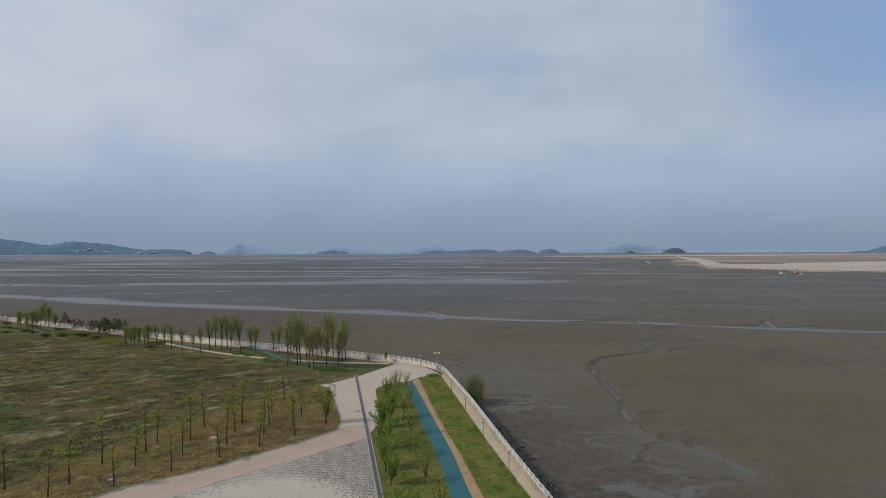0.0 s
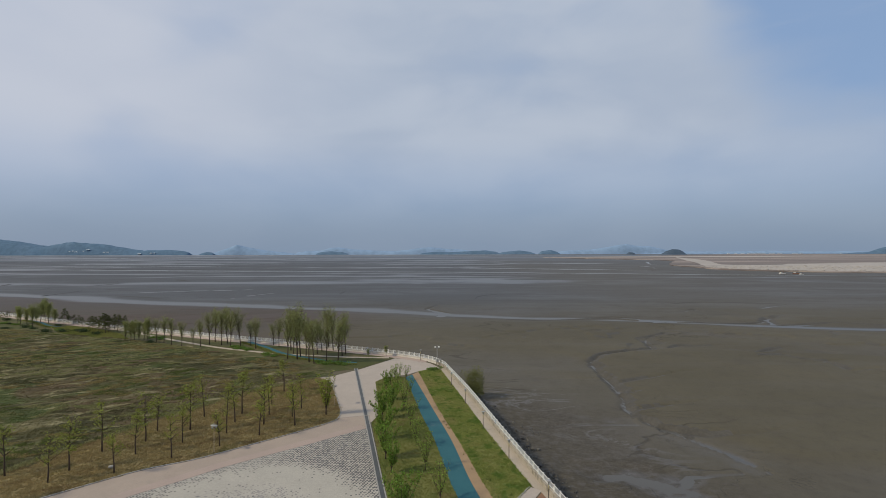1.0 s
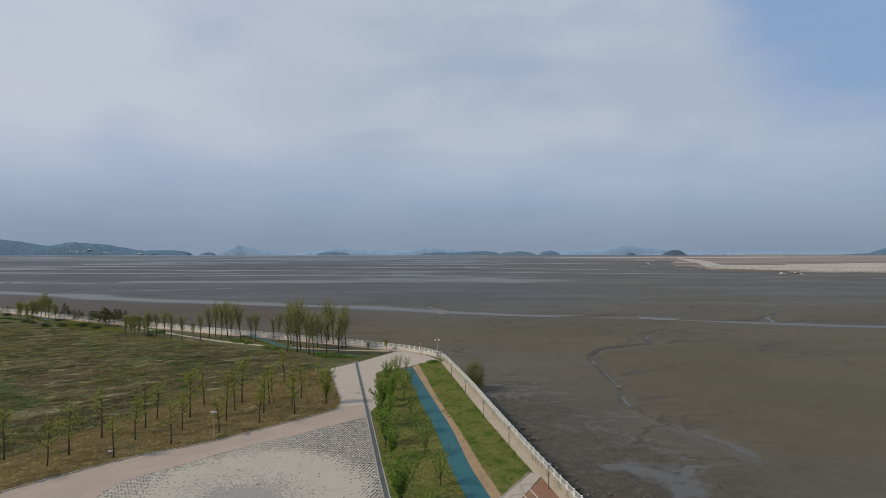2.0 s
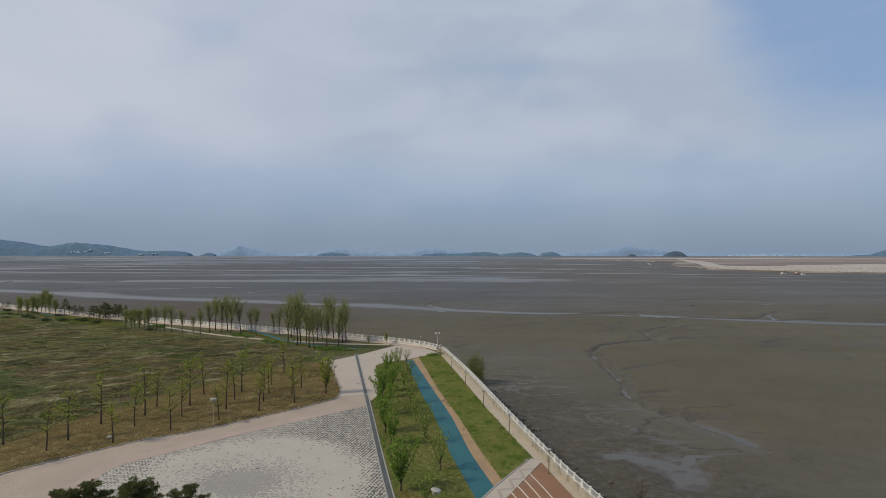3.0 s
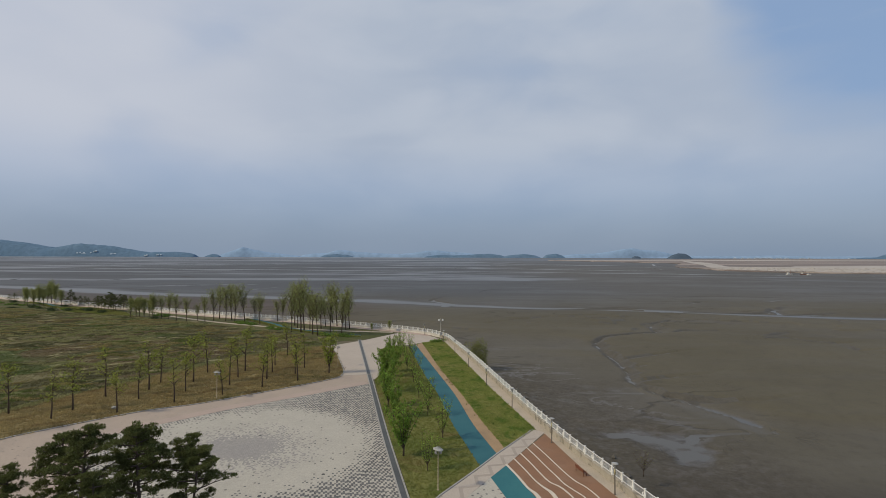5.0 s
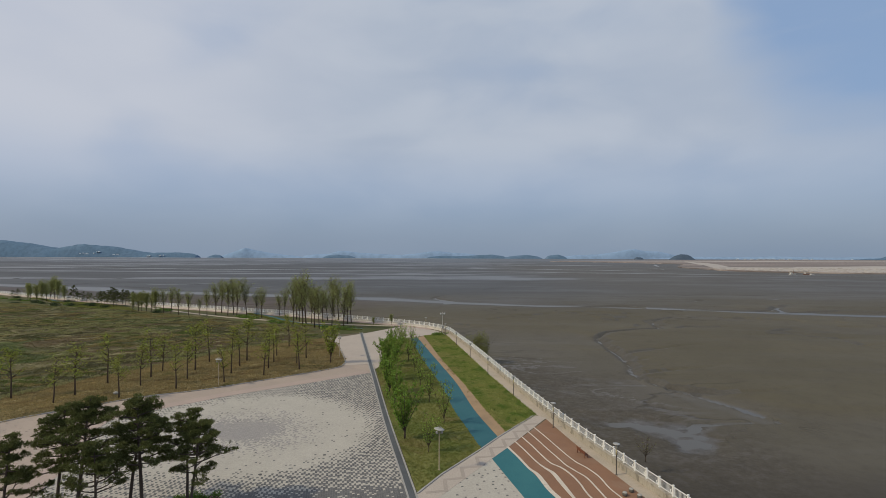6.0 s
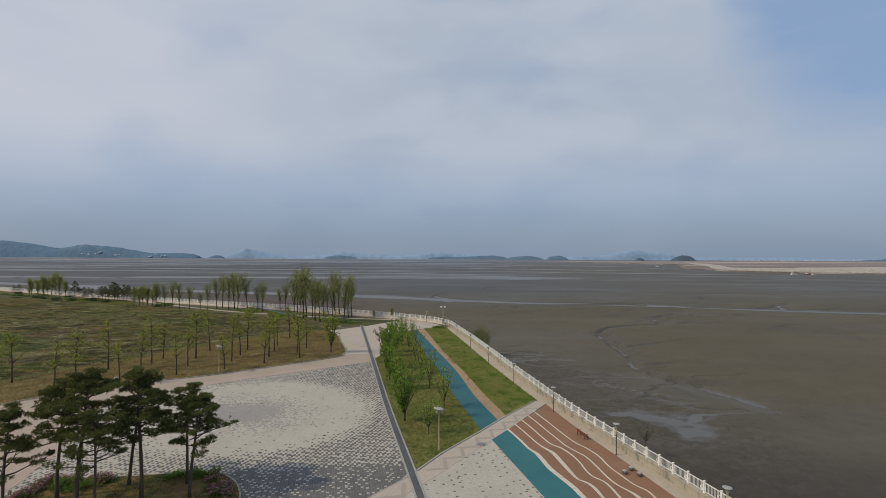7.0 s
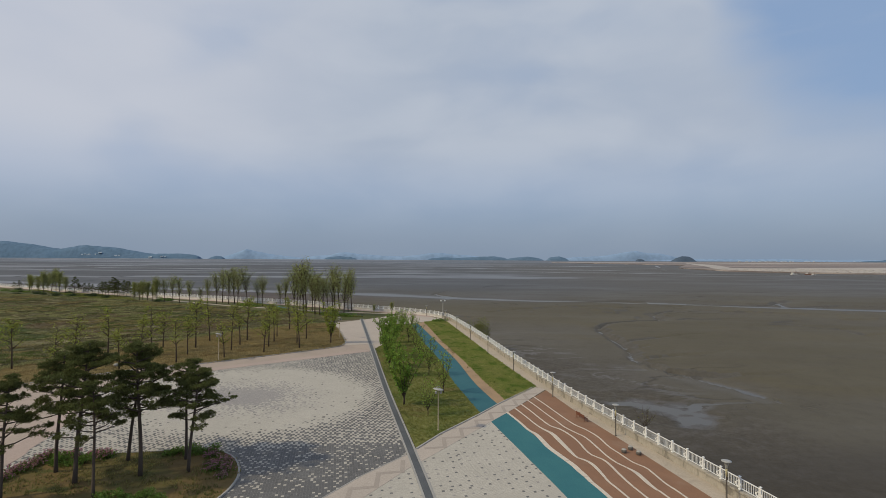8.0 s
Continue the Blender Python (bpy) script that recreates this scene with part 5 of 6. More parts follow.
stand([young_tree(100 + k, (460, 330, 430, 260, 380)[k], (20, 16, 20, 14, 18)[k]) for k in range(5)], YOUNG, 3, (8.0, 7.6, 8.2, 8.6, 7.0, 7.8, 8.4, 8.2, 7.4, 7.6, 8.8, 9.0, 6.5, 8.6, 8.8, 9.6, 7.4, 8.6), 8.2)
stand([vase_tree(140, 900, 8.0, 0.30, LEAF_YOUNG, "fan-shaped young tree with yellow-green leaves")], [(-26.0, 108.9)], 4, (9.6,), 8.0)

FAR_TREES = [(-110.8, 190.1, 8.7), (-106.1, 186.8, 10.7), (-101.9, 184.6, 10.6), (-97.0, 182.5, 8.4), (-93.8, 184.5, 6.4), (-89.5, 181.4, 9.4), (-88.1, 185.4, 11.5), (-88.4, 190.8, 11.8), (-83.1, 184.3, 13.1), (-82.2, 187.4, 12.3), (-78.4, 181.2, 12.5), (-74.6, 181.2, 13.1), (-71.6, 183.1, 9.7), (-67.5, 177.2, 11.0), (-63.5, 184.0, 8.0), (-60.4, 180.9, 9.4), (-51.2, 161.7, 14.5), (-54.2, 175.0, 14.1), (-47.9, 161.3, 15.4), (-48.0, 165.3, 15.6), (-43.1, 158.0, 13.4), (-46.6, 167.1, 11.9), (-43.5, 170.0, 12.1), (-41.0, 156.0, 11.3), (-38.0, 160.1, 11.6), (-41.7, 179.3, 14.2), (-33.9, 158.3, 14.2), (-33.9, 171.1, 13.2), (-34.6, 168.5, 12.6), (-43.0, 174.5, 10.4), (-51.7, 169.9, 10.0), (-39.5, 176.7, 13.2)]
stand([tall_tree(200 + k, 7 + k % 4) for k in range(6)], [p[:2] for p in FAR_TREES], 5, [p[2] for p in FAR_TREES], 8.5)
SMALL_FAR = [(-207.1, 239.6, 8.3), (-204.2, 237.9, 7.4), (-188.9, 226.3, 10.1), (-198.3, 234.4, 8.6), (-200.3, 244.7, 10.4), (-201.0, 248.4, 10.8), (-193.4, 241.1, 9.4), (-184.6, 234.1, 8.1), (-194.8, 236.0, 8.7), (-125.9, 194.8, 6.9), (-122.9, 193.6, 7.6), (-120.8, 192.4, 7.7), (-119.0, 192.4, 7.3), (-119.1, 195.8, 6.3), (-112.8, 187.9, 9.1), (-25.5, 167.0, 2.9), (-19.6, 169.4, 3.7)]
stand([tall_tree(230 + k, 10, 2000, "small_tree", 0.8, 0.155) for k in range(3)], [p[:2] for p in SMALL_FAR], 6, [p[2] for p in SMALL_FAR], 8.5)

STRIP_BIG = [(-10.3, 87.0), (-5.7, 66.2), (-11.8, 96.2), (-13.4, 107.5), (-12.2, 112.5), (-15.2, 130.0), (-12.8, 121.0), (-8.7, 81.6)]
stand([vase_tree(300 + k, 2000, 8.0, 0.52, size=0.15) for k in range(4)], STRIP_BIG, 7, (7.8, 9.4, 8.6, 8.0, 6.6, 6.2, 6.4, 6.4), 8.0)
STRIP_THIN = [(-2.3, 61.9), (-0.5, 72.7), (-3.1, 83.0), (-5.2, 92.8), (-7.0, 104.0), (-9.2, 114.2), (-12.0, 127.6), (-8.6, 126.4), (-10.6, 139.8), (-14.4, 134.2), (-12.7, 137.4), (-13.8, 140.4)]
stand([vase_tree(330 + k, 440, 6.5, 0.42, LEAF_THIN, "thin young tree with few light green leaves", 0.12, 0.55) for k in range(3)], STRIP_THIN, 8, (5.8, 6.6, 7.6, 6.9, 7.0, 7.1, 6.4, 5.0, 5.2, 5.0, 5.6, 5.0), 6.5)

PINES = [(-33.8, 42.7), (-30.7, 40.8), (-27.5, 38.6), (-29.4, 45.6), (-26.4, 42.7), (-22.8, 43.8), (-24.4, 46.4), (-34.2, 37.8), (-36.8, 35.0)]
stand([pine_tree(400 + k, bare=(0.48, 0.47, 0.52, 0.42)[k]) for k in range(4)], PINES, 9, (10.4, 11.9, 10.4, 11.2, 12.6, 10.0, 9.4, 9.4, 8.0), 10.0)

FAR_PINES = [(-180.5, 234.1, 6.2), (-179.3, 235.7, 4.1), (-177.1, 235.6, 4.1), (-173.7, 233.9, 4.0), (-169.1, 230.6, 4.0), (-160.5, 222.7, 4.9), (-156.4, 219.7, 5.3), (-149.8, 214.0, 6.1), (-144.9, 211.2, 7.0), (-146.7, 216.7, 6.0), (-147.6, 221.0, 5.6), (-147.3, 224.0, 5.4), (-146.2, 225.5, 4.7), (-154.1, 222.6, 4.6), (-153.0, 216.8, 5.5), (-144.4, 218.1, 5.8), (-144.6, 212.5, 6.3), (-220.2, 248.8, 4.3), (-228.0, 254.6, 3.5)]
far_pines = [pine_tree(430 + k, 10.0, 1300, 0.0, 0.22) for k in range(2)]
for tree in far_pines:
    tagged(tree, "small dark pine on the far lawn", "tree", "small pines on the far lawn")
stand(far_pines, [p[:2] for p in FAR_PINES], 10, [p[2] * 1.25 for p in FAR_PINES], 10.0)


# ---- shrubs ----
def shrub(name, seed, size, leaf, count, label, group, flowers=0, leaf_size=0.09):
    """A rounded low shrub of many small leaves over a few stems."""
    r = np.random.default_rng(seed)
    thing = empty(name, (0, 0, -50), 0, label, "shrub", group)
    bm = bmesh.new()
    for k in range(6):
        a = k * 1.05 + r.uniform(-0.3, 0.3)
        tube(bm, limb_path(r, (0.05 * math.cos(a), 0.05 * math.sin(a), -0.05), (0.6 * math.cos(a), 0.6 * math.sin(a), 0.8), size[2] * 0.9, 0.1, 3), [0.03, 0.022, 0.015, 0.008], 4, False)
    part("stems", bm, BARK, thing, smooth=True)
    lobes = r.normal(0, 0.42, (9, 3))
    at = lobes[r.integers(0, 9, count)]
    d = r.normal(size=(count, 3))
    d /= np.linalg.norm(d, axis=1)[:, None]
    at = at + d * r.uniform(0.35, 0.62, (count, 1))
    at[:, 2] = np.abs(at[:, 2])
    at = at * (size[0] * 0.55, size[1] * 0.55, size[2] * 0.72) + (0, 0, 0.05)
    link("foliage", *leaf_quads(r, at, leaf_size), leaf, thing)
    if flowers:
        high = at[np.argsort(-at[:, 2])[: count // 2]][r.integers(0, count // 2, flowers)] * (1.06, 1.06, 1.12)
        link("blossom", *leaf_quads(r, high, leaf_size * 0.8, 0.9), PETAL, thing, "pink azalea blossom")
    return thing


def place_all(makers, places, seed, lo=0.85, hi=1.15):
    r = np.random.default_rng(seed)
    free = list(makers)
    for i, (x, y) in enumerate(places):
        s = r.uniform(lo, hi)
        m = Matrix.Translation((x, y, float(rise(x)) + 0.07)) @ Matrix.Rotation(r.uniform(0, 6.28), 4, "Z") @ Matrix.Diagonal((s, s, s * r.uniform(0.85, 1.1), 1))
        src = makers[i % len(makers)]
        if src in free:
            free.remove(src)
            src.matrix_basis = m
        else:
            keep = src.scale.copy()
            src.scale = (1, 1, 1)
            copy_thing(src, m)
            src.scale = keep


BED_LINE = smooth_line([(-38.2, 24.0), (-38.6, 34.0), (-37.4, 41.5), (-36.4, 45.6), (-33.6, 46.6), (-29.0, 47.6), (-25.6, 48.6), (-22.6, 48.7), (-20.4, 47.4), (-18.7, 44.9), (-17.9, 42.0), (-18.2, 38.6), (-20.0, 33.0), (-24.0, 25.0)], 0.8)
BED_POLY = [*map(tuple, BED_LINE)]
slab("bed", BED_POLY, BED, 0.12, 0.3, "planted bed of thin brown-green grass under pines")
kerb("kerb_bed", BED_LINE, 0.16, 0.17, KERB, "pale granite kerb round the planted bed")
azaleas = [shrub("azalea", 500 + k, (1.3, 1.3, 0.75), LEAF_HEDGE, 420, "low azalea bush with pink blossom on the bed's edge", "azaleas round the bed", 240) for k in range(3)]
AZALEAS = [(-37.2 + 0.1 * k, 40.6 + 0.75 * k) for k in range(7)] + [(-36.0 + 0.85 * k, 45.3 + 0.17 * k) for k in range(6)] + [(-21.2, 46.4), (-20.4, 45.7), (-19.8, 44.6), (-19.5, 43.4), (-22.2, 47.2), (-20.8, 44.2), (-21.8, 45.6)]
place_all(azaleas, AZALEAS, 11)
hedges = [shrub("hedge_bush", 520 + k, (1.3, 1.3, 0.7), LEAF_HEDGE, 420, "clipped green hedge bush on the bed's edge", "hedge bushes round the bed") for k in range(2)]
place_all(hedges, [(-26.6 + 0.8 * k, 47.4 + 0.12 * k) for k in range(6)] + [(-35.4 + 0.9 * k, 44.2 + 0.1 * k) for k in range(4)] + [(-26.5 + 1.0 * k, 38.6 + 0.05 * k) for k in range(5)], 12)
lows = [shrub("low_shrub", 560 + k, (3.4, 2.6, 1.0), LEAF_HEDGE, 420, "low spreading green shrub on the far lawn", "low shrubs on the far lawn", 0, 0.17) for k in range(2)]
dark_lows = [shrub("low_shrub", 564 + k, (4.2, 3.2, 1.5), LEAF_DARK, 520, "low dark green shrub on the far lawn", "dark shrubs on the far lawn", 0, 0.17) for k in range(2)]
place_all(dark_lows, [(-222.5, 250.7), (-209.5, 238.0), (-193.6, 228.0), (-173.5, 214.4), (-180.9, 232.4), (-165.5, 214.3), (-160.6, 216.9), (-156.0, 214.1), (-147.2, 208.6), (-111.5, 186.9), (-199.4, 223.5), (-185.8, 223.2)], 15, 0.7, 1.2)
place_all(lows, [(-34.5, 157.0), (-37.0, 156.4), (-39.5, 157.2), (-31.5, 156.0), (-60.0, 166.5), (-57.0, 165.0), (-70.0, 175.5), (-73.5, 177.0), (-76.0, 181.0), (-118.0, 200.0), (-113.0, 197.0), (-205.0, 236.0), (-214.0, 240.0), (-225.0, 246.0), (-192.0, 229.0), (-172.0, 219.5), (-2.6, 152.6)], 14, 0.7, 1.3)

# ---- grass ----
def grass(name, poly, n, height, width, material, label, seed, patch=None, blades=4, rough=False):
    r = np.random.default_rng(seed)
    x, y = scatter(r, poly, n)
    if patch:
        size, shift, lo = patch
        keep = fractal(x / size + shift, y / (size * 0.5), 3, seed) > lo
        x, y = x[keep], y[keep]
    z = rough_height(x, y, FIELD, 0.42, 5.0, 0.06, 41) if rough else rise(x) + 0.09
    v, f = tufts(r, x, y, z, height, width, blades)
    return tagged(link(name, v, f, material), label, "grass", kind="stuff")


FIELD_NEAR = [(-74.0, 20.0), (-71.5, 76.0), (-63.7, 94.7), (-56.9, 108.9), (-50.4, 123.6), (-36.0, 141.0), (-34.0, 147.0), (-52.0, 158.0), (-75.0, 169.5), (-106.0, 187.0), (-130.0, 199.0), (-203.0, 225.0), (-260.0, 250.0), (-190.0, 130.0), (-110.0, 50.0)]
grass("wild_grass", FIELD_NEAR, 120000, 0.09, 0.20, WEEDS_BLADE, "rough olive and brown weeds over the field", 57, None, 4, True)
grass("wild_grass", FIELD_NEAR, 40000, 0.17, 0.22, WEEDS_BLADE, "taller tussocks of weeds over the field", 61, (6.0, 0.0, 0.05), 4, True)
WEEDS_FRESH = surface("fresh_weed_blade", (0.170, 0.200, 0.070), (0.120, 0.150, 0.050), 0.3, 3.0, 0.9, 0.0, island=0.25, spec=0.1, transmit=0.5)
GRASS_LIGHT = surface("pale_green_blade", (0.370, 0.350, 0.180), (0.270, 0.280, 0.125), 0.2, 3.0, 0.9, 0.0, island=0.3, spec=0.1, transmit=0.5)
BORDER = [(-75, 50), (-72.5, 76), (-68.8, 86.1), (-64.7, 94.7), (-57.9, 108.9), (-51.4, 123.6), (-42.0, 133.8), (-37.0, 140), (-35.6, 140), (-40.6, 132.8), (-50.0, 122.6), (-56.5, 107.9), (-63.3, 93.7), (-67.4, 85.1), (-71.1, 75), (-73.6, 50)]


def streaks(name, n, per, long, wide, height, material, label, seed):
    """Wind-laid drifts of taller grass, each a long narrow cluster of tufts."""
    r = np.random.default_rng(seed)
    cx, cy = scatter(r, FIELD_NEAR, n * 3)
    keep = fractal(cx / 26, cy / 18, 3, seed) > 0.08
    cx, cy = cx[keep][:n], cy[keep][:n]
    turn = np.repeat(r.normal(0.5, 0.28, len(cx)), per)
    size = np.repeat(r.uniform(0.45, 1.5, len(cx)), per)
    u, v = r.normal(0, 1, len(turn)) * long * size, r.normal(0, 1, len(turn)) * wide * size
    x = np.repeat(cx, per) + u * np.cos(turn) - v * np.sin(turn)
    y = np.repeat(cy, per) + u * np.sin(turn) + v * np.cos(turn) + 0.12 * u * u / long
    keep = inside(x, y, FIELD_NEAR)
    x, y = x[keep], y[keep]
    v, f = tufts(r, x, y, rough_height(x, y, FIELD, 0.42, 5.0, 0.06, 41), height, 0.26, 4)
    return tagged(link(name, v, f, material), label, "grass", kind="stuff")


streaks("grass_drifts", 420, 60, 1.2, 0.24, 0.24, GRASS_DRY, "drifts of straw-coloured wind-blown grass in the field", 91)
streaks("grass_drifts", 560, 60, 1.2, 0.24, 0.24, GRASS_LIGHT, "drifts of pale green wind-blown grass in the field", 92)
streaks("weed_drifts", 260, 40, 1.2, 0.4, 0.24, WEEDS_FRESH, "patches of fresh green weeds in the field", 93)
grass("border_grass", BORDER, 11000, 0.34, 0.2, GRASS_LIGHT, "line of tall straw grass at the field's edge", 60, (9.0, 2.0, -0.2), 4)
grass("lawn_grass", [(-177, 224), (-176, 231), (-163, 227), (-138.1, 210), (-125.5, 196), (-128, 193), (-140, 196.5), (-162, 209.5)], 26000, 0.11, 0.32, LAWN_BLADE, "patch of fresh green lawn under small pines", 69)
grass("mown_grass", MULCH, 30000, 0.14, 0.26, DRY_BLADE, "short dry grass under the young trees", 64)
grass("lawn_grass", LAWN_STRIP, 22000, 0.07, 0.12, LAWN_BLADE, "short green lawn grass", 66)
grass("lawn_grass", LAWN_SEA, 26000, 0.09, 0.13, SEA_BLADE, "fresh lawn grass in light and dark patches", 67)
grass("lawn_tufts", LAWN_SEA, 5000, 0.20, 0.16, SEA_BLADE, "taller uncut tufts in the fresh lawn", 70, (2.2, 2.0, 0.18), 6)
for line, side in ((FAR_TEAL, 1.75), (FAR_TEAL2, 1.55)):
    edge = evened(offset_line(line, side), 260)
    r = np.random.default_rng(97)
    edge = np.repeat(edge, 5, 0) + r.normal(0, 0.16, (1300, 2))
    v, f = tufts(r, edge[:, 0], edge[:, 1], rise(edge[:, 0]) + 0.07, 0.42 + 0.14 * fractal(edge[:, 0] / 3, edge[:, 1] / 3, 2, 98), 0.36, 5)
    tagged(link("edge_grass", v, f, LAWN_BLADE), "long grass along the far blue path's edge", "grass", kind="stuff")
r = np.random.default_rng(95)
spot = TAN_R[r.integers(14, len(TAN_R) - 6, 22)] + r.normal(0, 0.22, (22, 2)) - (0.35, 0.0)
v, f = tufts(r, spot[:, 0], spot[:, 1], rise(spot[:, 0]) + 0.07, 0.22, 0.12, 8)
tagged(link("edge_grass", v, f, GRASS_DRY), "dry grass clumps along the tan path's edge", "grass", kind="stuff")
grass("bed_grass", BED_POLY, 3500, 0.20, 0.14, GRASS_GREEN, "thin green grass under the pines", 68, (4.0, 1.0, -0.1))


# ---- plaza pavers ----
def pavers(region, size, chance, seed, angle, jitter=0.24):
    """Square pavers on a turned lattice inside region(x, y). chance(x, y) gives the share of second-colour ones. Returns centres and colours."""
    r = np.random.default_rng(seed)
    c, s = math.cos(angle), math.sin(angle)
    i, j = np.meshgrid(np.arange(-400, 400), np.arange(-400, 400))
    u, v = (i + 0.5 * (j % 2)).ravel() * size, j.ravel() * size
    x, y = -18 + u * c - v * s, 60 + u * s + v * c
    keep = region(x, y)
    x, y = x[keep], y[keep]
    even = (i.ravel()[keep] * 0.7548776662 + j.ravel()[keep] * 0.5698402909 + r.random(len(x)) * jitter) % 1.0
    return x, y, even < chance(x, y), r


PLAZA = [*map(tuple, PINK_IN), *[(x - 0.45, y) for x, y in DRAIN_LINE[1:4]], (-3.9, 49.7), (-7.5, 44.6), (-9.9, 40.3), (-15.2, 31.6), (-19.6, 24.0), (-19.6, -20.0)]
CREAM_FIELD = [(-3.4, 46.6), (-1.2, 50.0), (1.2, 53.8), (5.5, 60.8), *map(tuple, TEAL2_L[1:]), (-19.6, -10.0), (-16.0, 24.0), (-12.0, 30.0), (-7.5, 39.0)]
slab("pavement_plaza", PLAZA, JOINT, 0.026, 0.3, "sanded bed of the round plaza paving")
slab("pavement_cream", CREAM_FIELD, JOINT, 0.026, 0.3, "sanded bed of the cream paving")
plaza_ground = tagged(new("paving"), "cream and dark grey pavers laid in a round plaza", "paving", kind="structure")
cream_ground = tagged(new("paving"), "cream pavers dotted with dark ones", "paving", kind="structure")


def ease(v, lo, hi):
    t = np.clip((v - lo) / (hi - lo), 0, 1)
    return t * t * (3 - 2 * t)


def plaza_chance(x, y):
    r = np.hypot(x + 26.2, y - 68.0) + 0.7 * fractal(x / 5, y / 5, 2, 71)
    ring = ease(r, 14.0, 17.8)
    east = ease(x, -36, -20)
    south = ease(51.8 + 0.22 * (x + 14) - y + 0.6 * fractal(x / 3, y / 3, 2, 75), -1.6, 1.6) * ease(x, -30, -22)
    return np.maximum(0.010 + ring * (0.25 + 0.27 * east) + 0.05 * ease(r, 12.5, 14.6), 0.88 * south)


def core(x, y):
    r = np.hypot((x + 27.6) / 1.15, y - 67.0) + 1.0 * fractal(x / 3, y / 3, 2, 73)
    return 0.9 * ease(-r, -6.0, -2.0) + 0.35 * ease(-r, -10.5, -6.0)


def plaza_region(x, y):
    return inside(x, y, PLAZA) & ~inside(x, y, BED_POLY) & (y > 26)


def lay(name, x, y, which, size, materials, parent, near_y, seed, lift=0.034):
    """Bevelled pavers: the nearest ones as pieces of their own, the rest as one mesh."""
    turn = ANGLE
    c, s = math.cos(turn), math.sin(turn)
    h, t = size / 2 - 0.0025, size / 2 - 0.0045
    r = np.random.default_rng(seed)
    dz = r.normal(0, 0.0018, len(x))
    ring = np.array([(-1, -1), (1, -1), (1, 1), (-1, 1)], float)
    low, high = ring * h, ring * t
    rot = np.array([[c, s], [-s, c]])
    low, high = low @ rot, high @ rot
    order = np.argsort(y - 0.3 * x)
    first = order[(y[order] > near_y)][:290]
    chosen = np.zeros(len(x), bool)
    chosen[first] = True
    z = rise(x) + lift + dz
    rest = np.nonzero(~chosen)[0]
    P = np.stack([x[rest], y[rest], z[rest]], 1)[:, None]
    lo3 = np.concatenate([low, np.full((4, 1), -0.03)], 1)[None]
    hi3 = np.concatenate([high, np.zeros((4, 1))], 1)[None]
    v = np.concatenate([P + lo3, P + hi3], 1).reshape(-1, 3)
    k = np.arange(len(rest))[:, None] * 8
    quads = [(4, 5, 6, 7), (0, 1, 5, 4), (1, 2, 6, 5), (2, 3, 7, 6), (3, 0, 4, 7)]
    f = np.concatenate([(k + np.array(q)[None])[:, None] for q in quads], 1).reshape(-1, 4)
    ob = link(name + "_rest", v, f, materials, parent, "", np.repeat(which[rest], 5))
    tagged(ob, kind="stuff")
    shared = {}
    for i in first:
        w = int(which[i])
        if w not in shared:
            me = bpy.data.meshes.new(name)
            me.from_pydata([tuple(p) for p in np.concatenate([lo3[0], hi3[0]])], [], quads)
            me.materials.append(materials[w])
            shared[w] = me
        ob = new(name, shared[w])
        ob.location = (x[i], y[i], z[i])
        ob.parent = parent


ANGLE = math.atan2(110.0, -25.6)
x, y, dark, r = pavers(plaza_region, 0.245, plaza_chance, 81, ANGLE)
which = np.where(r.random(len(x)) < core(x, y), 2, dark.astype(int))
lay("paver", x, y, which, 0.245, [PAVE_CREAM, PAVE_DARK, PAVE_LILAC], plaza_ground, 41.0, 82)
x, y, dark, r = pavers(lambda x, y: inside(x, y, CREAM_FIELD) & (y > 26), 0.245, lambda x, y: 0.046 + 0 * x, 83, ANGLE, 0.05)
lay("paver", x, y, np.where(dark & (r.random(len(x)) < 0.22), 2, dark.astype(int)), 0.245, [PAVE_CREAM, PAVE_DARK, PAVE_LILAC], cream_ground, 41.0, 84)

# sparse dark pavers set in the pink walkway
walk_ground = tagged(new("paving"), "dark accent pavers set singly in the pink walkway", "paving", kind="structure")
WEST = [*map(tuple, PINK_OUT), *map(tuple, STRIP[::-1])]
x, y, _, r = pavers(lambda x, y: inside(x, y, WEST) & (y > 38), 1.45, lambda x, y: 0 * x, 85, ANGLE)
x, y = x + r.normal(0, 0.3, len(x)), y + r.normal(0, 0.3, len(x))
keep = inside(x, y, WEST)
x, y = x[keep], y[keep]
lay("accent_paver", x, y, np.zeros(len(x), int), 0.20, [ZIGZAG], walk_ground, 41.0, 86, 0.049)

# drain channel with its pale edges, laid between plaza and lawn
DL = evened(smooth_line([tuple(p) for p in DRAIN_LINE], 2.0), 80)
ribbon("drain", offset_line(DL, -0.32), offset_line(DL, 0.32), DRAIN, 0.062, 0.2, "long dark steel drain grating in the paving")
for side in (-0.44, 0.44):
    kerb("kerb_drain", offset_line(DL, side), 0.2, 0.075, KERB, "pale granite edging along the drain")
kerb("kerb_lawn", [*PINK_OUT[40:], (-22.9, 109.8), (-24.0, 114.0), (-29.2, 130.2), (-31.9, 136.6)], 0.22, 0.16, KERB, "grey granite kerb between walkway and dry grass")
kerb("kerb_lawn", [(-3.0, 51.3), (-0.6, 55.9), (4.4, 63.7), (7.1, 68.2), (13.6, 78.1)], 0.2, 0.13, KERB, "grey granite kerb between lawn and paving")
kerb("kerb_band", [(-19.6, 24.0), (-15.2, 31.6), (-9.9, 40.3), (-7.5, 44.6), (-3.9, 49.7)], 0.12, 0.065, KERB, "grey edging between dark pavers and pale band")
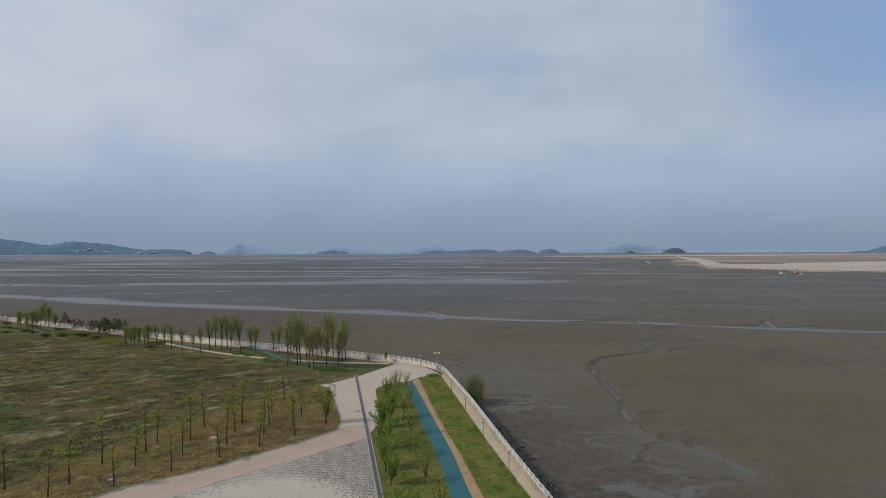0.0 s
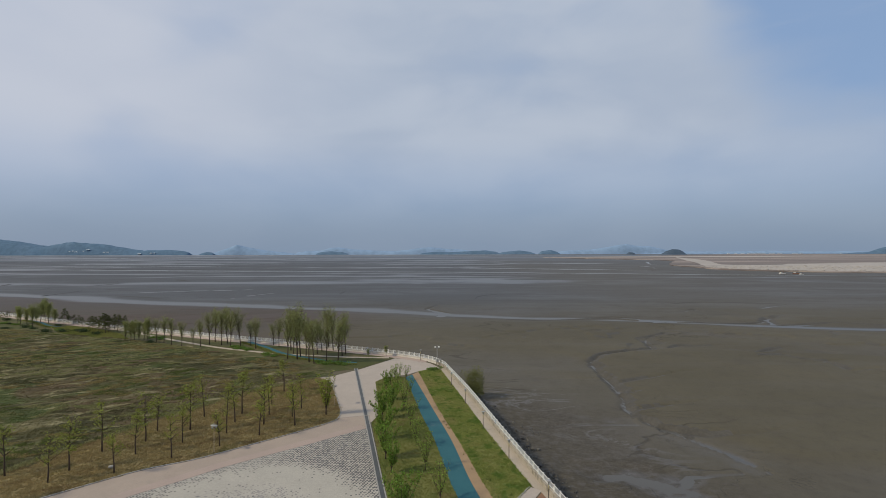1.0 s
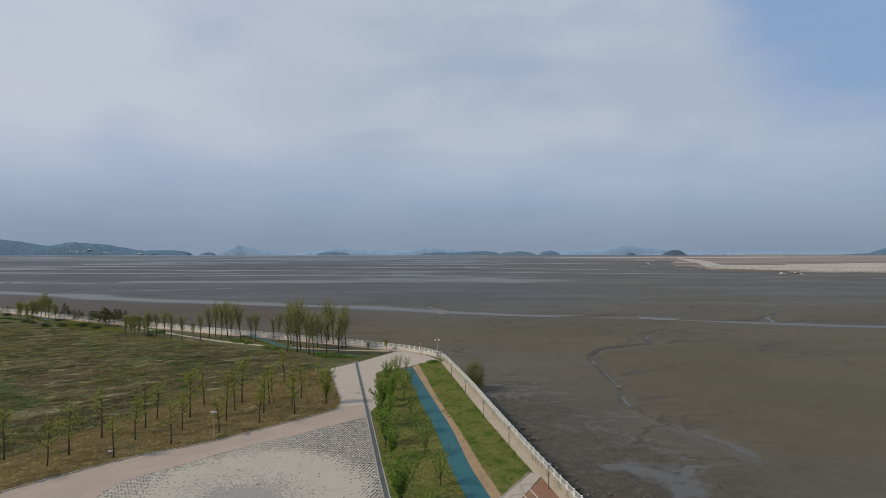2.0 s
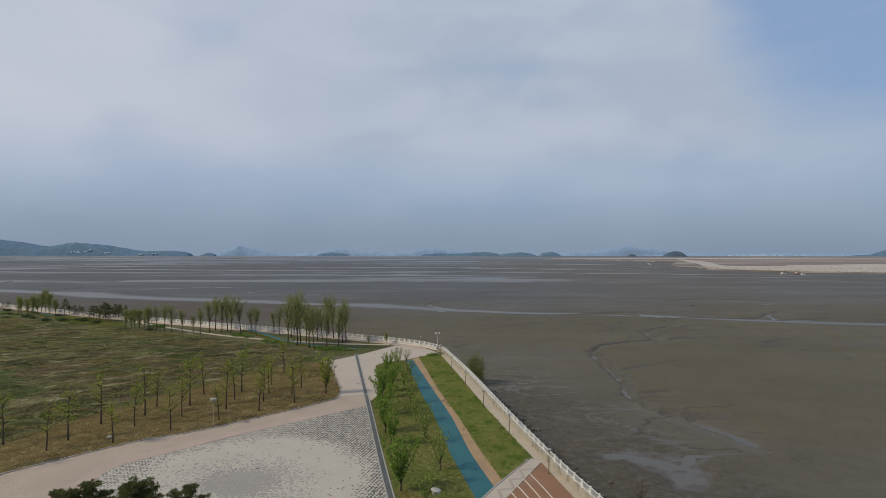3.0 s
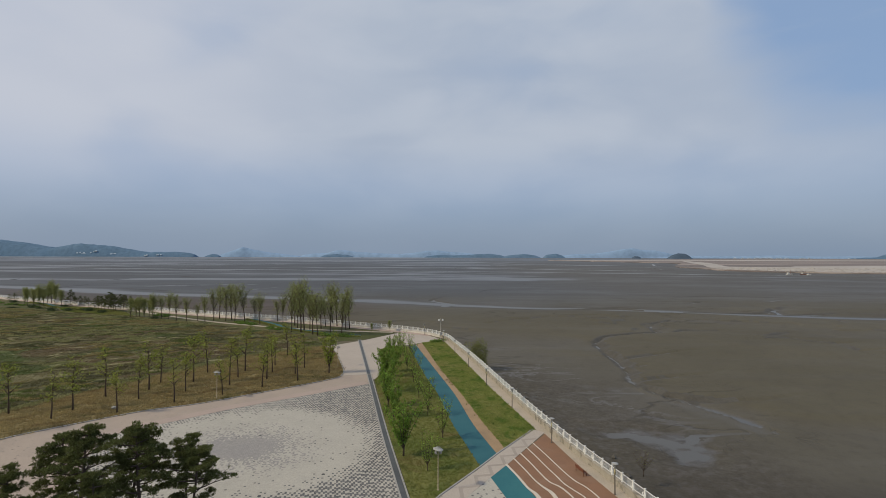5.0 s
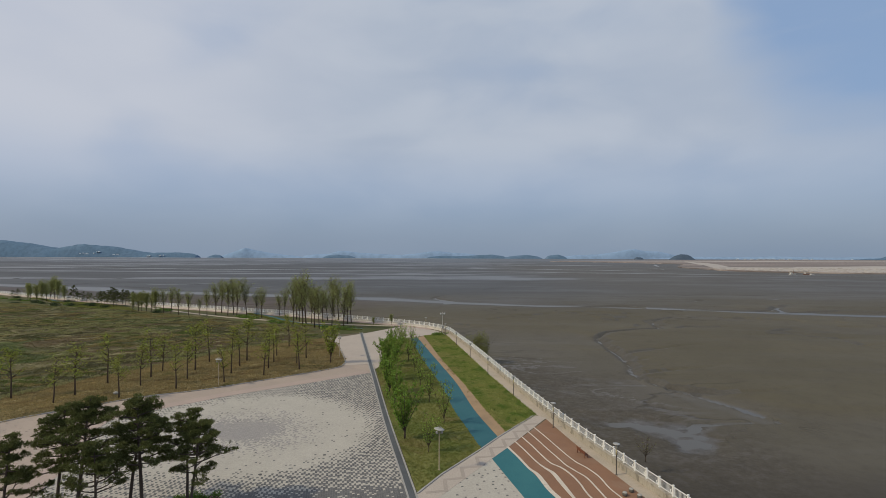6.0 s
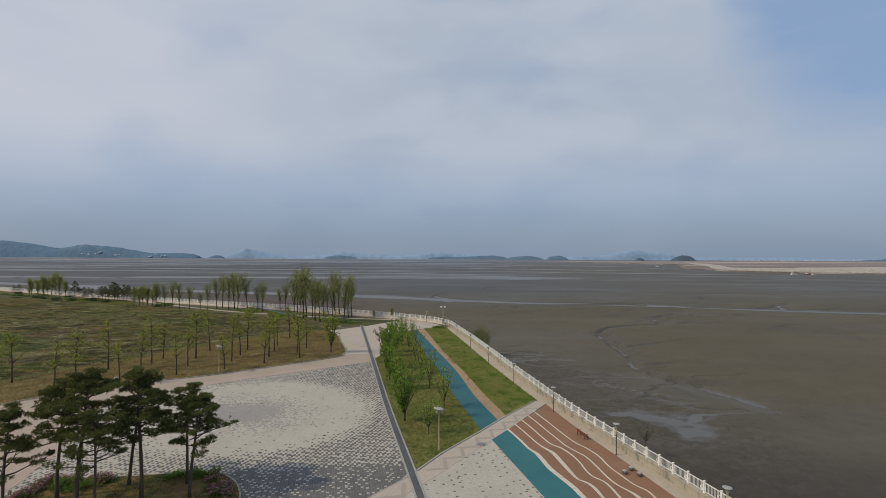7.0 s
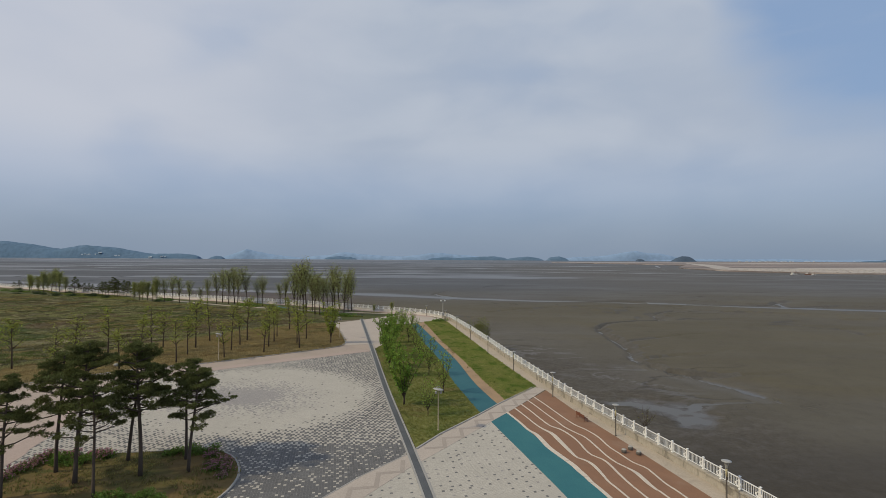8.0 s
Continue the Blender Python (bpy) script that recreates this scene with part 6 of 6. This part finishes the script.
kerb("kerb_band", [(-16.6, 109.5), (-23.0, 107.1)], 0.30, 0.064, ZIGZAG, "brown paved line across the walkway")
kerb("kerb_pink", PINK_IN[10:], 0.12, 0.058, PAVE_PINK, "pink edging between walkway and plaza")

# zigzag in the crossing band
A, B = np.array((-18.6, 25.6)), np.array((13.3, 77.6))
length = np.hypot(*(B - A))
along, over = (B - A) / length, np.array(((B - A)[1], -(B - A)[0])) / length
zig = []
for k in range(int(length / 3.7)):
    base = A + along * (3.7 * k + 1.1)
    zig += [tuple(base + over * 0.45), tuple(base + along * 1.6 + over * 1.95)]
def mitred(points, half):
    """Both edges of a band along a polyline with sharp corners."""
    p = np.array(points)
    d = np.diff(p, axis=0)
    d /= np.hypot(d[:, 0], d[:, 1])[:, None]
    nrm = np.stack([d[:, 1], -d[:, 0]], 1)
    first, last = np.vstack([nrm[:1], nrm]), np.vstack([nrm, nrm[-1:]])
    m = first + last
    m /= np.hypot(m[:, 0], m[:, 1])[:, None]
    m *= half / np.maximum((m * first).sum(1), 0.45)[:, None]
    return p - m, p + m


for side in (-1, 1):
    run = [p for p in zig if side * (p[0] - (-1.9 - 0.24 * (p[1] - 48))) > 0.5]
    ribbon("trim_zigzag", *mitred(run, 0.22), ZIGZAG, 0.058, 0.03, "brown zigzag line set in the pale band")

# wavy cream lines on the red plaza
def wave_line(stations):
    """A line of kerb stones along (x, y, half width) stations."""
    mid = smooth_line(stations, 0.6)
    left, right = offset_line(mid, -mid[:, 2]), offset_line(mid, mid[:, 2])
    wave = tagged(new("trim_wave"), "wavy line of cream kerb stones across red-brown rubber", "paving", kind="structure")
    for i in range(0, len(mid) - 1, 2):
        j = min(i + 3, len(mid))
        a, b = left[i:j].copy(), right[i:j].copy()
        for side in (a, b):
            side[0] += (side[1] - side[0]) * 0.03
            side[-1] += (side[-2] - side[-1]) * 0.03
        ribbon("stone", a, b, LINE, 0.062 + 0.006 * math.sin(2.3 * i + stations[0][0]), 0.03, "", "", wave)


wave_line([(7.85, 64.8, 0.16), (8.87, 61.5, 0.16), (9.67, 58.4, 0.17), (10.32, 57.1, 0.24), (10.76, 54.8, 0.28), (11.14, 52.9, 0.28), (12.53, 49, 0.28), (12.78, 47.8, 0.28), (13.12, 46.5, 0.24), (13.39, 45, 0.2), (14.06, 42.6, 0.2), (17.96, 26, 0.2)])
wave_line([(9.09, 66.8, 0.1), (10.09, 63.4, 0.1), (10.88, 60.4, 0.1), (11.59, 58.7, 0.16), (12.24, 57.5, 0.24), (12.63, 55.3, 0.26), (13.08, 52.5, 0.2), (13.45, 50.8, 0.12), (14.13, 50.2, 0.15), (14.58, 49.1, 0.18), (14.81, 47.4, 0.15), (15.01, 45.3, 0.11), (15.68, 42.7, 0.1), (19.6, 26, 0.1)])
wave_line([(10.24, 68.7, 0.1), (11.15, 65.5, 0.1), (11.85, 62.6, 0.1), (12.56, 60.2, 0.11), (13.62, 58.9, 0.13), (14.42, 56.7, 0.11), (14.76, 54.7, 0.1), (14.82, 53.4, 0.1), (15.13, 51.7, 0.1), (15.96, 50.6, 0.1), (16.29, 49.3, 0.12), (16.51, 47.2, 0.12), (16.81, 45.1, 0.1), (17.34, 42.8, 0.1), (21.29, 26, 0.1)])
wave_line([(11.46, 70.7, 0.09), (12.27, 67.7, 0.09), (13.12, 64.2, 0.09), (13.8, 61.7, 0.09), (14.28, 59.8, 0.1), (15.17, 58, 0.1), (15.88, 56.6, 0.1), (16.35, 53.8, 0.1), (16.66, 51.6, 0.1), (17.1, 50, 0.1), (17.78, 48.8, 0.11), (18.28, 47.7, 0.21), (18.54, 45.6, 0.2), (18.89, 44, 0.11), (19.22, 43, 0.1), (23.21, 26, 0.1)])
wave_line([(12.6, 72.7, 0.09), (13.57, 69.1, 0.09), (14.54, 65.1, 0.09), (15.17, 62.6, 0.09), (15.84, 60.6, 0.1), (16.62, 59.3, 0.1), (17.4, 57, 0.1), (17.7, 54.3, 0.09), (18.24, 52.3, 0.09), (18.85, 50.2, 0.09), (19.68, 49, 0.1), (19.9, 47.7, 0.1), (20.14, 45.8, 0.1), (20.52, 44.4, 0.1), (20.84, 43.1, 0.1), (24.86, 26, 0.1)])


# ---- fence on the parapet ----
def fence(line, label, singles):
    """White railing: posts with caps, rails, upright bars and a curled ornament in every bay."""
    thing = empty("fence", (*line[0][:2], float(rise(line[0][0])) + 0.86), 0, label, "fence", "railings on the sea wall")
    origin = Vector(thing.location)

    def shared(bm, name):
        me = bpy.data.meshes.new(name)
        bm.to_mesh(me)
        bm.free()
        me.materials.append(WHITE)
        return me

    bm = bmesh.new()
    box(bm, (0.15, 0.15, 1.12), (0, 0, 0.56), bevel=0.015)
    box(bm, (0.20, 0.20, 0.06), (0, 0, 1.14), bevel=0.015)
    box(bm, (0.21, 0.21, 0.08), (0, 0, 0.04), bevel=0.01)
    post = shared(bm, "post")
    bm = bmesh.new()
    box(bm, (2.05, 0.07, 0.06), (1.025, 0, 0.98))
    rail_top = shared(bm, "rail")
    bm = bmesh.new()
    box(bm, (2.05, 0.06, 0.05), (1.025, 0, 0.16))
    rail_low = shared(bm, "rail")
    bm = bmesh.new()
    for side in (-1, 1):
        curl = [(side * (0.06 + 0.22 * math.sin(a)), 0.0, 0.22 + 0.14 * a) for a in np.linspace(0, 3.4, 9)]
        tube(bm, curl, [0.03, 0.045, 0.06, 0.065, 0.06, 0.05, 0.045, 0.035, 0.02], 5)
    tube(bm, [(0, 0, 0.17), (0, 0, 0.80)], [0.06, 0.04], 5)
    ornament = shared(bm, "ornament")
    bm = bmesh.new()
    box(bm, (0.034, 0.034, 0.80), (0, 0, 0.57))
    bar = shared(bm, "bar")
    count, rest = 0, []
    for p, q in zip(line, line[1:]):
        p3, q3 = Vector((p[0], p[1], float(rise(p[0])) + 0.86)), Vector((q[0], q[1], float(rise(q[0])) + 0.86))
        way = q3 - p3
        turn = Matrix.Rotation(math.atan2(way.y, way.x), 4, "Z") @ Matrix.Rotation(-math.atan2(way.z, way.xy.length), 4, "Y")
        at = Matrix.Translation(p3 - origin) @ turn
        for me in (post, rail_top, rail_low, ornament):
            ob = new(me.name.split(".")[0], me)
            ob.parent = thing
            ob.matrix_basis = at @ (Matrix.Translation((0.16, 0, 0)) if me is ornament else Matrix())
        for k in range(1, 12):
            m = at @ Matrix.Translation((2.05 * k / 12, 0, 0))
            if count < singles and -20 < p[1] and 38 < p[1] < 100:
                ob = new("bar", bar)
                ob.parent = thing
                ob.matrix_basis = m
                count += 1
            else:
                rest.append(m)
    vs, fs = [], []
    shape = [Vector((sx * 0.017, sy * 0.017, sz)) for sz in (0.17, 0.97) for sx, sy in ((-1, -1), (1, -1), (1, 1), (-1, 1))]
    for m in rest:
        k = len(vs)
        vs += [tuple(m @ c) for c in shape]
        fs += [(k + a, k + (a + 1) % 4, k + 4 + (a + 1) % 4, k + 4 + a) for a in range(4)]
    tagged(link("bars_rest", vs, fs, WHITE, thing), kind="stuff")
    return thing


near_run = [p for p in SEA if p[1] > 20]
fence(near_run, "white metal railing on the sea wall parapet", 290)
fence([p for p in FAR if p[0] > -300], "white metal railing on the far sea wall", 0)


# ---- lamps ----
def promenade_lamp():
    thing = empty("promenade_lamp", (0, 0, -50), 0, "brown lamp post with a flat grey disc on a glass cone", "lamp", "lamps along the parapet")
    bm = bmesh.new()
    lathe(bm, [(0.13, -0.05), (0.13, 0.06), (0.075, 0.1), (0.06, 2.3), (0.06, 2.32)], 12)
    part("pole", bm, POLE_BROWN, thing, smooth=True)
    bm = bmesh.new()
    lathe(bm, [(0.085, 2.3), (0.085, 2.95)], 12)
    part("sleeve", bm, BRASS, thing, "yellowish translucent sleeve", True)
    bm = bmesh.new()
    lathe(bm, [(0.09, 2.95), (0.10, 3.05), (0.20, 3.5), (0.21, 3.52)], 14)
    part("cone", bm, GLASS, thing, "clear glass cone", True)
    bm = bmesh.new()
    lathe(bm, [(0.26, 3.55), (0.40, 3.56), (0.41, 3.59), (0.26, 3.63), (0.05, 3.65)], 20)
    part("disc", bm, SHADE, thing, "flat grey disc", True)
    return thing


def park_lamp():
    thing = empty("park_lamp", (0, 0, -50), 0, "slim pale lamp post with a tilted reflector over two spotlights", "lamp", "lamps on the lawns")
    bm = bmesh.new()
    lathe(bm, [(0.14, -0.05), (0.14, 0.08), (0.06, 0.14), (0.05, 4.3), (0.045, 4.9)], 12)
    part("pole", bm, POLE_TAN, thing, smooth=True)
    bm = bmesh.new()
    hoop = [(0.32 * math.cos(a), 0, 4.72 + 0.34 * math.sin(a)) for a in np.linspace(0, math.pi, 11)]
    tube(bm, hoop, [0.022] * 11, 6)
    part("hoop", bm, POLE_GREY, thing, smooth=True)
    bm = bmesh.new()
    lathe(bm, [(0.05, 0.02), (0.46, 0.0), (0.60, 0.03), (0.61, 0.06), (0.40, 0.12), (0.05, 0.15)], 20)
    bmesh.ops.transform(bm, matrix=Matrix.Translation((0, 0, 4.66)) @ Matrix.Rotation(radians(9), 4, "Y"), verts=bm.verts[:])
    part("reflector", bm, POLE_GREY, thing, "pale grey reflector disc", True)
    for side in (-1, 1):
        bm = bmesh.new()
        lathe(bm, [(0.06, 0.0), (0.13, 0.04), (0.15, 0.24), (0.14, 0.27)], 12)
        bmesh.ops.transform(bm, matrix=Matrix.Translation((0.28 * side, -0.1, 4.22)), verts=bm.verts[:])
        head = part("spotlight", bm, SHADE, thing, smooth=True)
        bm = bmesh.new()
        tube(bm, [(0, 0, 4.15), (0.2 * side, -0.08, 4.2), (0.28 * side, -0.1, 4.26)], [0.02] * 3, 5)
        part("arm", bm, POLE_GREY, thing)
    return thing


def stand_all(src, places, turns):
    for i, ((x, y), a) in enumerate(zip(places, turns)):
        m = Matrix.Translation((x, y, float(rise(x)) + 0.04)) @ Matrix.Rotation(a, 4, "Z")
        if i == 0:
            src.matrix_basis = m
        else:
            copy_thing(src, m)


stand_all(promenade_lamp(), [(19.6, 57.6), (23.8, 42.3), (15.5, 72.8), (11.7, 88.2), (8.3, 103.2), (5.3, 119.6), (2.2, 135.6), (-1.0, 151.6), (-7.6, 164.6)], [0.3 * k for k in range(9)])
stand_all(park_lamp(), [(-0.9, 57.0), (-41.1, 88.0), (-25.6, 115.8)], [0.2, 0.5, 1.0])


def camera_mast():
    thing = empty("camera_mast", (0, 0, -50), 0, "tall grey steel mast with boxes beside the sea wall", "mast")
    bm = bmesh.new()
    lathe(bm, [(0.2, -0.05), (0.2, 0.1), (0.1, 0.16), (0.085, 6.2), (0.06, 6.4)], 12)
    part("pole", bm, POLE_GREY, thing, smooth=True)
    bm = bmesh.new()
    box(bm, (1.4, 0.1, 0.1), (0, 0, 5.6), bevel=0.01)
    part("crossarm", bm, POLE_GREY, thing)
    for side in (-1, 1):
        bm = bmesh.new()
        box(bm, (0.42, 0.5, 0.45), (0.6 * side, 0, 5.87), bevel=0.04)
        part("housing", bm, WHITE, thing, "white weatherproof housing")
    bm = bmesh.new()
    box(bm, (0.65, 0.4, 0.95), (0, -0.27, 1.6), bevel=0.02)
    part("cabinet", bm, SHADE, thing, "grey control cabinet")
    return thing


stand_all(camera_mast(), [(-2.0, 158.6)], [0.2])


# ---- bench, stone seats, small things ----
def bench():
    thing = empty("bench", (0, 0, -50), 0, "red-brown wooden bench on the red plaza", "bench")
    for k in range(4):
        bm = bmesh.new()
        box(bm, (1.95, 0.10, 0.04), (0, -0.17 + 0.12 * k, 0.45), bevel=0.008)
        part("seat_slat", bm, WOOD, thing)
    for k in range(3):
        bm = bmesh.new()
        box(bm, (1.95, 0.035, 0.10), (0, 0.27 + 0.02 * k, 0.56 + 0.13 * k), bevel=0.008)
        part("back_slat", bm, WOOD, thing)
    for side in (-0.88, 0.88):
        for yy, h in ((-0.18, 0.43), (0.24, 0.86)):
            bm = bmesh.new()
            box(bm, (0.07, 0.07, h), (side, yy, h / 2), bevel=0.008)
            part("leg", bm, WOOD, thing)
        bm = bmesh.new()
        box(bm, (0.07, 0.5, 0.05), (side, 0.02, 0.64), bevel=0.008)
        part("armrest", bm, WOOD, thing)
    return thing


stand_all(bench(), [(17.15, 62.9)], [math.atan2(-4.0, 1.1) + math.pi])


def lump(seed, size, material, name, label, category, group):
    """A rounded uneven stone."""
    bm = bmesh.new()
    bmesh.ops.create_icosphere(bm, subdivisions=2, radius=1.0)
    for v in bm.verts:
        k = 1 + 0.28 * noise.noise(v.co * 1.4 + Vector((seed * 3.1, 0, 0)))
        v.co = Vector((v.co.x * size[0], v.co.y * size[1], v.co.z * size[2])) * k
    ob = part(name, bm, material, None, smooth=True)
    return tagged(ob, label, category, group)


for k, (x, y) in enumerate([(18.8, 52.6), (19.8, 53.5), (20.2, 52.2)]):
    stool = empty("stone_stool", (x, y, float(rise(x)) + 0.04), 0.7 * k, "low round stone stool with a paler top on the red plaza", "stool", "stone stools")
    bm = bmesh.new()
    lathe(bm, [(0.20, 0.0), (0.25, 0.06), (0.27, 0.2), (0.24, 0.33)], 14)
    part("body", bm, STONE_DARK, stool, smooth=True)
    bm = bmesh.new()
    lathe(bm, [(0.24, 0.33), (0.25, 0.36), (0.21, 0.40), (0.05, 0.41)], 14)
    part("top", bm, STONE, stool, "pale worn stone top", True)
ob = lump(9, (0.42, 0.32, 0.28), STONE, "boulder", "pale grey boulder on the dry grass strip", "boulder", "")
ob.location = (-54.4, 80.4, 2.0)
for k, (x, y) in enumerate([(-14.9, 60.0), (-20.5, 54.2), (-27.0, 71.5)]):
    bm = bmesh.new()
    lathe(bm, [(0.2, -0.02), (0.2, 0.016), (0.17, 0.02), (0.05, 0.02)], 16)
    ob = tagged(part("manhole_cover", bm, IRON), "small round cast-iron manhole cover in the paving", "manhole cover", "manhole covers")
    ob.location = (x, y, float(rise(x)) + 0.03)

# riprap along the foot of the sea wall
r = np.random.default_rng(91)
ico = bmesh.new()
bmesh.ops.create_icosphere(ico, subdivisions=1, radius=1.0)
iv, jf = np.array([v.co for v in ico.verts]), np.array([[v.index for v in f.verts] for f in ico.faces])
ico.free()
foot_line = offset_line(COAST, 3.4)
pick = np.where(np.arange(4200) < 3600, r.integers(30, 130, 4200), r.integers(130, 220, 4200))
out = (foot_line[pick] - COAST[pick, :2]) / 3.4
spot = foot_line[pick] + out * np.abs(r.normal(0, 3.0, (4200, 1))) + r.normal(0, 0.9, (4200, 2))
bed_z = mud_height(spot[:, 0], spot[:, 1])
vs, fs = [], []
for k, (p, z) in enumerate(zip(spot, bed_z)):
    s = r.uniform(0.12, 0.42) * r.uniform(0.6, 1.5)
    shape = iv * r.uniform(0.7, 1.3, (1, 3)) * s * (1 + 0.22 * r.normal(size=(len(iv), 1)))
    fs.append(jf + len(iv) * k)
    vs.append(shape + (p[0], p[1], z + 0.1 * s))
tagged(link("riprap", np.concatenate(vs), np.concatenate(fs), ROCK), "loose dark rubble stones along the foot of the wall", "rubble", kind="stuff")
vs, fs = [], []
bank_x, bank_y = scatter(r, [(645, 1240), (632, 1120), (695, 1015), (835, 950), (1150, 905), (1700, 885), (2600, 880), (2600, 1180), (1300, 1230), (800, 1300)], 6500)
for k in range(len(bank_x)):
    p = (bank_x[k], bank_y[k])
    s = r.uniform(0.6, 2.6)
    shape = iv * r.uniform(0.6, 1.3, (1, 3)) * s * (1.6, 1.0, 0.6)
    fs.append(jf + len(iv) * k)
    vs.append(shape + (p[0], p[1], -7.2 + 0.2 * s))
tagged(link("rubble_bank", np.concatenate(vs), np.concatenate(fs), RUBBLE), "pale rubble heaps along the reclaimed land's edge", "rubble", kind="stuff")

# shrubs outside the wall
sallow = shrub("sallow_bush", 370, (5.2, 5.2, 8.6), LEAF_SALLOW, 5200, "loose rounded olive bush growing outside the sea wall", "bushes outside the wall", 0, 0.13)
sallow.matrix_basis = Matrix.Translation((9.6, 151.0, -7.0)) @ Matrix.Diagonal((1.45, 1.45, 1.2, 1))
bare = vase_tree(371, 110, 5.0, 0.9, LEAF_SALLOW, "nearly bare bush growing outside the sea wall", 0.09, 0.5)
bare["group"] = "bushes outside the wall"
bare.matrix_basis = Matrix.Translation((30.2, 76.0, -6.6)) @ Matrix.Diagonal((0.9, 0.9, 0.9, 1))


# ---- boats and far houses ----
def work_boat(label, x, y, turn, size, hull):
    thing = empty("work_boat", (x, y, -8.6), turn, label, "boat", "boats aground")
    bm = bmesh.new()
    box(bm, (size, size * 0.32, size * 0.14), (0, 0, size * 0.05), bevel=size * 0.03)
    part("hull", bm, hull, thing)
    bm = bmesh.new()
    box(bm, (size * 0.3, size * 0.22, size * 0.2), (-size * 0.22, 0, size * 0.22), bevel=size * 0.02)
    part("cabin", bm, HULL, thing)
    bm = bmesh.new()
    tube(bm, [(size * 0.2, 0, size * 0.1), (size * 0.22, 0, size * 0.75)], [size * 0.018, size * 0.01], 6)
    part("boom", bm, RUST, thing)
    return thing


work_boat("white work boat aground by the reclaimed land", 618, 896, 0.2, 12.0, HULL)
work_boat("rusty dredger with a boom aground on the mud", 650, 905, -0.4, 11.0, RUST)
work_boat("small white boat aground on the mud", 640, 878, 0.1, 8.0, HULL)

r = np.random.default_rng(95)
house_mesh = bpy.data.meshes.new("far_building")
house_mesh.from_pydata([(-1, -1, 0), (1, -1, 0), (1, 1, 0), (-1, 1, 0), (-1, -1, 1), (1, -1, 1), (1, 1, 1), (-1, 1, 1), (-1, 0, 1.4), (1, 0, 1.4)], [], [(0, 1, 5, 4), (1, 2, 6, 5), (2, 3, 7, 6), (3, 0, 4, 7), (4, 5, 9, 8), (6, 7, 8, 9), (5, 6, 9), (7, 4, 8)])
house_mesh.materials.append(FAR_WALL)
HOUSES = [(-4242, 10, 4772), (-4061, 12, 4772), (-3585, 25, 4772), (-3530, 28, 4772), (-3450, 45, 4772), (-3287, 19, 4772), (-2952, 4, 4748), (-2799, 10, 4748)]
for k in range(60):
    if k < 26:
        x, z, y = HOUSES[k % 8]
        x, z, w = x + r.normal(0, 34), z + r.normal(0, 1.5), r.uniform(4, 13)
    else:
        x, y, z, w = (r.normal(3190, 180) if k % 3 else r.uniform(2500, 4700)), 4835, -8, r.uniform(5, 16)
    ob = tagged(new("far_building", house_mesh), "pale distant building on the far shore", "building", "far buildings")
    ob.matrix_basis = Matrix.Translation((x, y, z - 3)) @ Matrix.Diagonal((w, 7, r.uniform(4, 7), 1))
